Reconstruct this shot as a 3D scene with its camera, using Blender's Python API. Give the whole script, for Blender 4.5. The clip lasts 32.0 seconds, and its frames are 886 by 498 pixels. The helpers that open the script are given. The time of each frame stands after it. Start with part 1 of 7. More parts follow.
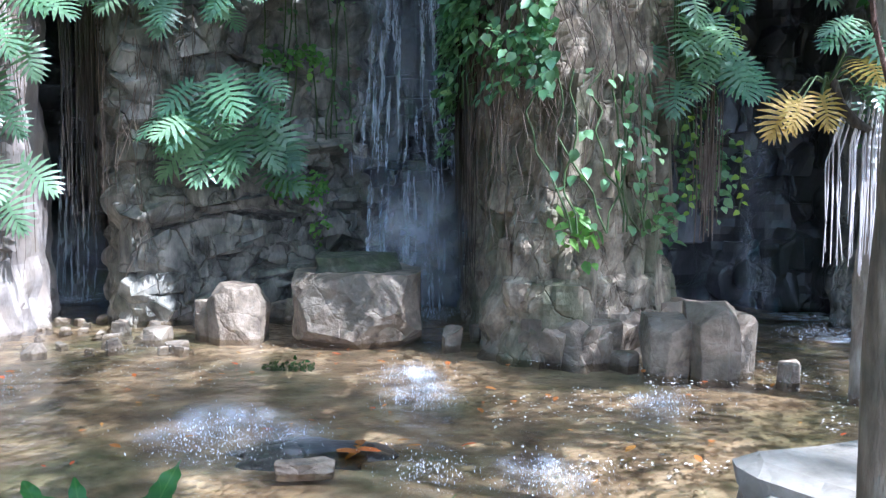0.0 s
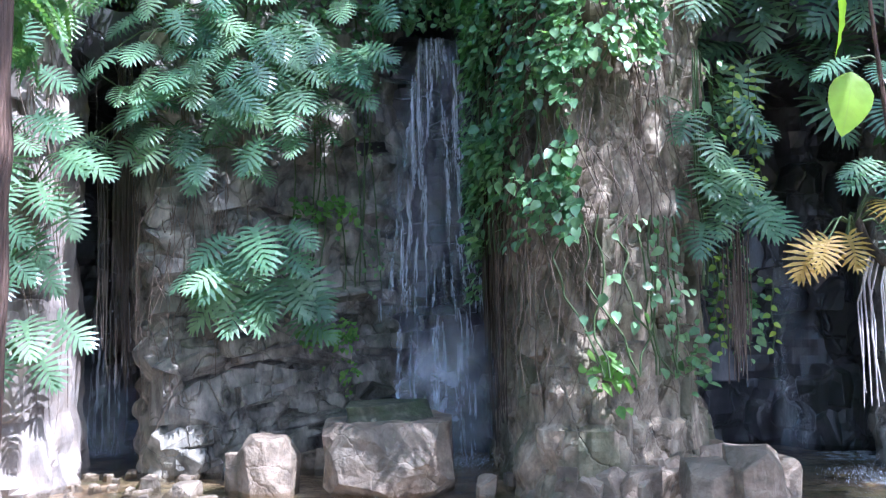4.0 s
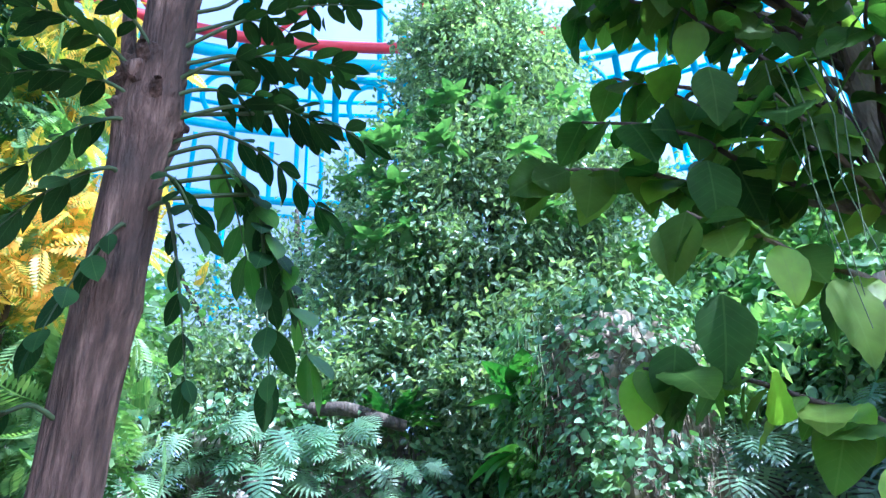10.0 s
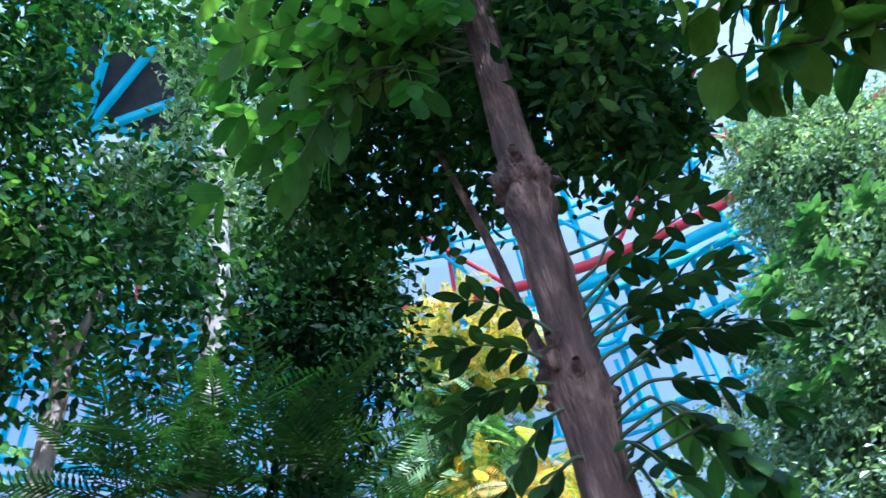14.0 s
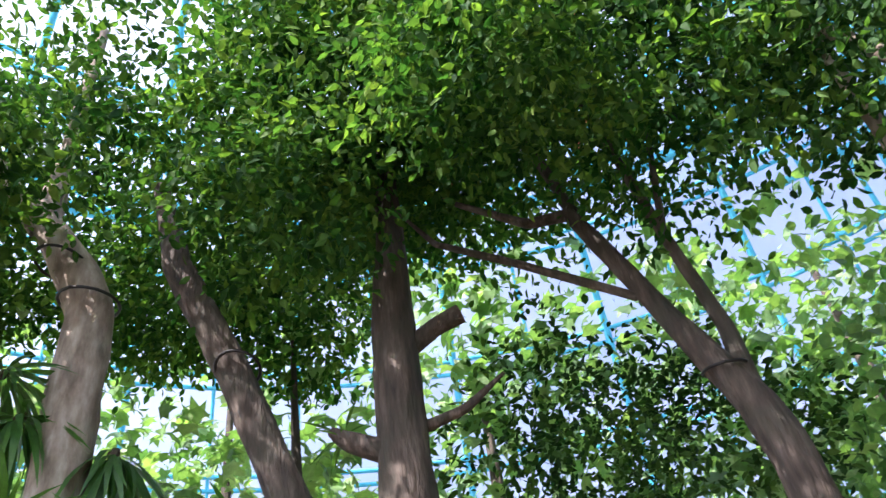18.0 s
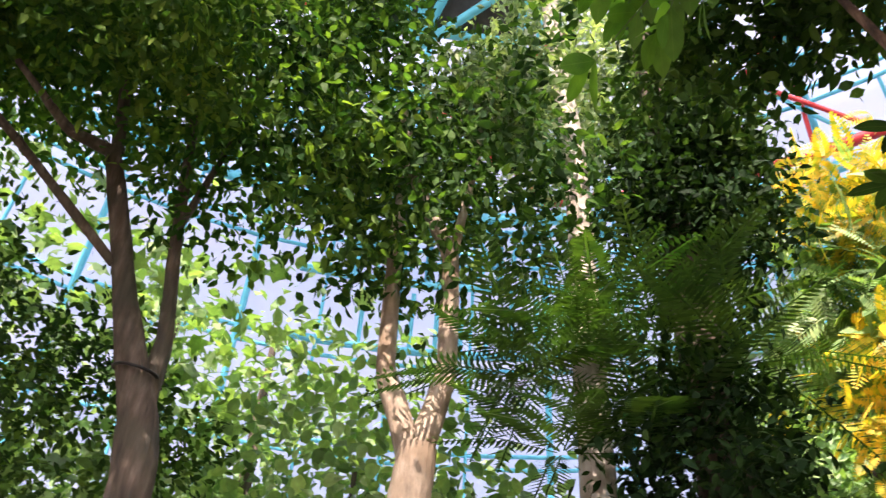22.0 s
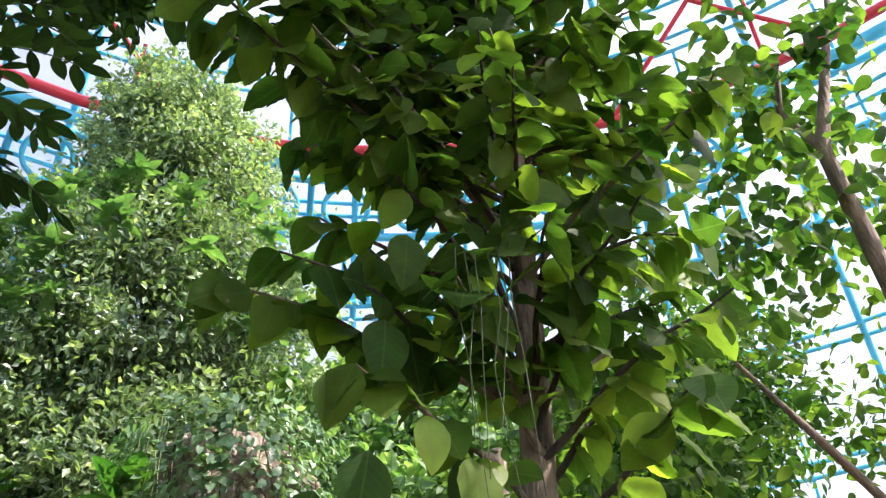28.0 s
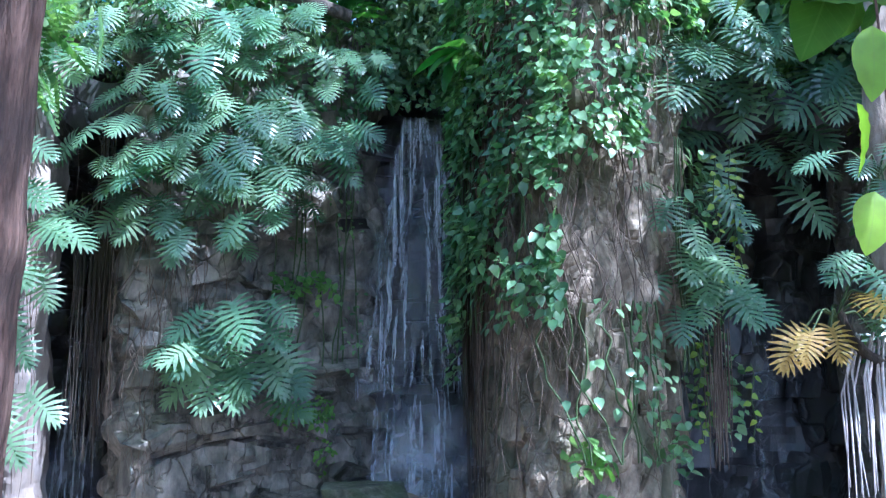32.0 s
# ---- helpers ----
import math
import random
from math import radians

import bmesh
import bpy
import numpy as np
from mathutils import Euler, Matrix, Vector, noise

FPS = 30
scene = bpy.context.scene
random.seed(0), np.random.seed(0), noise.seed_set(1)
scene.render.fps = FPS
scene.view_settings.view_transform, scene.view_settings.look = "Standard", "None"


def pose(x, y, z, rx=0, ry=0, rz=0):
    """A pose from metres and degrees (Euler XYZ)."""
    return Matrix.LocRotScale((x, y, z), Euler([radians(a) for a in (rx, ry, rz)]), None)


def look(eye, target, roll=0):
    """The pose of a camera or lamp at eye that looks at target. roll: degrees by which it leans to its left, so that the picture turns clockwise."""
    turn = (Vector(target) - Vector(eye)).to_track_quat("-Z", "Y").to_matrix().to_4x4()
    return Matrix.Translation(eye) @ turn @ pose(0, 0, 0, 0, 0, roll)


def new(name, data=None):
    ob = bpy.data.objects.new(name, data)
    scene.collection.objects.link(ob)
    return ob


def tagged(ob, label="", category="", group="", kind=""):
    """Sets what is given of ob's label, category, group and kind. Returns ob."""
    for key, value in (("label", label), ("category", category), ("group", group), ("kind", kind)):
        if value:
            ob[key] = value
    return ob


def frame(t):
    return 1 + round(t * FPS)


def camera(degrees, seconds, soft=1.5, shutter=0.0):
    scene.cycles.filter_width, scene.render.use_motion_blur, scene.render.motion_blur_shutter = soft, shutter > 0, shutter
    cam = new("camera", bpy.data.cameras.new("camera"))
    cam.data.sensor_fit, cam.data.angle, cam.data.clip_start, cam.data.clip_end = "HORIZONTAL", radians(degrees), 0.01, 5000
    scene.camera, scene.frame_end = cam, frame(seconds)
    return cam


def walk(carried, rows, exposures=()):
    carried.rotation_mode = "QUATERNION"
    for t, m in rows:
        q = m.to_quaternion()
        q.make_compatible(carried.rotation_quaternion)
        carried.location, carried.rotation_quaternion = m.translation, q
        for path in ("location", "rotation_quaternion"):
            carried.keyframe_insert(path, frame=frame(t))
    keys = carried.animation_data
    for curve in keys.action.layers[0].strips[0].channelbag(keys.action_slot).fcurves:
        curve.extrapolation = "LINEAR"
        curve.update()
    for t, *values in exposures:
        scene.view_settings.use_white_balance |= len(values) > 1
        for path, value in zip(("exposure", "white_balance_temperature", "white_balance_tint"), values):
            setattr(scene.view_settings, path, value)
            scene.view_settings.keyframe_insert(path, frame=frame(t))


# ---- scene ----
cam = camera(52.4, 32.0, 1.3, 0.15)
METRES, EYE, TILT, LEAN, TURN = 2.3, 2.2, -5.0, 0.0, 0.0
ROWS = [
    (0.0, 0.0, 0.0, 0.0, 0.0, 0.0, -0.0),
    (0.5, -0.0019, 0.0017, 0.0002, -0.15, -1.61, 0.08),
    (1.0, -0.0074, 0.0013, 0.0006, 0.17, -2.98, 0.31),
    (1.5, -0.0076, 0.0036, -0.0003, 0.52, -3.59, 0.48),
    (2.0, -0.0091, -0.0004, 0.0025, 0.77, -2.76, 0.48),
    (2.5, -0.0129, -0.0091, 0.0061, 0.99, -0.67, 0.44),
    (3.0, -0.0169, -0.0139, 0.0155, 1.14, 2.49, 0.54),
    (3.5, -0.0132, -0.0159, 0.0377, 1.48, 5.53, 0.94),
    (4.0, -0.0133, -0.0203, 0.0548, 1.8, 8.66, 1.38),
    (4.5, -0.0134, -0.0261, 0.0667, 1.81, 12.01, 1.72),
    (6.5, -0.03, -0.0491, 0.1044, 2.33, 19.9, 1.42),
    (7.0, -0.0318, -0.0455, 0.1035, 2.71, 20.21, 1.47),
    (7.5, -0.0287, -0.0551, 0.1076, 3.62, 21.51, 2.18),
    (8.0, -0.0278, -0.0574, 0.1215, 4.9, 25.09, 3.31),
    (8.5, -0.0271, -0.0661, 0.1377, 6.19, 29.37, 3.86),
    (9.0, -0.0292, -0.0762, 0.1479, 6.73, 32.42, 3.47),
    (9.5, -0.0273, -0.088, 0.1519, 6.17, 34.8, 2.84),
    (10.0, -0.0302, -0.0922, 0.1562, 4.8, 37.88, 2.18),
    (10.5, -0.0295, -0.0934, 0.1606, 3.6, 42.22, 0.96),
    (11.0, -0.0294, -0.1017, 0.1634, 3.83, 46.48, 0.48),
    (11.5, -0.0303, -0.1113, 0.1674, 4.65, 48.88, 1.3),
    (12.0, -0.0305, -0.1194, 0.1718, 7.93, 50.84, 3.06),
    (12.5, -0.0341, -0.1292, 0.1726, 16.28, 52.5, 4.49),
    (13.0, -0.0366, -0.1333, 0.1769, 24.31, 53.08, 4.2),
    (13.5, -0.0455, -0.1415, 0.1769, 30.52, 53.14, 3.8),
    (14.0, -0.0547, -0.1583, 0.1781, 40.96, 53.22, 4.16),
    (14.5, -0.0747, -0.1887, 0.1824, 53.63, 52.85, 4.93),
    (15.0, -0.1031, -0.2148, 0.1801, 63.77, 52.05, 4.97),
    (15.5, -0.1222, -0.2314, 0.1699, 74.13, 50.17, 4.63),
    (17.5, -0.1429, -0.2585, 0.1906, 102.51, 43.96, 3.09),
    (18.0, -0.1474, -0.2712, 0.1858, 108.61, 41.96, 2.18),
    (18.5, -0.1518, -0.2831, 0.1883, 116.3, 38.99, 1.68),
    (19.0, -0.1543, -0.3078, 0.1872, 121.02, 36.88, -0.67),
    (19.3, -0.1548, -0.31, 0.187, 121.0, 36.55, -3.2),
    (19.5, -0.1551, -0.3114, 0.1869, 116.38, 36.4, -4.96),
    (20.0, -0.1655, -0.3016, 0.1828, 102.81, 37.95, -7.75),
    (20.5, -0.1695, -0.279, 0.1813, 90.79, 40.01, -8.51),
    (21.0, -0.1786, -0.2663, 0.1781, 80.38, 41.96, -8.27),
    (21.5, -0.1785, -0.2456, 0.1827, 70.59, 43.63, -7.47),
    (22.0, -0.1577, -0.2045, 0.1869, 60.6, 45.1, -7.18),
    (22.5, -0.1369, -0.1778, 0.1862, 48.72, 46.33, -6.66),
    (23.0, -0.1275, -0.1548, 0.1878, 36.76, 47.54, -5.47),
    (23.5, -0.1121, -0.1513, 0.1879, 27.43, 48.61, -4.71),
    (24.0, -0.1004, -0.146, 0.1874, 19.85, 49.3, -3.86),
    (24.5, -0.087, -0.1401, 0.1886, 13.22, 49.58, -2.58),
    (25.0, -0.0753, -0.1338, 0.187, 6.92, 49.31, -1.85),
    (25.5, -0.0656, -0.1233, 0.1851, 1.64, 48.46, -1.16),
    (26.0, -0.0442, -0.1146, 0.1808, -3.07, 47.38, -0.95),
    (26.5, -0.0259, -0.104, 0.1768, -8.16, 46.51, -1.29),
    (28.5, -0.0714, -0.1184, 0.1531, -22.58, 42.13, 5.3),
    (29.0, -0.0691, -0.0975, 0.142, -18.04, 38.06, 5.03),
    (29.5, -0.0663, -0.0787, 0.1362, -13.14, 34.71, 3.92),
    (30.0, -0.0657, -0.0666, 0.1287, -9.28, 31.39, 2.75),
    (30.5, -0.0671, -0.0471, 0.1195, -6.21, 26.08, 1.66),
    (31.0, -0.0721, -0.0325, 0.113, -3.34, 21.83, 0.89),
    (31.5, -0.0742, -0.0219, 0.106, -1.37, 17.31, 0.44),
    (32.0, -0.0708, -0.0104, 0.0999, -0.23, 13.23, 0.34),
]
EXPOSURES = [(0, 1.55, 4750, 15), (3, 1.5, 4750, 15), (4, 1.75, 4750, 22), (4.5, 1.78, 4700, 24), (6.5, 1.72, 4600, 28), (8, 1.78, 4600, 28), (10, 1.7, 4500, 18), (11, 1.35, 4850, 13), (12, 1.35, 4750, 12), (13, 1.15, 4650, 11), (14, 1.2, 4550, 17), (15, 1.12, 5000, 19), (15.5, 1.1, 5400, 18), (18, 1.6, 5850, 24), (19, 1.63, 5650, 33), (20, 1.65, 6300, 25), (22, 1.65, 7100, 29), (23, 1.45, 6600, 26), (24, 1.55, 6300, 28), (25, 1.3, 6500, 26), (26, 1.2, 5950, 25), (28.5, 1.4, 6150, 26), (30, 1.54, 6050, 25), (31, 1.65, 4450, 17), (32, 1.6, 4450, 19)]
walk(cam, [(t, pose(0, 0, EYE, TILT, LEAN, TURN) @ pose(METRES * x, METRES * y, METRES * z, 90 + pitch, roll, yaw)) for t, x, y, z, yaw, pitch, roll in ROWS], EXPOSURES)

# ---- world, sun, exposure ----
SUN_DIR = Vector((0.56, -0.36, 0.75)).normalized()
world = bpy.data.worlds.new("sky_world")
scene.world = world
world.use_nodes = True
wt = world.node_tree
sky = wt.nodes.new("ShaderNodeTexSky")
sky.sky_type, sky.sun_disc = "NISHITA", False
sky.dust_density, sky.air_density = 4.0, 1.0
sky.sun_elevation = math.asin(SUN_DIR.z)
sky.sun_rotation = math.atan2(SUN_DIR.x, SUN_DIR.y)
wt.links.new(sky.outputs[0], wt.nodes["Background"].inputs[0])
wt.nodes["Background"].inputs[1].default_value = 0.15
sun = new("sun", bpy.data.lights.new("sun", "SUN"))
sun.data.energy, sun.data.angle, sun.data.color = 5.0, radians(0.6), (1.0, 0.9, 0.76)
sun.matrix_world = look(SUN_DIR * 60, (0, 0, 0))

# ---- helpers of this place ----


def mesh_np(name, verts, faces, material, smooth=False):
    """A mesh from arrays: verts (n, 3), faces (m, k), all with k corners."""
    me = bpy.data.meshes.new(name)
    verts, faces = np.asarray(verts, dtype=np.float32), np.asarray(faces, dtype=np.int32)
    m, k = faces.shape
    me.vertices.add(len(verts))
    me.vertices.foreach_set("co", verts.ravel())
    me.loops.add(m * k)
    me.loops.foreach_set("vertex_index", faces.ravel())
    me.polygons.add(m)
    me.polygons.foreach_set("loop_start", np.arange(0, m * k, k, dtype=np.int32))
    me.polygons.foreach_set("loop_total", np.full(m, k, dtype=np.int32))
    me.polygons.foreach_set("use_smooth", np.full(m, smooth, dtype=bool))
    me.update(calc_edges=True)
    me.validate()
    if material:
        me.materials.append(material)
    return me


def mpart(name, me, parent=None, label="", m=None):
    """Links a mesh as one object under a thing or part, in its parent's space."""
    ob = new(name, me)
    ob.parent = parent
    if m is not None:
        ob.matrix_basis = m
    if label:
        ob["label"] = label
    return ob


def part(name, bm, material, parent=None, label="", smooth=False):
    me = bpy.data.meshes.new(name)
    if smooth:
        for f in bm.faces:
            f.smooth = True
    bm.to_mesh(me)
    bm.free()
    me.materials.append(material)
    return mpart(name, me, parent, label)


def thing(name, loc, label, category, group="", kind=""):
    """An empty at a thing's base."""
    ob = new(name)
    ob.empty_display_size = 0.1
    ob.matrix_basis = pose(*loc)
    return tagged(ob, label, category, group, kind)


def grid_faces(nu, nv, closed=False):
    """Quads of a grid with nu columns and nv rows, vertex index = row * nu + column."""
    cols = nu if closed else nu - 1
    i, j = np.meshgrid(np.arange(cols), np.arange(nv - 1))
    a, b = j * nu + i, j * nu + (i + 1) % nu
    return np.stack([a, b, b + nu, a + nu], -1).reshape(-1, 4)


def tube(points, radii, segs=10, rough=0.0, seed=0, knots=()):
    """A tapered limb along points: arrays of verts and faces, resampled on a smooth line."""
    pts, rad = np.array(points, float), np.array(radii, float)
    t = np.arange(len(pts))
    n = max(2, int(np.linalg.norm(np.diff(pts, axis=0), axis=1).sum() / max(0.025, rad.max() * 0.7)))
    n = min(n * 2 if segs > 30 else n, 90 if segs <= 30 else 260)
    s = np.linspace(0, len(pts) - 1, n)
    line = np.stack([np.interp(s, t, pts[:, k]) for k in range(3)], 1)
    for _ in range(2):
        line[1:-1] = 0.25 * line[:-2] + 0.5 * line[1:-1] + 0.25 * line[2:]
    r = np.interp(s, t, rad)
    tang = np.gradient(line, axis=0)
    tang /= np.linalg.norm(tang, axis=1)[:, None] + 1e-9
    ref = np.array([0.0, 1.0, 0.0]) if abs(tang[0][1]) < 0.8 else np.array([1.0, 0.0, 0.0])
    sx = np.cross(tang, ref)
    sx /= np.linalg.norm(sx, axis=1)[:, None] + 1e-9
    sy = np.cross(tang, sx)
    a = np.linspace(0, 2 * np.pi, segs, endpoint=False)
    off = np.array([[1 + rough * (noise.noise((math.cos(q) * 1.5 + seed, math.sin(q) * 1.5, z * 2.2)) + 0.5 * noise.noise((math.cos(q) * 4, math.sin(q) * 4 + seed, z * 5)))
                     for q in a] for z in line[:, 2]]) if rough else np.ones((n, segs))
    for kz, kr, kw in knots:
        off *= 1 + kr * np.exp(-((line[:, 2] - kz) / kw) ** 2)[:, None]
    v = line[:, None, :] + (r[:, None] * off)[:, :, None] * (np.cos(a)[None, :, None] * sx[:, None, :] + np.sin(a)[None, :, None] * sy[:, None, :])
    return v.reshape(-1, 3), grid_faces(segs, n, True)


def join(pieces):
    """Joins (verts, faces) arrays of one corner count."""
    vs, fs, k = [], [], 0
    for v, f in pieces:
        vs.append(v), fs.append(np.asarray(f) + k)
        k += len(v)
    return np.concatenate(vs), np.concatenate(fs)


def scatter(template, mats):
    """One mesh of a template (verts, faces) at each of the 3 x 4 matrices."""
    v, f = template
    mats = np.asarray(mats)
    out = np.einsum("nij,vj->nvi", mats[:, :, :3], v) + mats[:, None, :, 3]
    idx = f[None] + (np.arange(len(mats)) * len(v))[:, None, None]
    return out.reshape(-1, 3), idx.reshape(-1, f.shape[1])


def frames_of(pos, axis, up, size):
    """Matrices that lay a leaf (along +y, face +z) at pos with its tip along axis and its face to up."""
    y = axis / (np.linalg.norm(axis, axis=1)[:, None] + 1e-9)
    x = np.cross(y, up)
    x /= np.linalg.norm(x, axis=1)[:, None] + 1e-9
    z = np.cross(x, y)
    m = np.stack([x, y, z], -1) * np.asarray(size).reshape(-1, 1, 1)
    return np.concatenate([m, pos[:, :, None]], 2)


def to_matrix(m):
    return Matrix([list(r) for r in m] + [[0, 0, 0, 1]])


# leaf shapes: along +y from the stalk, unit length, face up
def leaf_blade(width, rows, fold=0.15, droop=0.2, peak=0.45, wave=0.0, tip=1.0):
    y = np.linspace(0, 1, rows)
    w = width * np.where(y < peak, np.abs(np.sin(0.5 * np.pi * np.minimum(y, peak) / peak)) ** 0.7, np.abs(np.cos(0.5 * np.pi * np.clip((y - peak) / (1 - peak), 0, 1))) ** tip)
    if wave > 0.013:
        w = w * (1 + (0.16 if rows > 30 else 0.06) * np.sin(y * 70))
    w[0] = 0.03 * width
    w[-1] = 0.02 * width
    z = -droop * y ** 2
    wav = wave * np.sin(y * 44)
    v = np.concatenate([np.stack([-w, y, z + fold * w + wav], 1), np.stack([0 * y, y, z], 1), np.stack([w, y, z + fold * w - wav], 1)])
    f = [(a + k, a + k + rows, a + k + rows + 1, a + k + 1) for a in (0, rows) for k in range(rows - 1)]
    return v, np.array(f)


def split_leaf(lobes=7):
    """A deeply cut leaf with finger lobes on both sides of the midrib."""
    v, f = [], []
    ys = np.linspace(0.0, 0.92, lobes)
    for side in (-1, 1):
        for k, y0 in enumerate(ys):
            q = k / (lobes - 1)
            ang = radians(132 - 116 * q)
            ln = 0.56 * math.sin(math.pi * (0.3 + 0.56 * q)) + 0.04
            d = np.array([side * math.sin(ang), math.cos(ang), 0])
            n = np.array([-d[1], d[0], 0]) * side
            b = np.array([0, y0, -0.26 * y0 ** 2])
            wd = 0.04 + 0.012 * math.sin(math.pi * q)
            base = len(v)
            for s, w in ((0, 0.8), (0.55, 1.1), (1.0, 0.18)):
                c = b + d * ln * s + np.array([0, 0, 0.1 * s - 0.34 * s * s]) * ln
                v += [c - n * wd * w, c + n * wd * w]
            f += [(base, base + 1, base + 3, base + 2), (base + 2, base + 3, base + 5, base + 4)]
    base = len(v)
    for y in (-0.02, 0.45, 1.0):
        w = 0.075 * (1.05 - y)
        v += [np.array([-w, y, -0.26 * y * y + 0.005]), np.array([w, y, -0.26 * y * y + 0.005])]
    f += [(base, base + 1, base + 3, base + 2), (base + 2, base + 3, base + 5, base + 4)]
    return np.array(v), np.array(f)


def frond(pairs=13, length=0.3, width=0.045, droop=0.35):
    """A feather leaf: leaflets in pairs along a stalk."""
    v, f = [], []
    for k in range(pairs):
        q = k / (pairs - 1)
        y0 = 0.1 + 0.88 * q
        ln = length * math.sin(math.pi * (0.25 + 0.68 * q))
        for side in (-1, 1):
            d = np.array([side * 0.9, 0.42, -0.2])
            n = np.array([-0.42 * side, 0.9, 0])
            b = np.array([0, y0, -droop * y0 ** 2])
            base = len(v)
            v += [b, b + d * ln * 0.5 - n * width, b + d * ln, b + d * ln * 0.5 + n * width]
            f.append((base, base + 1, base + 2, base + 3))
    base = len(v)
    for y in (0, 0.5, 1.0):
        v += [np.array([-0.008, y, -droop * y * y]), np.array([0.008, y, -droop * y * y])]
    f += [(base, base + 1, base + 3, base + 2), (base + 2, base + 3, base + 5, base + 4)]
    return np.array(v), np.array(f)


SMALL_LEAF = (np.array([(0, 0, 0), (-0.22, 0.26, 0.05), (-0.23, 0.6, 0.03), (0, 1, -0.12), (0.23, 0.6, 0.03), (0.22, 0.26, 0.05)]), np.array([(0, 1, 2, 3, 4, 5)]))
FAR_LEAFLET = (np.array([(0, 0, 0), (-0.27, 0.45, 0.07), (0, 1, -0.12), (0.27, 0.45, 0.07)]), np.array([(0, 1, 2, 3)]))
OVAL_LEAF = leaf_blade(0.36, 7, 0.18, 0.22, 0.42, tip=0.75)
BIG_LEAF = leaf_blade(0.36, 13, 0.14, 0.2, 0.4, 0.013, tip=0.82)
HEART_LEAF = leaf_blade(0.36, 5, 0.15, 0.22, 0.32, tip=0.9)
LEAFLET = leaf_blade(0.22, 7, 0.12, 0.14, 0.5, tip=0.72)
STRAP = leaf_blade(0.12, 60, 0.25, 0.4, 0.5, 0.02, tip=0.75)
PADDLE = leaf_blade(0.24, 9, 0.3, 0.4, 0.45, 0.006, tip=0.8)
NARROW = leaf_blade(0.05, 6, 0.2, 0.5, 0.4)
SPLIT = split_leaf(10)
FEATHER = frond()


def crown_mats(centre, radii, clumps, per, size, seed, spread=0.2, lift=0.5, hollow=0.35):
    """Leaf matrices for an uneven crown of clumps within an ellipsoid."""
    g = np.random.default_rng(seed)
    d = g.normal(size=(clumps, 3))
    d /= np.linalg.norm(d, axis=1)[:, None]
    rad = (hollow + (1 - hollow) * g.random(clumps) ** 0.6) * (0.82 + 0.3 * g.random(clumps))
    c = np.array(centre) + d * rad[:, None] * np.array(radii)
    n = clumps * per
    pos = np.repeat(c, per, 0) + g.normal(size=(n, 3)) * spread * np.array([1, 1, 0.62]) * np.repeat(0.6 + 0.8 * g.random(clumps), per)[:, None]
    out = np.repeat(d, per, 0)
    axis = out * 0.5 + g.normal(size=(n, 3)) * 0.7 + np.array([0, 0, -0.35])
    up = np.array([0, 0, 1.0]) * lift + out * 0.5 + g.normal(size=(n, 3)) * 0.45
    return frames_of(pos, axis, up, size * (0.65 + 0.7 * g.random(n)))


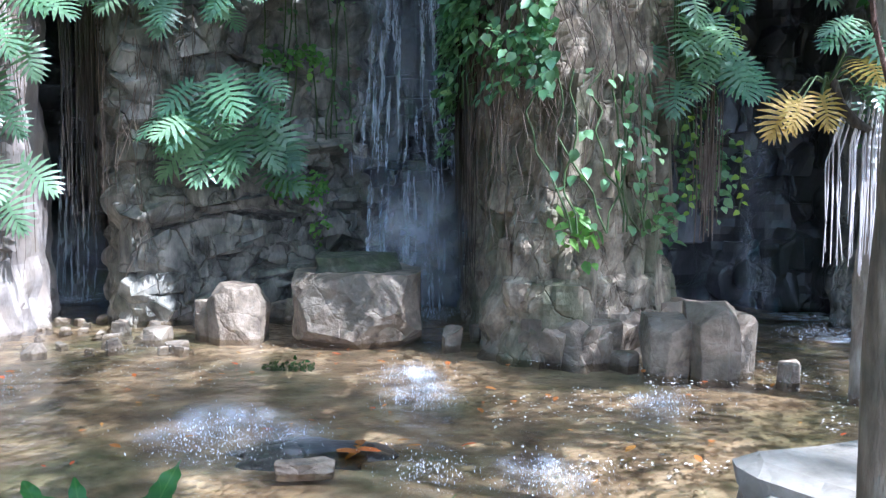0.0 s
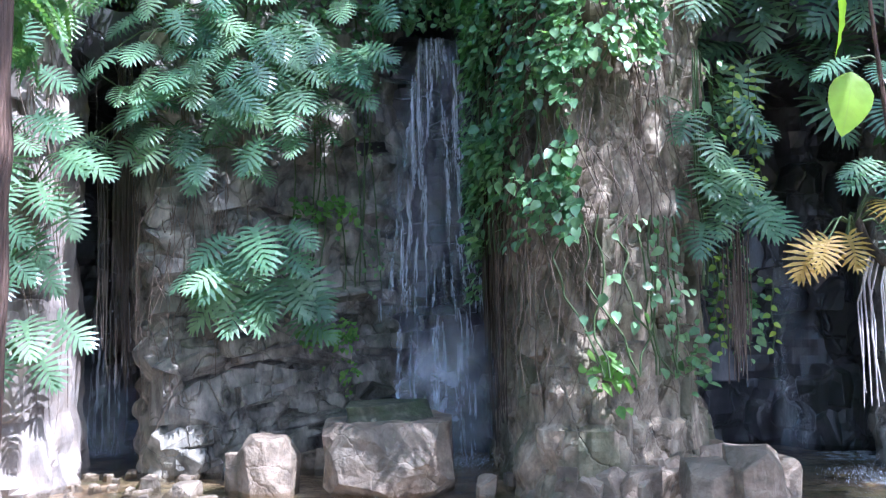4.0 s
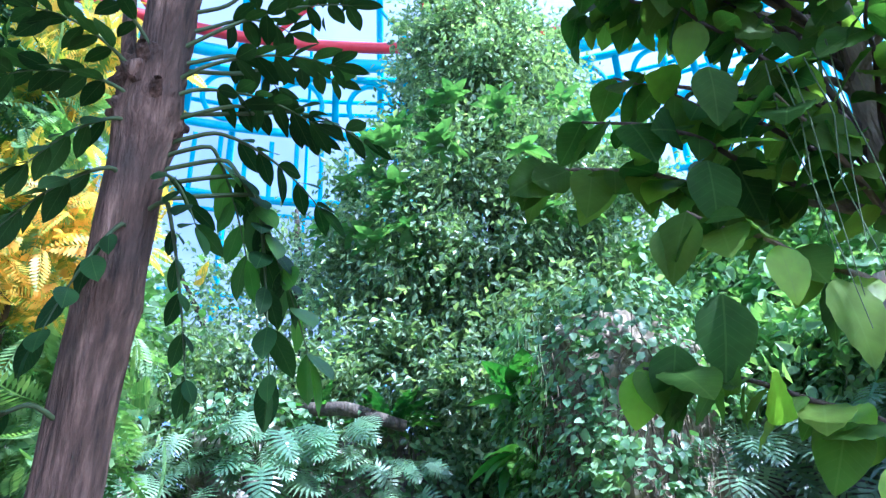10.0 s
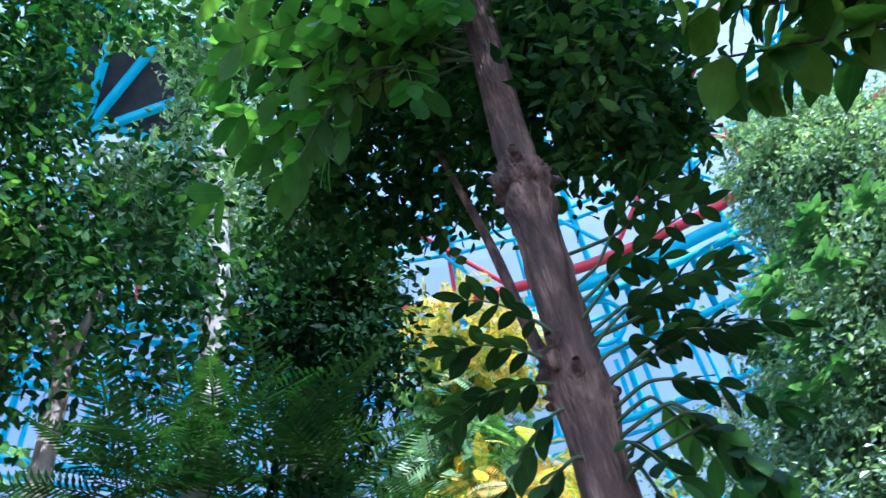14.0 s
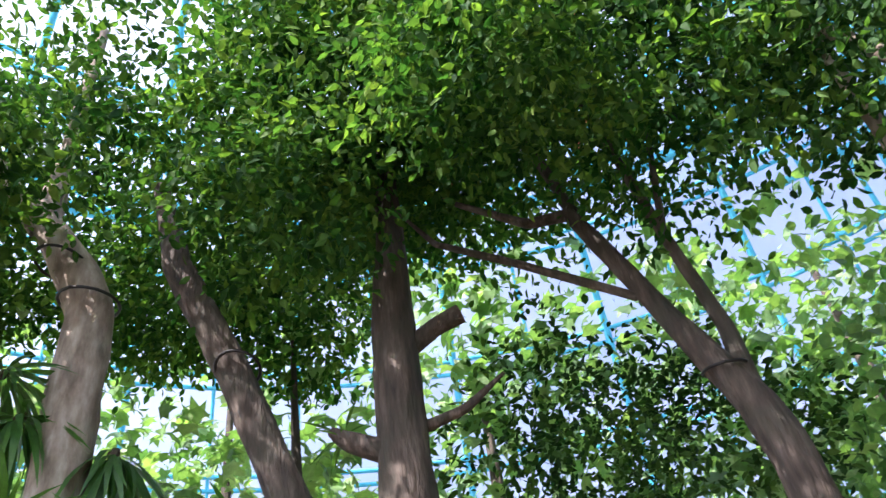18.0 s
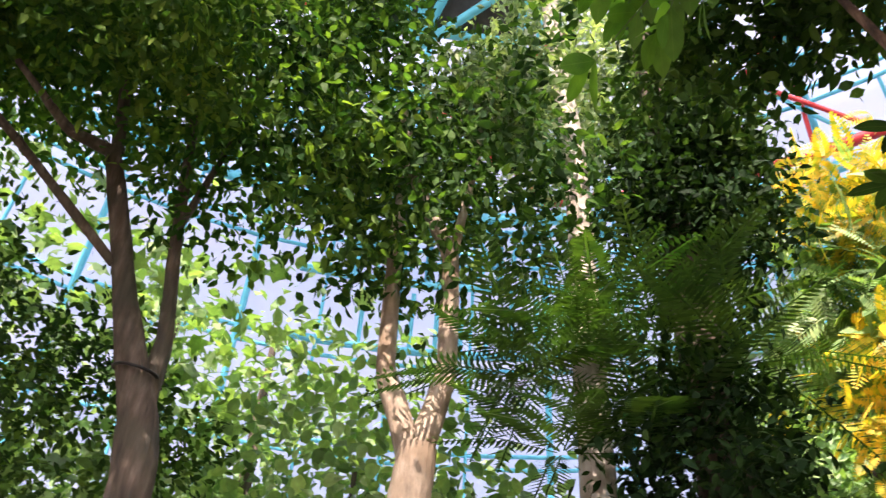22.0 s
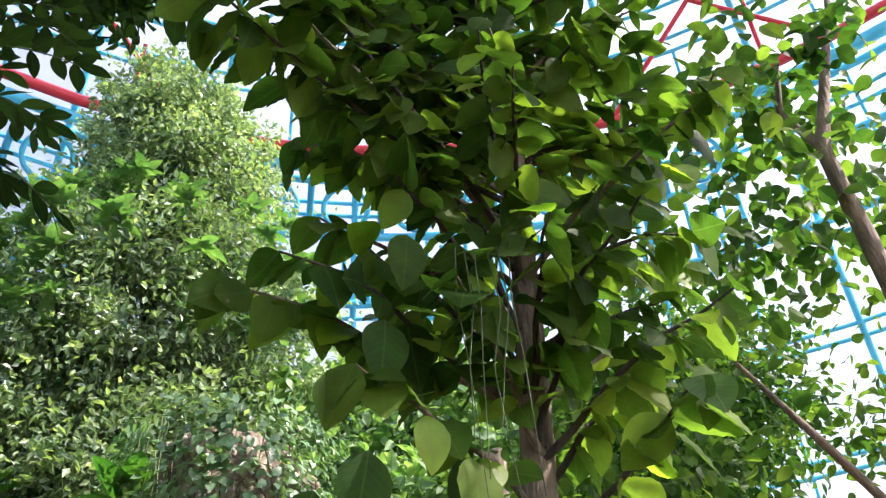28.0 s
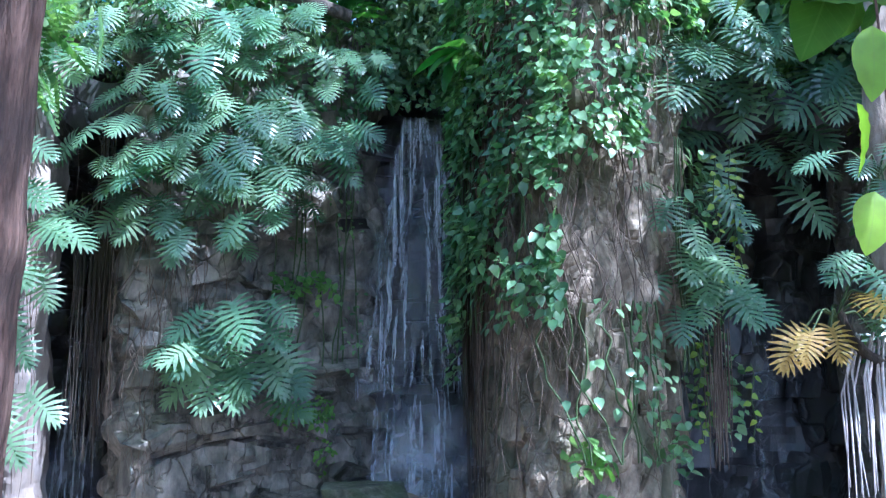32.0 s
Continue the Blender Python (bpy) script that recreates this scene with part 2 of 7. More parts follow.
# ---- materials ----
def surface(name, colours, scale=4.0, rough=0.8, bump=0.3, bump_scale=18.0, stretch=(1, 1, 1), patch=None, patch_scale=0.7, patch_amount=0.5, spec=0.4, crack=0.0, crack_scale=1.6):
    """Two scales of variation: a ramp over a fine noise, and patches of another colour over a coarse one, with relief."""
    m = bpy.data.materials.new(name)
    m.use_nodes = True
    nt = m.node_tree
    n, l = nt.nodes, nt.links
    bsdf = n["Principled BSDF"]
    geo = n.new("ShaderNodeNewGeometry")
    mp = n.new("ShaderNodeMapping")
    mp.inputs["Scale"].default_value = stretch
    l.new(geo.outputs["Position"], mp.inputs[0])
    t1 = n.new("ShaderNodeTexNoise")
    t1.inputs["Scale"].default_value, t1.inputs["Detail"].default_value, t1.inputs["Roughness"].default_value = scale, 7, 0.62
    l.new(mp.outputs[0], t1.inputs["Vector"])
    ramp = n.new("ShaderNodeValToRGB")
    el = ramp.color_ramp.elements
    el[0].position, el[1].position = 0.3, 0.72
    el[0].color, el[1].color = (*colours[0], 1), (*colours[-1], 1)
    for k, c in enumerate(colours[1:-1]):
        e = el.new(0.3 + 0.42 * (k + 1) / (len(colours) - 1))
        e.color = (*c, 1)
    l.new(t1.outputs[0], ramp.inputs[0])
    col = ramp.outputs[0]
    if patch:
        t2 = n.new("ShaderNodeTexNoise")
        t2.inputs["Scale"].default_value, t2.inputs["Detail"].default_value = patch_scale, 5
        l.new(geo.outputs["Position"], t2.inputs["Vector"])
        mr = n.new("ShaderNodeMapRange")
        mr.inputs[1].default_value, mr.inputs[2].default_value, mr.inputs[4].default_value = 0.48, 0.62, patch_amount
        l.new(t2.outputs[0], mr.inputs[0])
        mix = n.new("ShaderNodeMix")
        mix.data_type = "RGBA"
        l.new(mr.outputs[0], mix.inputs[0])
        l.new(col, mix.inputs[6])
        mix.inputs[7].default_value = (*patch, 1)
        col = mix.outputs[2]
    l.new(col, bsdf.inputs["Base Color"])
    bsdf.inputs["Roughness"].default_value = rough
    bsdf.inputs["Specular IOR Level"].default_value = spec
    if bump:
        t3 = n.new("ShaderNodeTexNoise")
        t3.inputs["Scale"].default_value, t3.inputs["Detail"].default_value = bump_scale, 6
        l.new(mp.outputs[0], t3.inputs["Vector"])
        bp = n.new("ShaderNodeBump")
        bp.inputs["Strength"].default_value, bp.inputs["Distance"].default_value = bump, 0.03
        height = t3.outputs[0]
        if crack:
            warp = n.new("ShaderNodeTexNoise")
            warp.inputs["Scale"].default_value, warp.inputs["Detail"].default_value = 1.7, 4
            l.new(geo.outputs["Position"], warp.inputs["Vector"])
            add = n.new("ShaderNodeVectorMath")
            add.operation = "MULTIPLY_ADD"
            add.inputs[1].default_value = (0.7, 0.7, 0.7)
            l.new(warp.outputs["Color"], add.inputs[0])
            l.new(mp.outputs[0], add.inputs[2])
            vo = n.new("ShaderNodeTexVoronoi")
            vo.feature = "DISTANCE_TO_EDGE"
            vo.inputs["Scale"].default_value = crack_scale
            l.new(add.outputs[0], vo.inputs["Vector"])
            cr = n.new("ShaderNodeMapRange")
            cr.inputs[1].default_value, cr.inputs[2].default_value, cr.inputs[3].default_value, cr.inputs[4].default_value = 0.0, 0.05, -crack, 0.0
            l.new(vo.outputs["Distance"], cr.inputs[0])
            sm = n.new("ShaderNodeMath")
            l.new(cr.outputs[0], sm.inputs[0])
            l.new(t3.outputs[0], sm.inputs[1])
            height = sm.outputs[0]
        l.new(height, bp.inputs["Height"])
        l.new(bp.outputs[0], bsdf.inputs["Normal"])
    return m


def leafy(name, colours, through_light=0.35, rough=0.42, single=False, spec=0.5, veins=False):
    """Leaf tissue: colour varies from leaf to leaf, light passes through."""
    m = bpy.data.materials.new(name)
    m.use_nodes = True
    nt = m.node_tree
    n, l = nt.nodes, nt.links
    bsdf, out = n["Principled BSDF"], n["Material Output"]
    rnd = n.new("ShaderNodeObjectInfo") if single else n.new("ShaderNodeNewGeometry")
    src = rnd.outputs["Random"] if single else rnd.outputs["Random Per Island"]
    ramp = n.new("ShaderNodeValToRGB")
    el = ramp.color_ramp.elements
    el[0].color, el[1].color = (*colours[0], 1), (*colours[-1], 1)
    for k, c in enumerate(colours[1:-1]):
        e = el.new((k + 1) / (len(colours) - 1))
        e.color = (*c, 1)
    l.new(src, ramp.inputs[0])
    geo = n.new("ShaderNodeNewGeometry")
    t = n.new("ShaderNodeTexNoise")
    t.inputs["Scale"].default_value, t.inputs["Detail"].default_value = 14, 4
    l.new(geo.outputs["Position"], t.inputs["Vector"])
    hsv = n.new("ShaderNodeHueSaturation")
    mr = n.new("ShaderNodeMapRange")
    mr.inputs[3].default_value, mr.inputs[4].default_value = 0.6, 1.4
    l.new(t.outputs[0], mr.inputs[0])
    wide = n.new("ShaderNodeTexNoise")
    wide.inputs["Scale"].default_value, wide.inputs["Detail"].default_value = 1.1, 3
    l.new(geo.outputs["Position"], wide.inputs["Vector"])
    wr, both, hue = n.new("ShaderNodeMapRange"), n.new("ShaderNodeMath"), n.new("ShaderNodeMapRange")
    wr.inputs[1].default_value, wr.inputs[2].default_value, wr.inputs[3].default_value, wr.inputs[4].default_value = 0.3, 0.7, 0.55, 1.45
    hue.inputs[1].default_value, hue.inputs[2].default_value, hue.inputs[3].default_value, hue.inputs[4].default_value = 0.3, 0.7, 0.525, 0.475
    l.new(wide.outputs[0], wr.inputs[0])
    l.new(wide.outputs[0], hue.inputs[0])
    l.new(hue.outputs[0], hsv.inputs["Hue"])
    both.operation = "MULTIPLY"
    l.new(mr.outputs[0], both.inputs[0])
    l.new(wr.outputs[0], both.inputs[1])
    l.new(both.outputs[0], hsv.inputs["Value"])
    l.new(ramp.outputs[0], hsv.inputs["Color"])
    tissue = hsv.outputs[0]
    if veins:
        def calc(op, a, b=None, c=None):
            k = n.new("ShaderNodeMath")
            k.operation = op
            for i, v in enumerate((a, b, c)):
                if v is None:
                    continue
                if isinstance(v, (int, float)):
                    k.inputs[i].default_value = v
                else:
                    l.new(v, k.inputs[i])
            return k.outputs[0]

        tc, sep = n.new("ShaderNodeTexCoord"), n.new("ShaderNodeSeparateXYZ")
        l.new(tc.outputs["Generated"], sep.inputs[0])
        off = calc("ABSOLUTE", calc("SUBTRACT", sep.outputs[0], 0.5))
        rib = calc("LESS_THAN", off, 0.018)
        saw = calc("FRACT", calc("MULTIPLY", calc("SUBTRACT", sep.outputs[1], calc("MULTIPLY", off, 0.55)), 9.0))
        side = calc("LESS_THAN", saw, 0.09)
        vein = calc("MAXIMUM", rib, calc("MULTIPLY", side, 0.55))
        vm = n.new("ShaderNodeMix")
        vm.data_type = "RGBA"
        l.new(calc("MULTIPLY", vein, 0.16), vm.inputs[0])
        l.new(hsv.outputs[0], vm.inputs[6])
        vm.inputs[7].default_value = (0.2, 0.3, 0.09, 1)
        tissue = vm.outputs[2]
        bmp = n.new("ShaderNodeBump")
        bmp.inputs["Strength"].default_value, bmp.inputs["Distance"].default_value = 0.22, 0.005
        l.new(calc("SUBTRACT", calc("POWER", saw, 0.5), rib), bmp.inputs["Height"])
        l.new(bmp.outputs[0], bsdf.inputs["Normal"])
    l.new(tissue, bsdf.inputs["Base Color"])
    bsdf.inputs["Roughness"].default_value = rough
    bsdf.inputs["Specular IOR Level"].default_value = spec
    tr = n.new("ShaderNodeBsdfTranslucent")
    warm = n.new("ShaderNodeMix")
    warm.data_type, warm.blend_type = "RGBA", "MULTIPLY"
    warm.inputs[0].default_value = 1.0
    l.new(tissue, warm.inputs[6])
    warm.inputs[7].default_value = (1.7, 1.9, 0.65, 1)
    l.new(warm.outputs[2], tr.inputs[0])
    mix = n.new("ShaderNodeMixShader")
    mix.inputs[0].default_value = through_light
    l.new(bsdf.outputs[0], mix.inputs[1])
    l.new(tr.outputs[0], mix.inputs[2])
    l.new(mix.outputs[0], out.inputs[0])
    return m


ROCK = surface("cliff_rock", [(0.03, 0.03, 0.027), (0.22, 0.205, 0.17), (0.5, 0.45, 0.37)], 3.4, 0.5, 1.0, 12, (1, 1, 0.5), (0.06, 0.07, 0.035), 0.9, 0.45, 0.5, crack=1.0, crack_scale=2.1)
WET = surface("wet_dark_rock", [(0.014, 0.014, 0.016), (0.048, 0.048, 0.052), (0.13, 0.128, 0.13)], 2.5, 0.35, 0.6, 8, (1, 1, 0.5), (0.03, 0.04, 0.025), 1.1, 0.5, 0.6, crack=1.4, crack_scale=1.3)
COLUMN = surface("root_veiled_rock", [(0.07, 0.058, 0.042), (0.27, 0.22, 0.155), (0.54, 0.46, 0.34)], 4.2, 0.78, 1.0, 11, (1.1, 1.1, 0.7), (0.075, 0.09, 0.045), 1.1, 0.7, crack=0.75, crack_scale=2.2)
MOSSY = surface("mossy_rock", [(0.03, 0.032, 0.022), (0.08, 0.085, 0.055), (0.19, 0.185, 0.135)], 7.0, 0.8, 1.0, 22, (1, 1, 1), (0.05, 0.075, 0.025), 3.0, 0.6)
PALE = surface("pale_rock", [(0.1, 0.085, 0.075), (0.24, 0.21, 0.185), (0.44, 0.4, 0.36)], 3.0, 0.8, 0.5, 14, (1, 1, 0.4), (0.3, 0.24, 0.18), 1.4, 0.5)
BOULDER = surface("boulder_stone", [(0.085, 0.066, 0.048), (0.25, 0.2, 0.145), (0.45, 0.37, 0.285)], 4.0, 0.7, 0.9, 13, (1, 1, 1), (0.07, 0.066, 0.05), 2.0, 0.65, crack=0.22, crack_scale=2.3)
SHORE = surface("shore_stone", [(0.17, 0.15, 0.12), (0.27, 0.24, 0.195), (0.38, 0.345, 0.29)], 3.5, 0.75, 0.4, 20, (1, 1, 1), (0.28, 0.26, 0.22), 1.3, 0.45, crack=0.3, crack_scale=0.9)
BED = surface("pond_bed", [(0.1, 0.065, 0.038), (0.34, 0.245, 0.15), (0.62, 0.49, 0.34)], 2.0, 0.9, 0.5, 12, (1, 1, 1), (0.17, 0.18, 0.095), 0.55, 0.65)
SOIL = surface("soil", [(0.05, 0.035, 0.022), (0.1, 0.075, 0.05), (0.17, 0.13, 0.09)], 3, 0.95, 0.6, 20)
BARK_RED = surface("reddish_bark", [(0.024, 0.015, 0.011), (0.145, 0.088, 0.063), (0.36, 0.225, 0.165)], 12, 0.88, 1.0, 38, (1.9, 1.9, 0.3), (0.07, 0.05, 0.04), 4.0, 0.65)
BARK_PALE = surface("smooth_pale_bark", [(0.09, 0.068, 0.045), (0.22, 0.17, 0.11), (0.37, 0.305, 0.215)], 7, 0.78, 0.8, 26, (1.5, 1.5, 0.35), (0.1, 0.085, 0.055), 3.5, 0.65)
BARK_GREY = surface("grey_bark", [(0.03, 0.025, 0.021), (0.085, 0.067, 0.053), (0.19, 0.155, 0.125)], 6, 0.85, 1.0, 16, (1.5, 1.5, 0.25), (0.06, 0.058, 0.042), 2.0, 0.6)
BARK_WHITE = surface("whitish_bark", [(0.26, 0.24, 0.21), (0.42, 0.4, 0.36), (0.56, 0.54, 0.5)], 5, 0.8, 0.5, 18, (1.5, 1.5, 0.5), (0.2, 0.17, 0.13), 2.2, 0.6, crack=0.18, crack_scale=17.0)
BARK_TAN = surface("tan_bark", [(0.15, 0.12, 0.09), (0.33, 0.275, 0.215), (0.52, 0.46, 0.385)], 5, 0.8, 0.6, 18, (1.5, 1.5, 0.5), (0.17, 0.12, 0.075), 1.2, 0.7, crack=0.1, crack_scale=17.0)
BARK_DARK = surface("dark_bark", [(0.025, 0.02, 0.015), (0.06, 0.048, 0.036), (0.1, 0.08, 0.06)], 6, 0.9, 0.8, 20, (1.5, 1.5, 0.4))
ROOT = surface("hanging_root", [(0.07, 0.05, 0.035), (0.15, 0.115, 0.085), (0.27, 0.215, 0.165)], 9, 0.85, 0.3, 40, (1, 1, 0.3))
ROOT_PALE = surface("pale_air_root", [(0.34, 0.3, 0.28), (0.52, 0.48, 0.46), (0.66, 0.62, 0.6)], 9, 0.8, 0.3, 40, (1, 1, 0.3))
PHIL = leafy("split_leaf_green", [(0.072, 0.15, 0.088), (0.13, 0.228, 0.132), (0.245, 0.36, 0.218)], 0.28, 0.34, True, spec=0.6)
PHIL_OLD = leafy("yellowed_leaf", [(0.3, 0.22, 0.04), (0.42, 0.3, 0.08)], 0.35, 0.5, True)
IVY = leafy("vine_leaf_green", [(0.065, 0.145, 0.062), (0.125, 0.245, 0.11), (0.24, 0.37, 0.19)], 0.3, 0.36, spec=0.7)
LIME = leafy("lime_leaf", [(0.16, 0.26, 0.03), (0.3, 0.38, 0.05)], 0.45, 0.45)
FAR_LEAF = leafy("crown_leaf", [(0.085, 0.15, 0.085), (0.18, 0.265, 0.15), (0.33, 0.42, 0.25)], 0.36, 0.36, spec=0.6)
DARK_LEAF = leafy("dark_crown_leaf", [(0.015, 0.045, 0.015), (0.03, 0.08, 0.023), (0.07, 0.15, 0.034)], 0.36, 0.6, spec=0.1)
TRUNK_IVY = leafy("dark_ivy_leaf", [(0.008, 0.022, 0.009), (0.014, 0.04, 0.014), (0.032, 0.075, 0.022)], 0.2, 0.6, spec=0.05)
BACK_LEAF = leafy("back_crown_leaf", [(0.02, 0.068, 0.018), (0.044, 0.115, 0.028), (0.11, 0.2, 0.04)], 0.42, 0.6, spec=0.1)
MAPLE_LEAF = leafy("light_crown_leaf", [(0.09, 0.19, 0.07), (0.15, 0.27, 0.11), (0.23, 0.35, 0.15)], 0.38, 0.5)
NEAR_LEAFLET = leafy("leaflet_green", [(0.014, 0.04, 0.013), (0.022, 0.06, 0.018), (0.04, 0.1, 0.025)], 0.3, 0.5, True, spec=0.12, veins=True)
NEAR_BIG = leafy("large_leaf_green", [(0.035, 0.085, 0.018), (0.062, 0.13, 0.024), (0.13, 0.21, 0.034)], 0.56, 0.55, True, spec=0.12, veins=True)
NEAR_BIG_CROWN = leafy("slim_tree_leaf", [(0.03, 0.08, 0.02), (0.06, 0.13, 0.028), (0.13, 0.22, 0.04)], 0.5, 0.5, spec=0.15)
YELLOW = leafy("yellow_feather_leaf", [(0.2, 0.3, 0.05), (0.44, 0.38, 0.05), (0.7, 0.46, 0.07), (0.74, 0.46, 0.07)], 0.45, 0.5)
FERN = leafy("fern_green", [(0.018, 0.055, 0.014), (0.042, 0.1, 0.022)], 0.3, 0.5, spec=0.3)
STRAP_GREEN = leafy("strap_leaf_green", [(0.03, 0.1, 0.022), (0.065, 0.18, 0.036)], 0.35, 0.4, True, veins=True)
PADDLE_GREEN = leafy("paddle_leaf_green", [(0.05, 0.16, 0.03), (0.13, 0.3, 0.05)], 0.35, 0.38, True, veins=True)
STEM = surface("green_stem", [(0.05, 0.08, 0.03), (0.1, 0.15, 0.05)], 8, 0.6, 0.2, 30)
TEAL = surface("cyan_paint", [(0.06, 0.45, 0.62), (0.1, 0.55, 0.72)], 2, 0.4, 0.0)
RED = surface("red_paint", [(0.5, 0.03, 0.04), (0.6, 0.05, 0.06)], 2, 0.4, 0.0)

# water: clear film with gloss, no colour painted in
WATER = bpy.data.materials.new("pond_water")
WATER.use_nodes = True
n, l = WATER.node_tree.nodes, WATER.node_tree.links
gl, tp, mx, fr, bp, tx = (n.new(k) for k in ("ShaderNodeBsdfGlossy", "ShaderNodeBsdfTransparent", "ShaderNodeMixShader", "ShaderNodeFresnel", "ShaderNodeBump", "ShaderNodeTexNoise"))
gl.inputs["Roughness"].default_value = 0.08
tp.inputs[0].default_value = (0.92, 0.9, 0.82, 1)
fr.inputs[0].default_value = 1.42
tx.inputs["Scale"].default_value, tx.inputs["Detail"].default_value = 5.0, 6
bp.inputs["Strength"].default_value, bp.inputs["Distance"].default_value = 0.6, 0.06
g = n.new("ShaderNodeNewGeometry")
l.new(g.outputs["Position"], tx.inputs["Vector"])
l.new(tx.outputs[0], bp.inputs["Height"])
l.new(bp.outputs[0], gl.inputs["Normal"])
l.new(bp.outputs[0], fr.inputs["Normal"])
l.new(fr.outputs[0], mx.inputs[0])
l.new(tp.outputs[0], mx.inputs[1])
l.new(gl.outputs[0], mx.inputs[2])
l.new(mx.outputs[0], n["Material Output"].inputs[0])

# falling water: broken white threads
FALL = bpy.data.materials.new("falling_water")
FALL.use_nodes = True
n, l = FALL.node_tree.nodes, FALL.node_tree.links
df, tp, mx, tx, mp, g, mr = (n.new(k) for k in ("ShaderNodeBsdfPrincipled", "ShaderNodeBsdfTransparent", "ShaderNodeMixShader", "ShaderNodeTexNoise", "ShaderNodeMapping", "ShaderNodeNewGeometry", "ShaderNodeMapRange"))
df.inputs["Base Color"].default_value, df.inputs["Roughness"].default_value = (0.8, 0.84, 0.9, 1), 0.3
mp.inputs["Scale"].default_value = (17, 17, 0.45)
tx.inputs["Scale"].default_value, tx.inputs["Detail"].default_value, tx.inputs["Roughness"].default_value = 1.0, 9, 0.72
l.new(g.outputs["Position"], mp.inputs[0])
l.new(mp.outputs[0], tx.inputs["Vector"])
l.new(tx.outputs[0], mr.inputs[0])
mr.inputs[1].default_value, mr.inputs[2].default_value, mr.inputs[4].default_value = 0.48, 0.74, 0.36
tc, sp, off, side, thin = (n.new(k) for k in ("ShaderNodeTexCoord", "ShaderNodeSeparateXYZ", "ShaderNodeMath", "ShaderNodeMath", "ShaderNodeMath"))
l.new(tc.outputs["Generated"], sp.inputs[0])
off.operation, side.operation, thin.operation = "PINGPONG", "MULTIPLY", "MULTIPLY"
off.inputs[1].default_value, side.inputs[1].default_value, side.use_clamp = 0.5, 3.2, True
l.new(sp.outputs[0], off.inputs[0])
l.new(off.outputs[0], side.inputs[0])
l.new(mr.outputs[0], thin.inputs[0])
l.new(side.outputs[0], thin.inputs[1])
l.new(thin.outputs[0], mx.inputs[0])
l.new(tp.outputs[0], mx.inputs[1])
l.new(df.outputs[0], mx.inputs[2])
l.new(mx.outputs[0], n["Material Output"].inputs[0])

# roof skin: white translucent film that lets the sun in
FILM = bpy.data.materials.new("roof_film")
FILM.use_nodes = True
n, l = FILM.node_tree.nodes, FILM.node_tree.links
tl, tp, mx, di, mi = (n.new(k) for k in ("ShaderNodeBsdfTranslucent", "ShaderNodeBsdfTransparent", "ShaderNodeMixShader", "ShaderNodeBsdfDiffuse", "ShaderNodeMixShader"))
di.inputs[0].default_value = (0.82, 0.84, 0.87, 1)
mi.inputs[0].default_value = 0.4
tl.inputs[0].default_value = (0.78, 0.85, 0.93, 1)
mx.inputs[0].default_value = 0.6
l.new(tl.outputs[0], mi.inputs[1])
l.new(di.outputs[0], mi.inputs[2])
l.new(tp.outputs[0], mx.inputs[1])
l.new(mi.outputs[0], mx.inputs[2])
l.new(mx.outputs[0], n["Material Output"].inputs[0])

# ---- ground and pond ----
def pond_depth(x, y):
    """1 in the pond, 0 on the bank."""
    edge = 3.25 + 0.2 * math.sin(x * 0.9) + 0.5 * noise.noise((x * 0.4, 0, 3)) - 0.35 * max(0, x - 1) + (0.45 * max(0, -x - 2))
    a = min(1, max(0, (y - edge) / 0.7))
    b = min(1, max(0, (17.5 - y) / 0.8)) * min(1, max(0, (9 - abs(x)) / 1.0))
    return (a * a * (3 - 2 * a)) * b


def axis_steps(fine_lo, fine_hi, step, far):
    a = list(np.arange(fine_lo, fine_hi + 1e-6, step))
    d, hi, lo = step, fine_hi, fine_lo
    while hi < far:
        d *= 1.5
        hi += d
        lo -= d
        a.append(hi), a.insert(0, lo)
    return np.array(a)


gx, gy = axis_steps(-9.5, 9.5, 0.25, 400), axis_steps(0, 18, 0.25, 400)
gv = []
for y in gy:
    for x in gx:
        k = pond_depth(x, y)
        z = 0.62 * (1 - k) - 0.09 * k + (0.05 - 0.025 * k) * noise.noise((x * 1.3, y * 1.3, 0)) * (1 if abs(x) < 12 and abs(y) < 25 else 0)
        gv.append((x, y, z))
me = mesh_np("ground", gv, grid_faces(len(gx), len(gy)), BED, True)
me.materials.append(SOIL)
mats = [0 if (min(gv[k][2] for k in p.vertices) < 0.0) else 1 for p in me.polygons]
me.polygons.foreach_set("material_index", np.array(mats, dtype=np.int32))
tagged(mpart("ground", me), "brown soil bank and silty pond bed", "ground", kind="structure")

wx, wy = np.linspace(-9, 9, 60), np.linspace(3.6, 17.2, 60)
wv = [(x, y, 0.006 * noise.noise((x * 2, y * 2, 1))) for y in wy for x in wx]
tagged(mpart("water", mesh_np("water", wv, grid_faces(60, 60), WATER, True)), "shallow clear brown pond water with ripples", "water", kind="structure")


# ---- rock ----
def ridged(p, h=1.0):
    return 1 - abs(noise.noise(p)) * 2


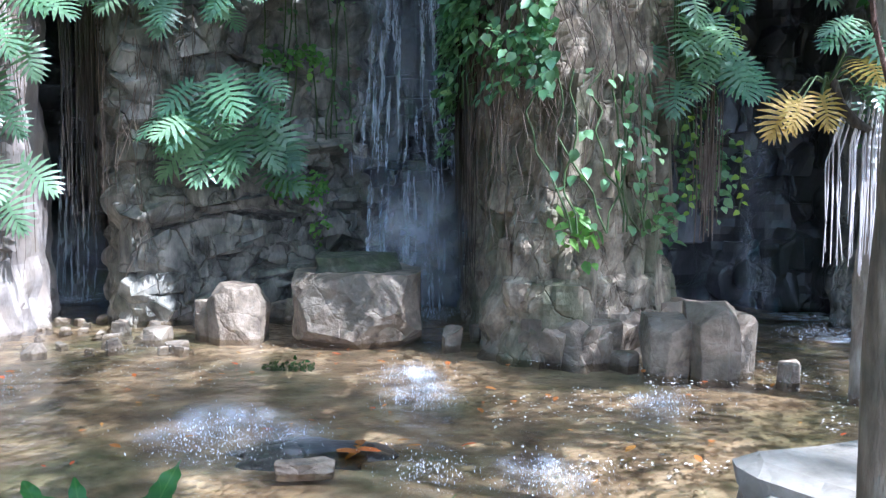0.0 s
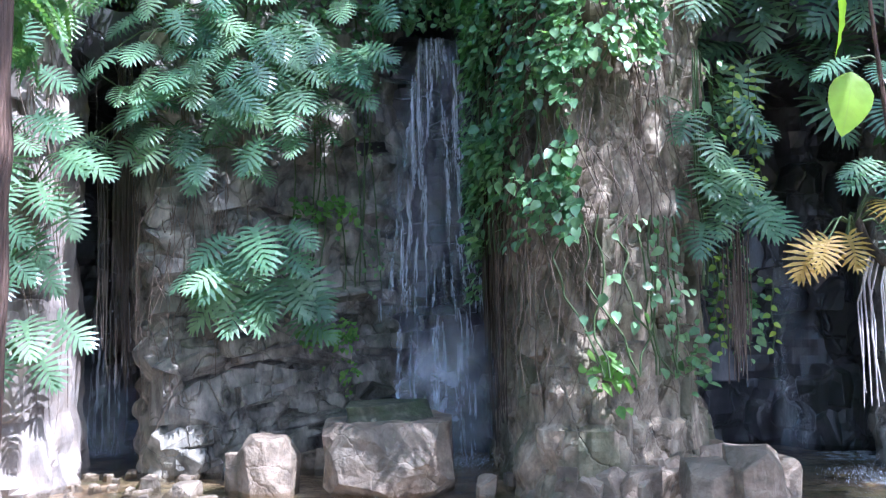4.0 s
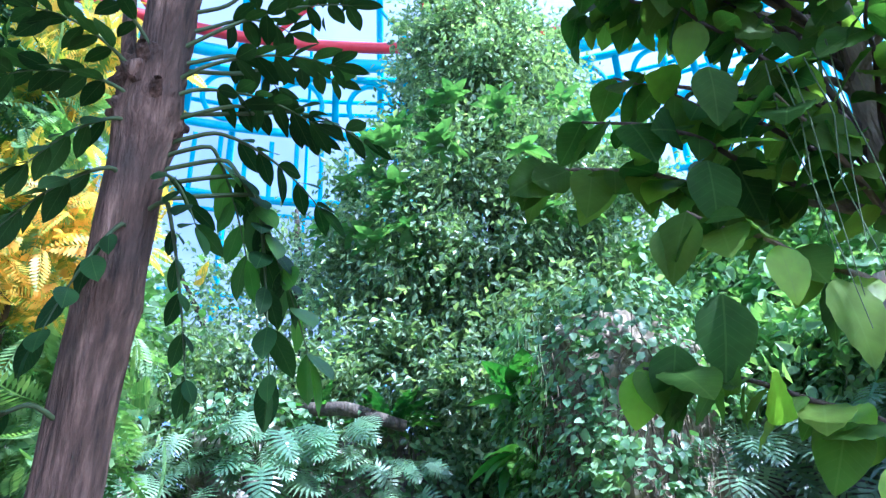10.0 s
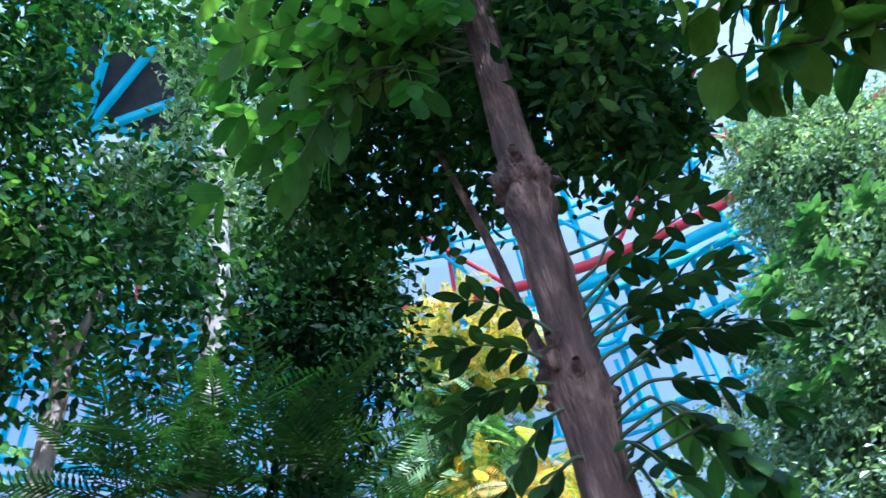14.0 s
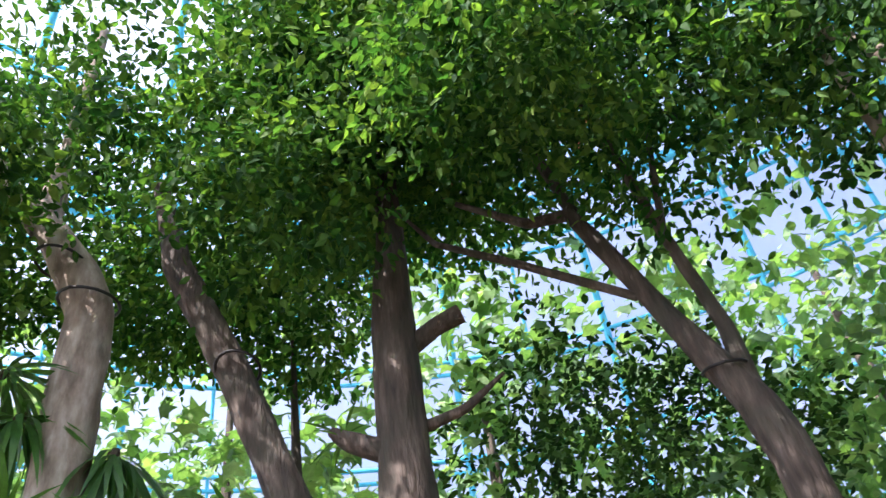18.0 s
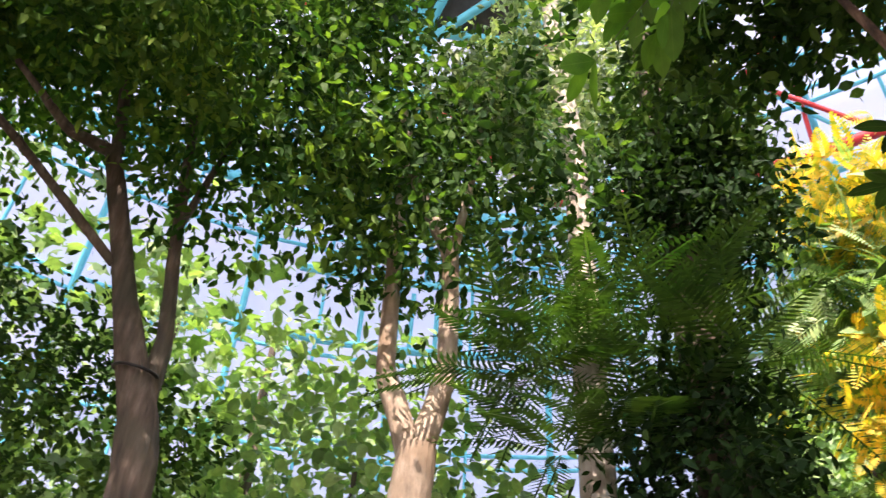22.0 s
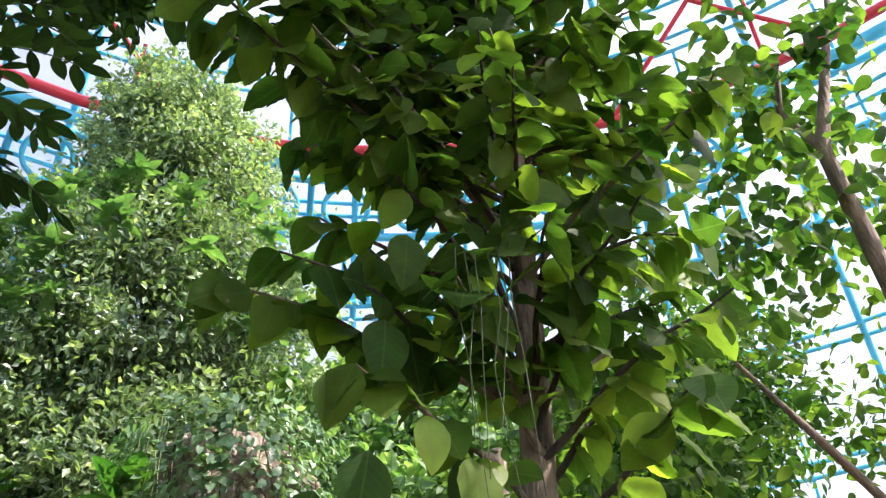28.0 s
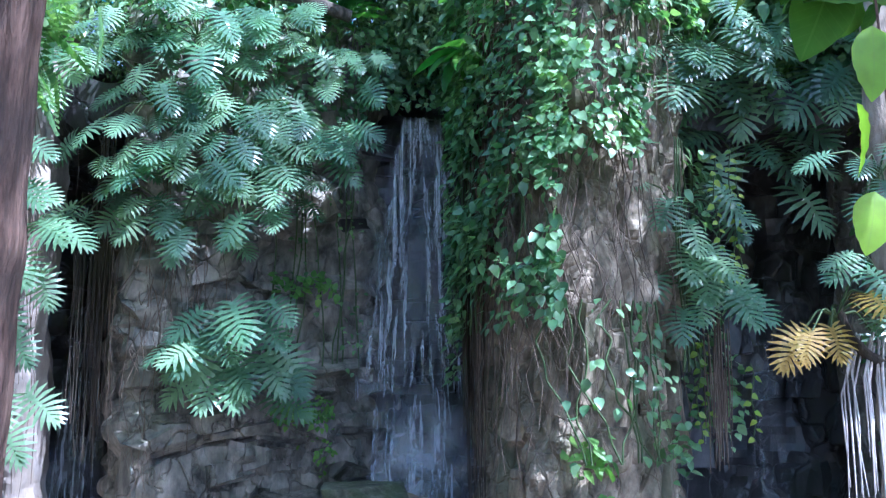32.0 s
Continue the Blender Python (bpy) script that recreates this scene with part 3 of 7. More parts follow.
def cliff(name, line, top, material, label, style, seed, cap=3.0, step=0.085, bottom=-0.3):
    """A rock face along a plan line, from the pond bed to its top, with a back-running cap. style: how the face is broken."""
    pts = np.array(line, float)
    seg = np.linalg.norm(np.diff(pts, axis=0), axis=1)
    s = np.concatenate([[0], np.cumsum(seg)])
    nu = int(s[-1] / step)
    u = np.linspace(0, s[-1], nu)
    px, py = np.interp(u, s, pts[:, 0]), np.interp(u, s, pts[:, 1])
    for _ in range(3):
        px[1:-1], py[1:-1] = (px[:-2] + 2 * px[1:-1] + px[2:]) / 4, (py[:-2] + 2 * py[1:-1] + py[2:]) / 4
    tx_, ty_ = np.gradient(px), np.gradient(py)
    ln = np.hypot(tx_, ty_) + 1e-9
    nx, ny = ty_ / ln, -tx_ / ln
    rows = list(np.arange(bottom, top, step))
    nv = len(rows) + 8
    v = np.zeros((nv, nu, 3))
    for j in range(nv):
        over = max(0, j - len(rows) + 1)
        z = rows[min(j, len(rows) - 1)]
        for i in range(nu):
            x, y = px[i], py[i]
            p = Vector((x + seed, y, z))
            if style == "blocks":
                cell = noise.voronoi(Vector((x * 1.7 + seed + 0.3 * noise.noise(p * 1.3), y * 1.7, z * 2.3)))[0]
                d = 0.26 * min(0.55, cell[1] - cell[0]) + 0.22 * noise.noise(p * 0.7) + 0.07 * noise.noise(p * 3.1)
                d += 0.10 * math.floor(2.2 * (noise.noise(Vector((x * 0.5, seed, z * 1.1))) + 1)) * 0.5
            elif style == "strata":
                q = z * 2.4 + 0.5 * noise.noise(Vector((x * 0.8, y * 0.8, seed)))
                d = 0.12 * abs((q % 1) - 0.5) + 0.26 * noise.noise(p * 0.8) + 0.1 * noise.noise(p * 2.6)
            elif style == "slabs":
                wob = Vector((x * 1.5 + 0.4 * noise.noise(p * 1.1), y * 1.5 + 0.4 * noise.noise(p * 1.3), z * 0.85 + seed))
                cell = noise.voronoi(wob)[0]
                small = noise.voronoi(wob * 2.7)[0]
                d = 0.36 * min(0.45, cell[1] - cell[0]) + 0.12 * min(0.4, small[1] - small[0]) + 0.24 * noise.noise(p * 0.6) + 0.07 * noise.noise(p * 3.2) - 0.08
                if z < 0.95:
                    d += 0.12 + 0.1 * noise.noise(Vector((x * 2.2, y * 2.2, seed)))
            else:
                w = Vector((x * 2.1 + 0.35 * noise.noise(p * 0.6), y * 2.1, z * 0.25 + seed))
                d = 0.3 * ridged(w) * 0.6 + 0.22 * noise.noise(p * 0.55) + 0.06 * noise.noise(Vector((x * 6, y * 6, z * 0.9)))
                d += 0.05 * noise.noise(p * 4)
                if z < 1.0:
                    d += 0.18 * ridged(Vector((x * 2.6 + z * 1.2, y * 2.6, z * 1.3 + seed))) * (1.0 - z)
            h = z + (0.0 if over == 0 else 0.25 * math.sin(min(1, over / 6) * 1.5) + 0.15 * noise.noise(p * 0.9))
            back = 0 if over == 0 else -cap * (over / 8) ** 1.5
            v[j, i] = (x + nx[i] * d, y + ny[i] * d - (back if over else 0), h)
    me = mesh_np(name, v.reshape(-1, 3), grid_faces(nu, nv), material, False)
    return tagged(mpart(name, me), label, "rock face", kind="structure")


cliff("rock_pillar", [(-11.3, 13.5), (-8.8, 12.6), (-7.5, 12.0), (-6.6, 11.6), (-6.15, 11.8), (-5.95, 12.5), (-6.2, 14.0), (-7.7, 15.2)], 7.6, PALE, "pale root-covered rock pillar at the pond edge", "roots", 2.0)
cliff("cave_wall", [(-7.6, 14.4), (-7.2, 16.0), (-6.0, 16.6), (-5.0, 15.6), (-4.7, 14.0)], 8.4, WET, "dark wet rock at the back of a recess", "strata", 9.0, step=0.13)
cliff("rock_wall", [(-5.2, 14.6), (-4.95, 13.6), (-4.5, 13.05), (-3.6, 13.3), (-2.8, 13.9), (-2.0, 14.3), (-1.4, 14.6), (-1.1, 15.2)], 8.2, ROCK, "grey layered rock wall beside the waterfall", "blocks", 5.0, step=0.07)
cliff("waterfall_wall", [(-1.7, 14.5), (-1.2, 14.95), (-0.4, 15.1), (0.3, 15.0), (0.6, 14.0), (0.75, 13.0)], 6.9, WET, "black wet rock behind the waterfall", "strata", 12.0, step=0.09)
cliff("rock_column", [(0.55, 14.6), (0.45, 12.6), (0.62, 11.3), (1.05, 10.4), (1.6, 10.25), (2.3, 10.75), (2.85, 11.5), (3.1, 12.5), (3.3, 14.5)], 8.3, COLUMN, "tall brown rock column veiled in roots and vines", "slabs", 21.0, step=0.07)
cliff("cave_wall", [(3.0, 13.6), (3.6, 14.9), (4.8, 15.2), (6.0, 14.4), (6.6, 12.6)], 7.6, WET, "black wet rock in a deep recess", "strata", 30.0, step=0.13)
cliff("rock_wall", [(5.9, 13.5), (6.2, 12.0), (7.2, 11.2), (9.0, 10.6), (12, 10.2)], 7.0, ROCK, "dark grey rock wall beyond the recess", "roots", 40.0, step=0.12)


cliff("waterfall_wall", [(-2.2, 15.4), (-0.8, 16.0), (0.6, 15.8), (1.4, 15.0)], 8.6, WET, "black wet rock above the head of the falls", "strata", 55.0, step=0.13)


def overhang(corners, z, seed, label):
    """A rock roof over a recess: a rough slab between four plan corners, front edge first."""
    a, b, c, d = (np.array(q, float) for q in corners)
    nu, nv = 44, 30
    low, high = [], []
    for j in range(nv):
        for i in range(nu):
            s, t = i / (nu - 1), j / (nv - 1)
            x, y = (a * (1 - s) + b * s) * (1 - t) + (d * (1 - s) + c * s) * t
            rag = 0.35 * noise.noise((x * 0.9, seed, 2.0)) * (1 - t)
            low.append((x, y + rag, z + 0.5 * noise.noise((x * 0.8, y * 0.8, seed)) + 0.2 * noise.noise((x * 2.4, y * 2.4, seed)) - 0.5 * (t > 0.06) * t))
            high.append((x, y + rag, z + 0.75 + 0.25 * noise.noise((x * 1.1, y * 1.1, seed + 4))))
    f = grid_faces(nu, nv)
    n0 = nu * nv
    rim = [(i, i + 1, n0 + i + 1, n0 + i) for i in range(nu - 1)] + [(i * nu, (i + 1) * nu, n0 + (i + 1) * nu, n0 + i * nu) for i in range(nv - 1)] + [(i * nu + nu - 1, (i + 1) * nu + nu - 1, n0 + (i + 1) * nu + nu - 1, n0 + i * nu + nu - 1) for i in range(nv - 1)]
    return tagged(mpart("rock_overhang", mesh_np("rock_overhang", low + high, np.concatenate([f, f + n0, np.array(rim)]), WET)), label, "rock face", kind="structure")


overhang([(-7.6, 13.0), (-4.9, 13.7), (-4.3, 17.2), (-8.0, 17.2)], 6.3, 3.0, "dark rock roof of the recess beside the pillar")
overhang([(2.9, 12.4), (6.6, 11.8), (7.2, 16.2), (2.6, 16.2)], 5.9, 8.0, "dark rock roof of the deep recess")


def boulder(name, loc, size, rot, material, label, seed, cuts=11, group="", lean=0.0, smooth=0.03, flat=False, facets=()):
    """A stone with broken flat faces: a block cut by planes, its edges worn."""
    g = np.random.default_rng(seed)
    bm = bmesh.new()
    bmesh.ops.create_cube(bm, size=1.0)
    for k in range(len(facets) or cuts):
        d = Vector(g.normal(size=3))
        d.z = 0.9 + abs(d.z) if k % 4 == 3 and not flat else d.z * 0.25 + 0.1
        reach = 0.38 + 0.2 * g.random()
        if facets:
            d, reach = Vector(facets[k][:3]), facets[k][3]
        d.normalize()
        geom = bm.verts[:] + bm.edges[:] + bm.faces[:]
        cut = bmesh.ops.bisect_plane(bm, geom=geom, plane_co=d * reach, plane_no=d, clear_outer=True)
        edges = [e for e in cut["geom_cut"] if isinstance(e, bmesh.types.BMEdge)]
        if edges:
            bmesh.ops.contextual_create(bm, geom=edges)
    bmesh.ops.bevel(bm, geom=bm.edges[:], offset=smooth, segments=1, affect="EDGES", clamp_overlap=True)
    bmesh.ops.triangulate(bm, faces=bm.faces[:])
    bmesh.ops.subdivide_edges(bm, edges=[e for e in bm.edges if e.calc_length() > 0.14], cuts=2, use_grid_fill=True)
    bmesh.ops.triangulate(bm, faces=bm.faces[:])
    for vert in bm.verts:
        p = vert.co.copy()
        vert.co += p.normalized() * ((0.04 if facets else 0.07) * noise.noise(p * 2.3 + Vector((seed, 0, 0))) + 0.028 * noise.noise(p * 7 + Vector((0, seed, 0))))
        vert.co.x += lean * (vert.co.z + 0.5)
    bmesh.ops.scale(bm, vec=size, verts=bm.verts[:])
    bmesh.ops.translate(bm, vec=(0, 0, size[2] / 2), verts=bm.verts[:])
    ob = part(name, bm, material)
    ob.matrix_basis = pose(*loc, 0, 0, rot)
    return tagged(ob, label, "rock", group)


boulder("boulder", (-1.15, 12.0, -0.25), (1.68, 1.6, 1.12), 0, BOULDER, "large tan boulder with broken facets in the pond", 3, 9, smooth=0.018, facets=[(-0.8, -0.55, -0.1, 0.52), (-0.2, -0.95, 0.12, 0.47), (0.45, -0.85, -0.35, 0.5), (0.8, -0.6, 0.05, 0.54), (-0.75, -0.3, -0.6, 0.56), (-0.1, -0.55, 0.8, 0.6), (0.8, 0.6, 0.1, 0.56), (-0.7, 0.7, 0.1, 0.56), (-0.35, -0.75, -0.6, 0.5), (0.6, -0.5, -0.6, 0.52), (0.15, -0.9, 0.35, 0.5), (-0.55, -0.75, 0.4, 0.56)])
boulder("flat_rock", (-1.12, 12.2, 0.72), (1.15, 0.95, 0.34), 4, MOSSY, "dark mossy slab lying on the large boulder", 14, 6, smooth=0.05, flat=True)
boulder("boulder", (-2.76, 11.85, -0.25), (0.72, 0.64, 0.94), -6, BOULDER, "small upright tan boulder standing in the pond", 21, 7, lean=0.04, smooth=0.02, facets=[(-0.7, -0.7, -0.1, 0.5), (0.6, -0.75, 0.1, 0.48), (0.2, -0.9, -0.4, 0.5), (-0.5, -0.2, 0.85, 0.55), (0.8, 0.1, 0.6, 0.56)])
SPLIT_FACES = [(-0.75, -0.65, 0.05, 0.5), (0.7, -0.7, -0.1, 0.5), (-0.35, -0.35, 0.85, 0.53), (0.55, -0.1, 0.8, 0.55), (0.1, -1, -0.15, 0.47), (-0.9, 0.2, -0.25, 0.52)]
boulder("boulder", (2.46, 9.75, -0.25), (0.52, 0.6, 0.86), 6, BOULDER, "grey split boulder half standing in the pond", 31, 7, lean=0.1, smooth=0.02, facets=SPLIT_FACES)
boulder("boulder", (2.9, 9.6, -0.25), (0.56, 0.66, 1.02), -10, BOULDER, "taller grey split boulder half standing in the pond", 37, 8, smooth=0.02, facets=SPLIT_FACES[1:] + [(-0.8, -0.5, -0.1, 0.46)])
boulder("boulder", (3.22, 9.85, -0.25), (0.42, 0.5, 0.88), 20, BOULDER, "narrow grey boulder behind the split pair", 39, 8, smooth=0.02, facets=SPLIT_FACES)
boulder("stone", (3.64, 9.3, -0.2), (0.26, 0.24, 0.4), 20, BOULDER, "small grey stone in the water", 41, 7)
boulder("boulder", (-3.12, 12.0, -0.25), (0.42, 0.4, 0.72), 15, BOULDER, "lower tan stone leaning on the upright boulder", 45, 6, flat=True)
boulder("stone", (0.1, 11.3, -0.15), (0.24, 0.22, 0.38), 20, BOULDER, "small pale stone in the water", 43, 7)

# ---- falling water ----
def waterfall(x0, x1, y, z0, z1, y1, label, layers=3, widen=0.15, drift=0.0):
    root = thing("waterfall", ((x0 + x1) / 2, y, z1), label, "waterfall")
    for k in range(layers):
        nu, nv = 26, 60
        v = []
        for j in range(nv):
            q = j / (nv - 1)
            for i in range(nu):
                s = i / (nu - 1) - 0.5
                w = (x1 - x0) * (0.75 + 0.25 * min(1, q * 14)) * (1 + widen * q * (1 + 0.3 * k)) * (0.8 + 0.5 * noise.noise((q * 7, k * 3, math.copysign(1, s) * 4)) + 0.12 * noise.noise((q * 30, k, math.copysign(1, s))))
                v.append((s * w + drift * q + 0.03 * noise.noise((s * 9, q * 3, k)), (y1 - y) * q ** 1.3 + 0.07 * k - 0.1 + 0.08 * noise.noise((s * 7, q * 6, k * 5)), (z0 - z1) * (1 - q)))
        mpart("water_sheet", mesh_np("water_sheet", v, grid_faces(nu, nv), FALL, True), root)
    return root


MIST = bpy.data.materials.new("spray_mist")
MIST.use_nodes = True
n, l = MIST.node_tree.nodes, MIST.node_tree.links
df, tp, mx, tx, g, mr = (n.new(k) for k in ("ShaderNodeBsdfDiffuse", "ShaderNodeBsdfTransparent", "ShaderNodeMixShader", "ShaderNodeTexNoise", "ShaderNodeNewGeometry", "ShaderNodeMapRange"))
df.inputs[0].default_value = (0.85, 0.88, 0.93, 1)
tx.inputs["Scale"].default_value, tx.inputs["Detail"].default_value = 3.5, 6
mr.inputs[1].default_value, mr.inputs[2].default_value, mr.inputs[4].default_value = 0.34, 0.78, 0.55
l.new(g.outputs["Position"], tx.inputs["Vector"])
l.new(tx.outputs[0], mr.inputs[0])
tc, sp, vm, rim, thin = (n.new(k) for k in ("ShaderNodeTexCoord", "ShaderNodeVectorMath", "ShaderNodeVectorMath", "ShaderNodeMapRange", "ShaderNodeMath"))
sp.operation, vm.operation, thin.operation = "SUBTRACT", "LENGTH", "MULTIPLY"
sp.inputs[1].default_value = (0.5, 0.5, 0.3)
l.new(tc.outputs["Generated"], sp.inputs[0])
l.new(sp.outputs[0], vm.inputs[0])
rim.inputs[1].default_value, rim.inputs[2].default_value, rim.inputs[3].default_value, rim.inputs[4].default_value = 0.08, 0.48, 1.0, 0.0
l.new(vm.outputs["Value"], rim.inputs[0])
l.new(mr.outputs[0], thin.inputs[0])
l.new(rim.outputs[0], thin.inputs[1])
l.new(thin.outputs[0], mx.inputs[0])
l.new(tp.outputs[0], mx.inputs[1])
l.new(df.outputs[0], mx.inputs[2])
l.new(mx.outputs[0], n["Material Output"].inputs[0])


def rivulets(root, lines, seed):
    """Bright threads of falling water: (x, top, bottom, y top, y bottom, half width), from the fall's head."""
    o = root.matrix_basis.translation
    for x, top, low, ya, yb, w in lines:
        v, rows = [], 46
        for j in range(rows):
            q = j / (rows - 1)
            c = x + 0.07 * noise.noise((x * 7, (top + (low - top) * q) * 1.3, seed)) + 0.02 * noise.noise((x * 9, (top + (low - top) * q) * 6, seed)) + 0.05 * q * (1 if x > -0.4 else -1)
            ww = w * (0.35 + 1.5 * abs(noise.noise((x * 9, q * 9, seed + 3)))) * math.sin(math.pi * min(0.97, 0.06 + 0.94 * q)) ** 0.5
            y = ya + (yb - ya) * q ** 1.4 - 0.06 + 0.04 * noise.noise((x * 5, q * 7, 9))
            for s in (-1, 0, 1):
                v.append((c + s * ww - o.x, y - (0.03 if s == 0 else 0) - o.y, top + (low - top) * q - o.z))
        mpart("rivulet", mesh_np("rivulet", v, grid_faces(3, rows), FALL_BRIGHT, True), root, "bright thread of falling water")


FALL_BRIGHT = FALL.copy()
FALL_BRIGHT.name = "bright_falling_water"
for k in FALL_BRIGHT.node_tree.nodes:
    if k.bl_idname == "ShaderNodeMapRange":
        k.inputs[1].default_value, k.inputs[2].default_value, k.inputs[4].default_value = 0.4, 0.68, 0.88
fall = waterfall(-0.85, 0.0, 14.55, 6.7, 2.2, 14.2, "thin white waterfall over a black rock face", 5, widen=1.3, drift=-0.18)
g = np.random.default_rng(66)
threads = [(-0.74, 6.66, 4.2, 14.5, 14.3, 0.07), (-0.66, 6.7, 5.0, 14.5, 14.3, 0.06), (-0.1, 6.7, 4.0, 14.5, 14.3, 0.07), (-0.2, 6.72, 5.2, 14.5, 14.35, 0.05), (-0.42, 6.72, 6.0, 14.5, 14.4, 0.12)]
for k in range(78):
    top, long = g.uniform(2.6, 6.7), g.uniform(0.5, 1.9)
    low = max(2.1, top - long)
    threads.append((-0.42 - 0.045 * (6.7 - top) + (0.36 + 0.11 * (6.7 - top)) * math.copysign(g.random() ** 0.7, g.normal()), top, low, 14.5 - 0.07 * (6.7 - top), 14.45 - 0.07 * (6.7 - low), g.uniform(0.015, 0.06)))
for k in range(16):
    threads.append((-0.42 + 0.36 * g.uniform(-1, 1), 6.72, g.uniform(5.6, 6.5), 14.5, 14.42, g.uniform(0.02, 0.06)))
rivulets(fall, threads, 5)
fall = waterfall(-1.2, 0.0, 14.2, 2.35, 0.0, 13.6, "spreading lower fall behind the boulder", 4, widen=0.3)
rivulets(fall, [(-0.5, 2.2, 0.1, 14.1, 13.7, 0.08), (-0.42, 2.1, 0.1, 14.1, 13.65, 0.06), (-0.6, 2.0, 0.2, 14.1, 13.7, 0.05), (-0.85, 2.1, 0.6, 14.1, 13.8, 0.04), (-0.95, 1.9, 0.6, 14.1, 13.8, 0.03), (-0.28, 1.7, 0.0, 14.0, 13.6, 0.05), (-0.2, 2.3, 0.0, 14.05, 13.6, 0.08), (-0.1, 2.25, 0.0, 14.05, 13.6, 0.06), (-0.02, 2.1, 0.1, 14.05, 13.6, 0.04), (-1.1, 2.2, 0.5, 14.1, 13.8, 0.06)], 6)


def mist(loc, wide, high, seed, label):
    """A loose bank of spray: a few ragged veils."""
    root = thing("spray", loc, label, "spray")
    for k in range(3):
        v = []
        for j in range(14):
            q = j / 13
            for i in range(18):
                s = i / 17 * 2 - 1
                v.append((s * wide * (1 - 0.55 * q), 0.18 * k + 0.12 * noise.noise((s * 2, q * 2, k + seed)), high * q * (1 - 0.4 * s * s)))
        mpart("veil", mesh_np("veil", v, grid_faces(18, 14), MIST, True), root)
    return root


mist((-0.3, 13.4, 0.2), 1.2, 2.9, 1, "fine white spray over the boulder at the falls")
mist((-6.3, 15.1, -0.2), 1.0, 2.6, 2, "fine white spray at the foot of a side fall")


def foam(loc, wide, deep, seed):
    g = np.random.default_rng(seed)
    v = [(0, 0, 0.03)] + [(wide * math.cos(a) * (1 + 0.35 * noise.noise((math.cos(a) * 1.5, math.sin(a) * 1.5, seed))), deep * math.sin(a), 0.012) for a in np.linspace(0, 2 * math.pi, 40, endpoint=False)]
    ob = mpart("foam", mesh_np("foam", v, [(0, k, k % 40 + 1) for k in range(1, 41)], FOAM, True))
    ob.matrix_basis = pose(*loc)
    return tagged(ob, "patch of white churned foam on the pond", "foam")


FOAM = FALL_BRIGHT.copy()
FOAM.name = "foam"
for k in FOAM.node_tree.nodes:
    if k.bl_idname == "ShaderNodeMapping":
        k.inputs["Scale"].default_value = (5, 5, 5)
foam((-6.5, 15.2, 0.0), 0.75, 0.5, 1)
foam((5.2, 11.5, 0.0), 0.4, 0.22, 2)
foam((5.5, 13.4, 0.0), 0.8, 0.4, 3)
side_fall = waterfall(-6.55, -5.8, 15.5, 6.0, 0.0, 15.2, "narrow side fall in the dark recess", 3)
rivulets(side_fall, [(-6.4 + 0.1 * k, 2.6 - 0.25 * (k % 3), 0.03, 15.2, 15.0, 0.05) for k in range(7)], 8)
mist((-6.1, 14.9, -0.1), 0.7, 1.1, 4, "white churned spray at the foot of a side fall")
waterfall(4.6, 5.2, 14.3, 3.0, 0.0, 14.0, "faint side fall in the black recess", 2)

# ---- roof dome ----
DOME_R = 42.0
def dome_point(az, el, r=DOME_R):
    a, e = radians(az), radians(el)
    return np.array([r * math.cos(e) * math.sin(a), r * math.cos(e) * math.cos(a), r * math.sin(e)])


dome = thing("roof_dome", (0, 0, 2.55), "white translucent roof dome on cyan and red steel lattice", "roof", kind="structure")
els = list(range(-4, 87, 4))
azs = list(range(-180, 181, 6))
v = np.array([dome_point(a, e, DOME_R + 0.5) for e in els for a in azs])
film = mpart("roof_panel", mesh_np("roof_panel", v, grid_faces(len(azs), len(els)), FILM), dome, "white translucent roof skin")
film.visible_shadow = False


def bars(pairs, r):
    """Straight six-sided bars between pairs of points."""
    q = np.linspace(0, 2 * np.pi, 6, endpoint=False)
    made = []
    for a, b in pairs:
        a, b = np.array(a, float), np.array(b, float)
        d = (b - a) / np.linalg.norm(b - a)
        u = np.cross(d, (0, 0, 1.0) if abs(d[2]) < 0.9 else (1.0, 0, 0))
        u /= np.linalg.norm(u)
        ring = r * (np.cos(q)[:, None] * u + np.sin(q)[:, None] * np.cross(d, u))
        made.append((np.concatenate([a + ring, b + ring]), grid_faces(6, 2, True)))
    return join(made)


LEVELS = [8, 15, 22, 29, 35, 41.5, 48.7, 51.4, 58, 65, 72, 80]
RIBS = [-7.7 + 12 * k for k in range(30)]
for e in LEVELS:
    ring = join([bars([(dome_point(a, e + o), dome_point(a + 6, e + o)) for a in RIBS for a in (a, a + 6)], 0.1) for o in (0, 0.8)])
    mpart("ring_beam", mesh_np("ring_beam", *ring, TEAL, True), dome)
BACK_RIBS = [a for a in RIBS if 80 < a < 296]
ring = bars([(dome_point(a, 45.7, DOME_R - 1.0), dome_point(a + 6, 45.7, DOME_R - 1.0)) for a in RIBS if a not in BACK_RIBS for a in (a, a + 6)], 0.26)
mpart("ring_chord", mesh_np("ring_chord", *ring, RED, True), dome, "red ring chord")
ring = bars([(dome_point(a, 45.7, DOME_R - 1.0), dome_point(a + 6, 45.7, DOME_R - 1.0)) for a in BACK_RIBS for a in (a, a + 6)], 0.2)
mpart("ring_chord", mesh_np("ring_chord", *ring, TEAL, True), dome)
ring = bars([(dome_point(a, 44.6, DOME_R - 1.0), dome_point(a + 6, 44.6, DOME_R - 1.0)) for a in RIBS for a in (a, a + 6)], 0.3)
mpart("ring_beam", mesh_np("ring_beam", *ring, TEAL, True), dome)
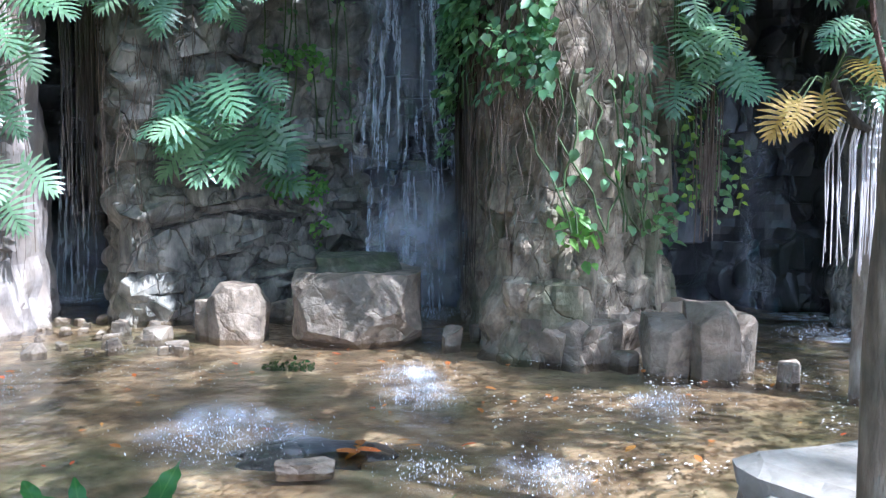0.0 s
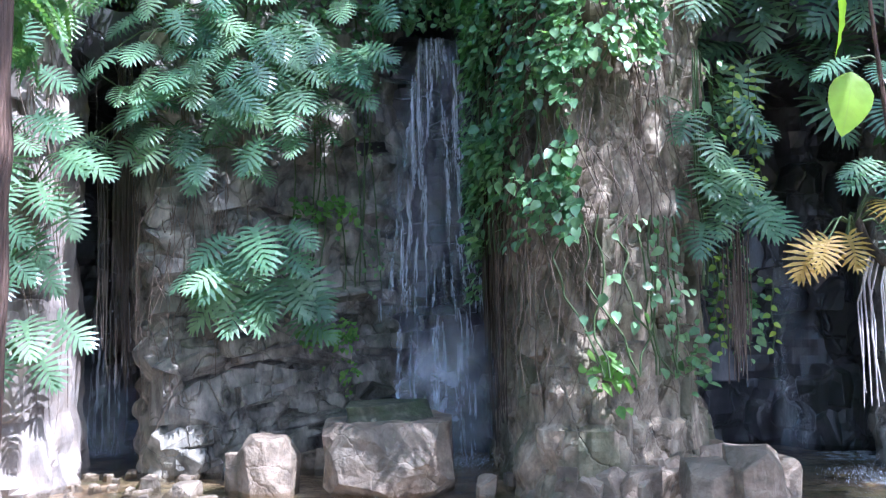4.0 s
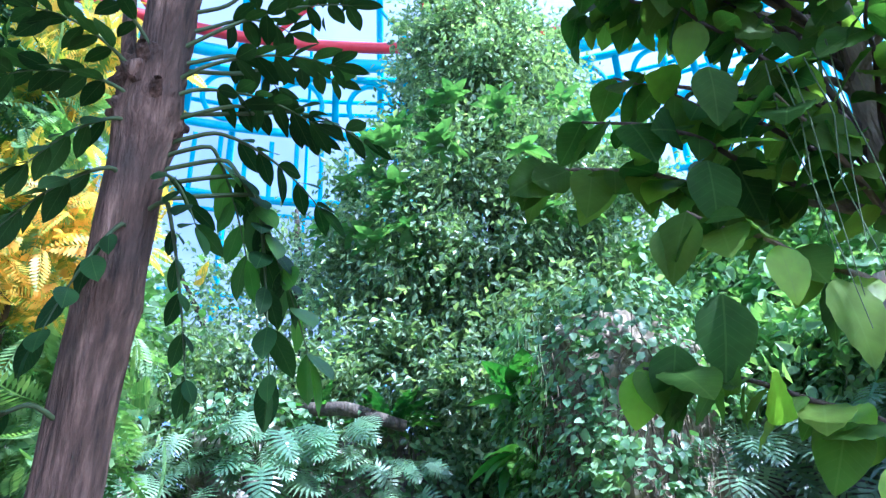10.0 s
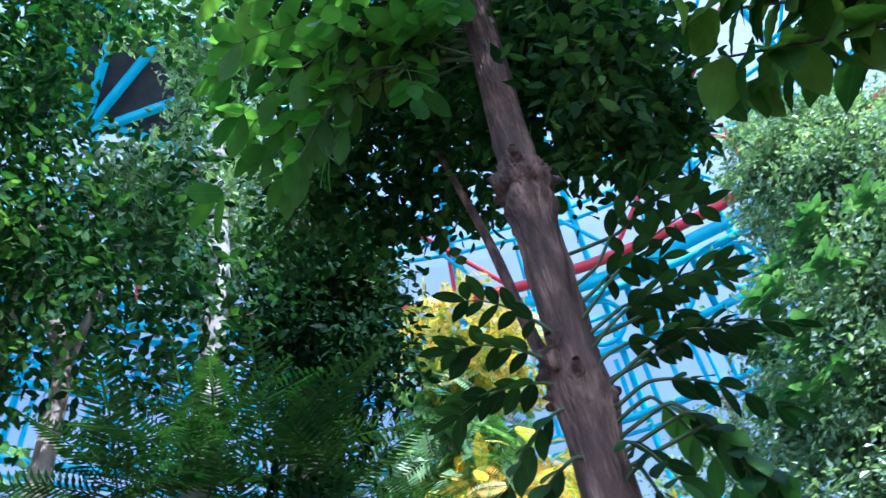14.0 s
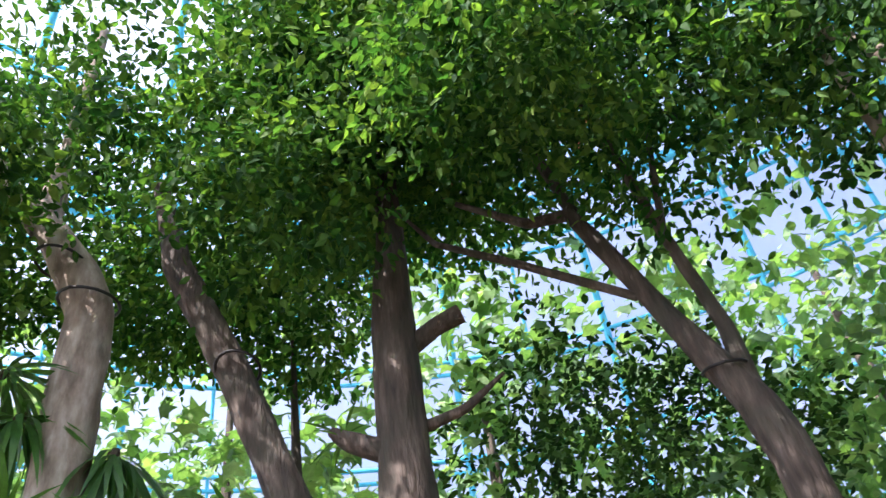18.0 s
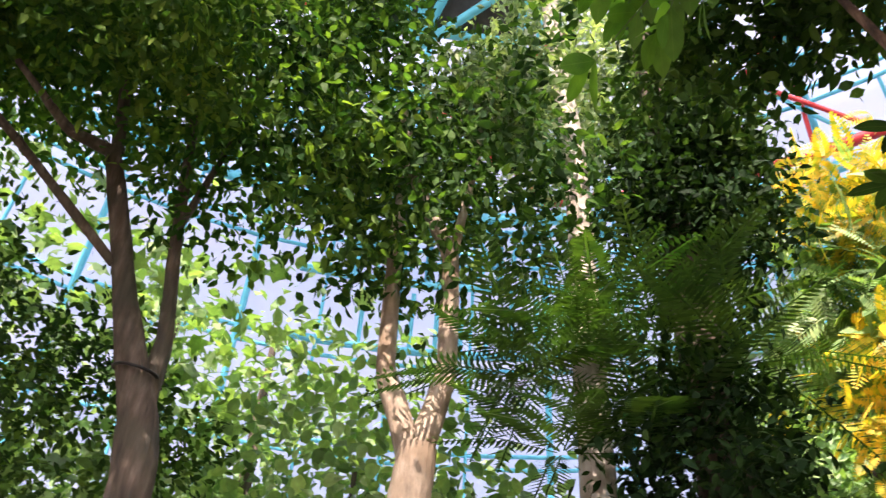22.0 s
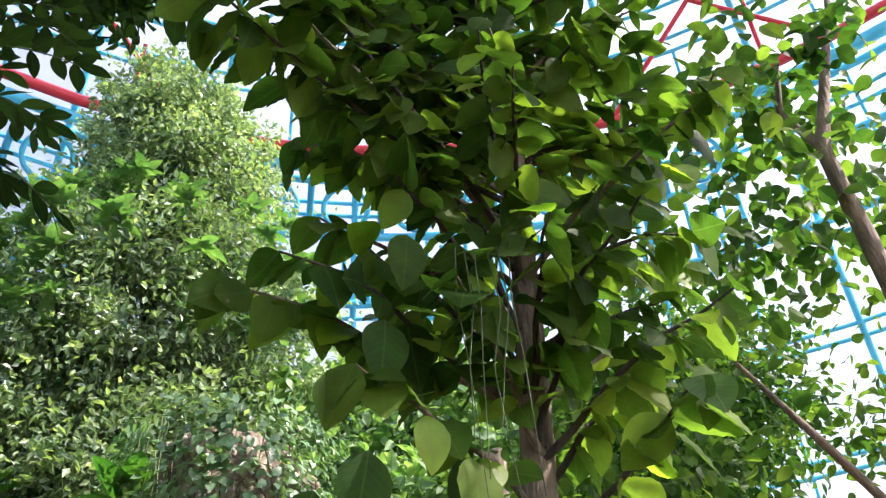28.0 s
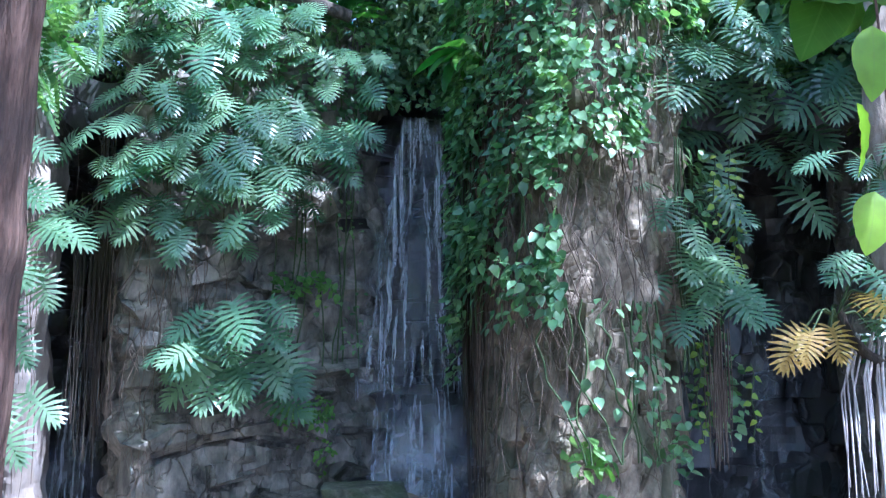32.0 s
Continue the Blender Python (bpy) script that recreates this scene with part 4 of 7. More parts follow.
for a in RIBS:
    rib = bars([(dome_point(a, e0), dome_point(a, e1)) for e0, e1 in zip(LEVELS[:-1], LEVELS[1:])], 0.16)
    mpart("rib", mesh_np("rib", *rib, TEAL, True), dome)
    rib = bars([(dome_point(a + 6, e0), dome_point(a + 6, e1)) for e0, e1 in zip(LEVELS[:6], LEVELS[1:7])], 0.08)
    mpart("mullion", mesh_np("mullion", *rib, TEAL, True), dome)
    if 50 < a % 360 < 225:
        continue
    dg = bars([(dome_point(a, e0), dome_point(a + 12, e1)) for e0, e1 in zip(LEVELS[7:-2], LEVELS[8:-1])], 0.09)
    mpart("brace", mesh_np("brace", *dg, TEAL, True), dome)
    dg = bars([(dome_point(a - 5, 51.4, DOME_R - 0.3), dome_point(a + 3, 45.7, DOME_R - 1.0))], 0.1)
    mpart("brace", mesh_np("brace", *dg, TEAL, True), dome)
    if abs(a) > 70 and abs(a - 360) > 70:
        continue
    for b in (a - 0.8, a + 5.2):
        ring = tube([dome_point(b + 1.9 * math.cos(q), 42.0 + 1.35 * math.sin(q), DOME_R - 0.4) for q in np.linspace(0, 2 * math.pi, 19)], [0.13] * 19, 5)
        mpart("round_frame", mesh_np("round_frame", *ring, TEAL, True), dome, "round cyan window frame")
        for side in (-3, 3):
            mpart("mullion", mesh_np("mullion", *bars([(dome_point(b + side, 40.2, DOME_R - 0.4), dome_point(b + side, 43.7, DOME_R - 0.4))], 0.16), TEAL, True), dome)
        for side in (-2, 0, 2):
            mpart("slat", mesh_np("slat", *bars([(dome_point(b + side, 36.0, DOME_R - 0.4), dome_point(b + side, 39.6, DOME_R - 0.4))], 0.11), TEAL, True), dome)
for e, r in ((43.7, 0.18), (40.2, 0.2), (36.0, 0.14)):
    ring = bars([(dome_point(q, e, DOME_R - 0.4), dome_point(q + 4, e, DOME_R - 0.4)) for q in range(-76, 76, 4)], r)
    mpart("ring_beam", mesh_np("ring_beam", *ring, TEAL, True), dome)
# red bracing in wide bays, over the ring chord on the water's side
for k in range(-3, 4):
    a = -8.0 + 28.5 * k
    for side in (-9.6, 9.6):
        mpart("brace", mesh_np("brace", *bars([(dome_point(a + side, 45.7, DOME_R - 1.0), dome_point(a, 51.2, DOME_R - 0.4))], 0.12), RED, True), dome, "red diagonal brace")
    mpart("brace", mesh_np("brace", *bars([(dome_point(a + 4.2, 45.7, DOME_R - 1.0), dome_point(a + 4.4, 50.0, DOME_R - 0.4))], 0.1), RED, True), dome, "red upright brace")
    mpart("brace", mesh_np("brace", *bars([(dome_point(a, 51.2, DOME_R - 0.4), dome_point(a + 14, 56.5, DOME_R - 0.4))], 0.12), RED, True), dome, "red diagonal brace")
for a in (q for q in BACK_RIBS if q > 225):
    for side in (-6, 6):
        mpart("brace", mesh_np("brace", *bars([(dome_point(a + side, 45.7, DOME_R - 1.0), dome_point(a, 51.4, DOME_R - 0.3))], 0.13), TEAL, True), dome)
# service hatch in the roof
HATCH = (-67.3, 59.2)
HATCH_AT = dome_point(*HATCH, 30) + np.array([0, 0, 2.5])
hatch = thing("roof_hatch", tuple(HATCH_AT), "dark roof hatch framed in bright cyan steel", "hatch")
bm = bmesh.new()
bmesh.ops.create_cube(bm, size=1.0)
bmesh.ops.scale(bm, vec=(5.2, 0.3, 3.4), verts=bm.verts[:])
part("panel", bm, surface("dark_sheet", [(0.03, 0.035, 0.04), (0.06, 0.065, 0.07)], 3, 0.6, 0.1), hatch)
for p, q in (((-2.6, -0.3, -1.7), (2.6, -0.3, -1.7)), ((-2.6, -0.3, 1.7), (2.6, -0.3, 1.7)), ((-2.6, -0.3, -1.7), (-2.6, -0.3, 1.7)), ((2.6, -0.3, -1.7), (2.6, -0.3, 1.7)), ((-0.6, -0.4, -2.2), (-2.2, -0.4, 1.7)), ((-0.6, -0.4, -2.2), (0.9, -0.4, 1.7)), ((-0.6, -0.4, -2.2), (-0.6, -0.4, 1.7)), ((-0.6, -0.4, -2.2), (2.6, -0.4, 0.4))):
    mpart("bar", mesh_np("bar", *bars([(p, q)], 0.17), TEAL, True), hatch)
hatch.matrix_basis = look(tuple(HATCH_AT), (0, 0, 2.5)) @ pose(0, 0, 0, 90, 0, 0) @ Matrix.Rotation(math.pi, 4, "Y")

# ---- trees ----
# gaps in the canopy through which the sun reaches the pond: ground x, y and width
SUN_GAPS = [(-0.25, 5.75, 0.6), (0.25, 5.5, 0.5), (-0.7, 5.6, 0.35), (0.7, 5.95, 0.3), (2.4, 6.7, 0.3), (1.2, 5.7, 0.22), (1.6, 5.65, 0.22), (-0.5, 7.5, 0.2), (2.0, 6.95, 0.22), (1.2, 7.0, 0.18), (-2.4, 7.9, 0.2), (-1.7, 10.9, 0.25), (-3.0, 6.2, 0.3)]
# and the foot of the near reddish trunk
SUN_GAPS += [(-1.32 - z * 0.747, 2.1 + z * 0.48, w) for z, w in ((0.9, 0.14), (1.3, 0.08), (1.65, 0.07), (2.05, 0.1), (2.45, 0.06), (2.8, 0.1), (3.2, 0.07), (3.5, 0.09), (3.85, 0.06))]


def tree(loc, label, trunk, radii, bark, crowns, leaf_mat, template=SMALL_LEAF, limbs=(), rough=0.12, knots=(), crown_label="", segs=14):
    """trunk and limbs: points in metres from the foot. crowns: (centre, radii, clumps, per clump, leaf size, spread, seed)."""
    root = thing("tree", loc, label, "tree")
    mpart("trunk", mesh_np("trunk", *tube(trunk, radii, segs, rough, loc[0], knots), bark, True), root)
    for pts, rad in limbs:
        mpart("limb", mesh_np("limb", *tube(pts, rad, 8, rough, loc[1]), bark, True), root)
    for c, r, k, per, size, spread, seed in crowns:
        mats = crown_mats(c, r, k, per, size, seed, spread)
        if loc[0] < -4:
            # a light well in the canopy below the roof hatch
            axis = dome_point(*HATCH, 1.0)
            p = mats[:, :3, 3] + np.array(loc) - np.array([0, 0, 2.2]) if mats.shape[1:] == (4, 4) else np.array([to_matrix(q).translation for q in mats]) + np.array(loc) - np.array([0, 0, 2.2])
            mats = mats[np.linalg.norm(p - (p @ axis)[:, None] * axis, axis=1) > np.random.default_rng(seed).uniform(0.4, 1.05, len(mats))]
        if loc[0] > 2:
            p = mats[:, :, 3] + np.array(loc)
            for gx_, gy_, wide in SUN_GAPS:
                d = p - np.array([gx_, gy_, 0.0])
                mats, p = (q[np.linalg.norm(d - (d @ np.array(SUN_DIR))[:, None] * np.array(SUN_DIR), axis=1) > wide] for q in (mats, p))
        mpart("crown", mesh_np("crown", *scatter(FAR_LEAFLET if leaf_mat is FAR_LEAF else template, mats), leaf_mat), root, crown_label)
    return root


def tufts(root, centre, radii, count, size, me, seed, leaves=9):
    """Star-shaped tufts of larger leaves over a crown's outside."""
    g = np.random.default_rng(seed)
    for k in range(count):
        d = g.normal(size=3)
        d[1] = -abs(d[1])
        d /= np.linalg.norm(d)
        c = np.array(centre) + d * np.array(radii) * g.uniform(0.9, 1.08)
        a = np.linspace(0, 2 * np.pi, leaves, endpoint=False) + g.random()
        e = g.uniform(-0.3, 0.9, leaves)
        axis = np.stack([np.cos(a) * np.cos(e), np.sin(a) * np.cos(e), np.sin(e)], 1) + d * 0.4
        up = np.array([0, 0, 1.0]) - axis * 0.3
        m = frames_of(np.repeat(c[None], leaves, 0), axis, up, size * g.uniform(0.7, 1.1, leaves))
        mpart("leaf_tuft", mesh_np("leaf_tuft", *scatter(me, m), LIGHT_TUFT, True), root)


LIGHT_TUFT = leafy("tuft_leaf", [(0.09, 0.2, 0.08), (0.14, 0.28, 0.1)], 0.3, 0.35)
# trees on the rock behind the falls
t1 = tree((0.3, 16.5, 7.5), "tall dense dark-green tree on the rock top", [(0, 0, 0), (0, 0, 5), (-0.1, -0.5, 11.5)], [0.3, 0.22, 0.05], BARK_DARK,
     [((-0.4, -1.5, 10.7), (1.5, 1.3, 1.4), 130, 80, 0.15, 0.26, 9), ((0.1, -1.4, 9.0), (2.2, 1.8, 2.6), 330, 80, 0.15, 0.29, 1), ((0.0, -1.4, 5.0), (3.6, 2.2, 3.2), 560, 80, 0.16, 0.3, 2), ((0.6, -2.2, 1.6), (4.4, 1.8, 1.8), 320, 70, 0.17, 0.3, 3)], FAR_LEAF)
tufts(t1, (0.2, -1.5, 5.4), (3.4, 2.2, 3.0), 40, 0.5, PADDLE, 15)
t2 = tree((-4.5, 17.5, 7.5), "leafy green tree behind the rock wall", [(0, 0, 0), (0.2, 0, 5), (0, 0, 8)], [0.22, 0.16, 0.05], BARK_DARK,
     [((-0.2, -1.0, 4.3), (3.5, 2.2, 2.9), 190, 60, 0.15, 0.3, 4), ((-0.5, -2.6, 1.6), (4.6, 1.6, 1.8), 230, 66, 0.15, 0.3, 5)], FAR_LEAF,
     limbs=[([(0, 0, 3), (1.4, -1.0, 5.0), (2.4, -1.4, 7.0)], [0.1, 0.07, 0.03]), ([(0, 0, 2), (-1.4, -1.2, 4.0), (-2.4, -1.4, 6.0)], [0.1, 0.07, 0.03])])
t3 = tree((5.6, 16, 7.0), "leafy green tree behind the rock column", [(0, 0, 0), (0.2, 0, 5), (0, 0, 8)], [0.22, 0.16, 0.05], BARK_DARK,
     [((0.2, -1.5, 3.2), (3.4, 2.2, 2.6), 240, 50, 0.24, 0.45, 6), ((0.0, -3.0, 1.0), (3.4, 1.6, 1.2), 200, 45, 0.26, 0.4, 7)], MAPLE_LEAF)
tufts(t3, (0.0, -2.4, 1.4), (3.2, 1.4, 1.6), 14, 0.55, PADDLE, 16)
tree((-9.5, 13.5, 6.5), "leafy green tree at the far side", [(0, 0, 0), (0.2, 0, 5), (0, 0, 8)], [0.22, 0.16, 0.05], BARK_DARK,
     [((0.5, -0.5, 3.4), (3.6, 2.4, 3.2), 300, 50, 0.24, 0.5, 8)], MAPLE_LEAF)
tree((-14, 3, 0.5), "tall light-green tree near the glass", [(0, 0, 0), (0.2, 0, 6), (0, 0, 12)], [0.25, 0.2, 0.06], BARK_GREY,
     [((0.5, 0.5, 9.0), (3.6, 4.4, 3.0), 110, 24, 0.26, 0.6, 10), ((0.5, 2, 5.0), (3, 5, 3), 100, 24, 0.26, 0.7, 13)], MAPLE_LEAF)
# topmost crown and its limb are added above the view to shade the pond
tree((5.2, 3.4, 0.55), "slim tree with forked limb and light leaves", [(0, 0, 0), (0, 0.1, 3.5), (-0.35, -0.1, 5.8), (-0.5, -0.15, 7.0), (-0.2, -0.5, 8.4)], [0.12, 0.1, 0.075, 0.06, 0.03], BARK_PALE,
     [((-0.5, 0.8, 7.4), (1.7, 1.6, 1.5), 60, 16, 0.17, 0.22, 17), ((-1.3, 1.8, 5.0), (1.1, 1.0, 1.4), 74, 18, 0.12, 0.22, 18), ((1.6, 1.0, 5.3), (1.6, 1.6, 1.6), 60, 18, 0.12, 0.22, 19), ((1.4, 1.3, 8.6), (2.4, 2.0, 1.2), 36, 20, 0.14, 0.26, 23), ((0.9, -0.7, 12.8), (2.3, 1.9, 1.0), 80, 20, 0.17, 0.28, 37)], NEAR_BIG_CROWN, OVAL_LEAF,
     limbs=[([(-0.2, -0.5, 8.3), (0.3, -0.7, 10.4), (0.8, -0.7, 12.8)], [0.035, 0.03, 0.015]), ([(-0.5, -0.15, 7.0), (-0.55, 0.05, 7.6), (-0.5, -0.1, 8.2)], [0.04, 0.03, 0.02]), ([(0, 0.1, 3.2), (-0.9, 0.4, 4.6), (-1.2, 0.7, 5.4)], [0.04, 0.03, 0.015])])

# the near tree with reddish bark and feather leaves
tree((-1.38, 2.2, 0.55), "reddish rough-barked tree trunk with dark compound leaves", [(-0.08, 0, 0), (0.02, 0, 1.2), (0.11, -0.05, 2.5), (0.2, -0.1, 4.0), (0.28, -0.18, 5.2), (0.33, -0.17, 7.1), (0.4, -0.2, 9.5)], [0.17, 0.125, 0.1, 0.093, 0.09, 0.087, 0.07], BARK_RED,
     [((0.7, 0.25, 6.05), (0.4, 0.4, 0.72), 115, 24, 0.095, 0.12, 11), ((0.62, 0.3, 7.0), (0.5, 0.5, 0.8), 115, 24, 0.095, 0.13, 21), ((-1.0, 0.2, 6.95), (0.8, 0.5, 0.5), 85, 22, 0.095, 0.12, 22), ((0.3, 0.5, 8.6), (1.15, 1.1, 1.2), 230, 30, 0.11, 0.2, 12), ((-0.7, 0.2, 8.9), (1.2, 1.2, 1.0), 170, 30, 0.11, 0.2, 14), ((-0.35, 0.5, 6.7), (0.5, 0.4, 0.5), 40, 24, 0.1, 0.14, 20)], DARK_LEAF,
     limbs=[([(0.2, -0.1, 3.95), (0.02, 0.02, 4.6), (-0.12, 0.1, 5.5), (-0.35, 0.2, 6.6)], [0.035, 0.03, 0.025, 0.018]), ([(0.1, 0, 1.7), (-0.15, 0.03, 2.05), (-0.6, 0.1, 2.3)], [0.09, 0.08, 0.07])],
     rough=0.17, knots=[(4.1, 0.25, 0.1), (5.13, 0.35, 0.07), (5.3, -0.08, 0.12), (3.4, 0.1, 0.05), (2.2, 0.12, 0.07), (4.75, 0.08, 0.05)], segs=48)

# the near tree with large leaves
tree((1.4, 2.85, 0.55), "smooth pale-barked young tree with large leaves", [(0.08, 0, 0), (0.05, 0.02, 1.0), (0.02, -0.2, 2.8), (0.08, -0.25, 4.2), (0.12, -0.3, 6.0)], [0.11, 0.092, 0.076, 0.064, 0.04], BARK_PALE, [], NEAR_BIG, OVAL_LEAF, rough=0.06)

# rough burls where limbs were lost
def burl(parent, at, r, seed, label):
    """A lumpy collar of healed wood round a trunk, with stubs."""
    bm = bmesh.new()
    bmesh.ops.create_icosphere(bm, subdivisions=4, radius=1.0)
    for v in bm.verts:
        p = v.co * 2.6 + Vector((seed, 0, 0))
        k = 0.95 + 0.5 * noise.noise(p * 0.8) + 0.3 * abs(noise.noise(p * 2.7)) + 0.14 * noise.noise(p * 6) + 0.1 * noise.noise(p * 13)
        v.co = Vector((v.co.x * k, v.co.y * k, v.co.z * 1.15 * k)) * r
    ob = part("burl", bm, BARK_RED, parent, label, True)
    ob.matrix_basis = pose(*at)
    for j in range(3):
        a = seed + j * 2.1
        d = np.array([math.cos(a), math.sin(a), 0.35])
        mpart("stub", mesh_np("stub", *tube([d * r * 0.7, d * r * 1.25, d * r * 1.5], [0.03, 0.026, 0.015], 7, 0.3, j), BARK_RED, True), ob)
    return ob


red_tree = next(o for o in bpy.data.objects if o.get("label", "").startswith("reddish"))
burl(red_tree, (0.21, -0.11, 4.12), 0.105, 1.0, "rough burl low on the trunk")
burl(red_tree, (0.19, -0.14, 4.28), 0.092, 7.0, "rough burl low on the trunk")
burl(red_tree, (0.285, -0.18, 5.28), 0.122, 3.0, "knotted collar of healed bark")

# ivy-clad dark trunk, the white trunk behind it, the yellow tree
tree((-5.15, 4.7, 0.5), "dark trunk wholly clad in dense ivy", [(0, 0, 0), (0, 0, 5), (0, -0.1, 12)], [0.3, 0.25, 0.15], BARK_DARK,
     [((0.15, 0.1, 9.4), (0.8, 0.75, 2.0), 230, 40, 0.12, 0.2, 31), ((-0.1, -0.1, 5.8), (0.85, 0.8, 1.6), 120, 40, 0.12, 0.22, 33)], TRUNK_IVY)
tree((-6.2, 4.2, 0.5), "whitish peeling trunk rising behind the ivy", [(0, 0, 0), (0, 0, 8), (0.02, 0, 10.5), (-0.1, -0.15, 13.5), (-0.1, -0.2, 16)], [0.2, 0.16, 0.14, 0.12, 0.1], BARK_WHITE,
     [((0, -0.3, 15.6), (1.6, 1.6, 1.2), 120, 40, 0.13, 0.3, 34), ((-0.7, 0.7, 12.6), (1.7, 1.2, 1.5), 170, 40, 0.12, 0.28, 35), ((0.1, -1.2, 11.2), (0.8, 0.6, 1.1), 90, 36, 0.12, 0.24, 36)], FAR_LEAF)
tree((-5.0, 7.3, 0.5), "tree with bright yellow feathery leaves", [(0, 0, 0), (0.1, 0, 5), (0.2, 0, 10.5)], [0.12, 0.09, 0.04], BARK_GREY,
     [((0.5, -0.2, 10.0), (0.7, 0.6, 0.9), 34, 7, 0.42, 0.25, 41), ((0.45, -0.1, 7.4), (0.9, 0.8, 1.1), 44, 7, 0.42, 0.3, 42)], YELLOW, FEATHER)
tree((-5.9, 7.6, 0.5), "light green feathery tree beside the yellow one", [(0, 0, 0), (0.1, 0, 5), (0.2, 0, 9.5)], [0.12, 0.09, 0.04], BARK_GREY,
     [((0.8, -0.4, 8.6), (1.2, 0.8, 1.2), 60, 6, 0.5, 0.3, 43), ((1.0, 0.3, 5.6), (1.3, 1.0, 1.6), 60, 6, 0.6, 0.3, 44)], MAPLE_LEAF, FEATHER)

tree((7.4, 9.2, 0.4), "dark-leaved tree beyond the rock column", [(0, 0, 0), (0.1, 0, 4.5), (-0.1, 0, 8.6)], [0.16, 0.12, 0.04], BARK_GREY,
     [((-0.1, 0, 8.2), (2.1, 2.1, 1.8), 250, 40, 0.15, 0.3, 26), ((0.4, -0.6, 5.6), (1.6, 1.5, 1.2), 80, 36, 0.15, 0.3, 27)], BACK_LEAF)

tree((-9.6, 3.2, 0.5), "leafy green tree behind the forked trunk", [(0, 0, 0), (0.1, 0, 4), (0, 0, 7.5)], [0.1, 0.08, 0.03], BARK_GREY,
     [((0, 0, 7.2), (1.9, 1.8, 1.7), 46, 22, 0.17, 0.4, 29), ((0.6, 1.6, 6.2), (1.5, 1.5, 1.4), 26, 22, 0.17, 0.3, 30)], MAPLE_LEAF, OVAL_LEAF)

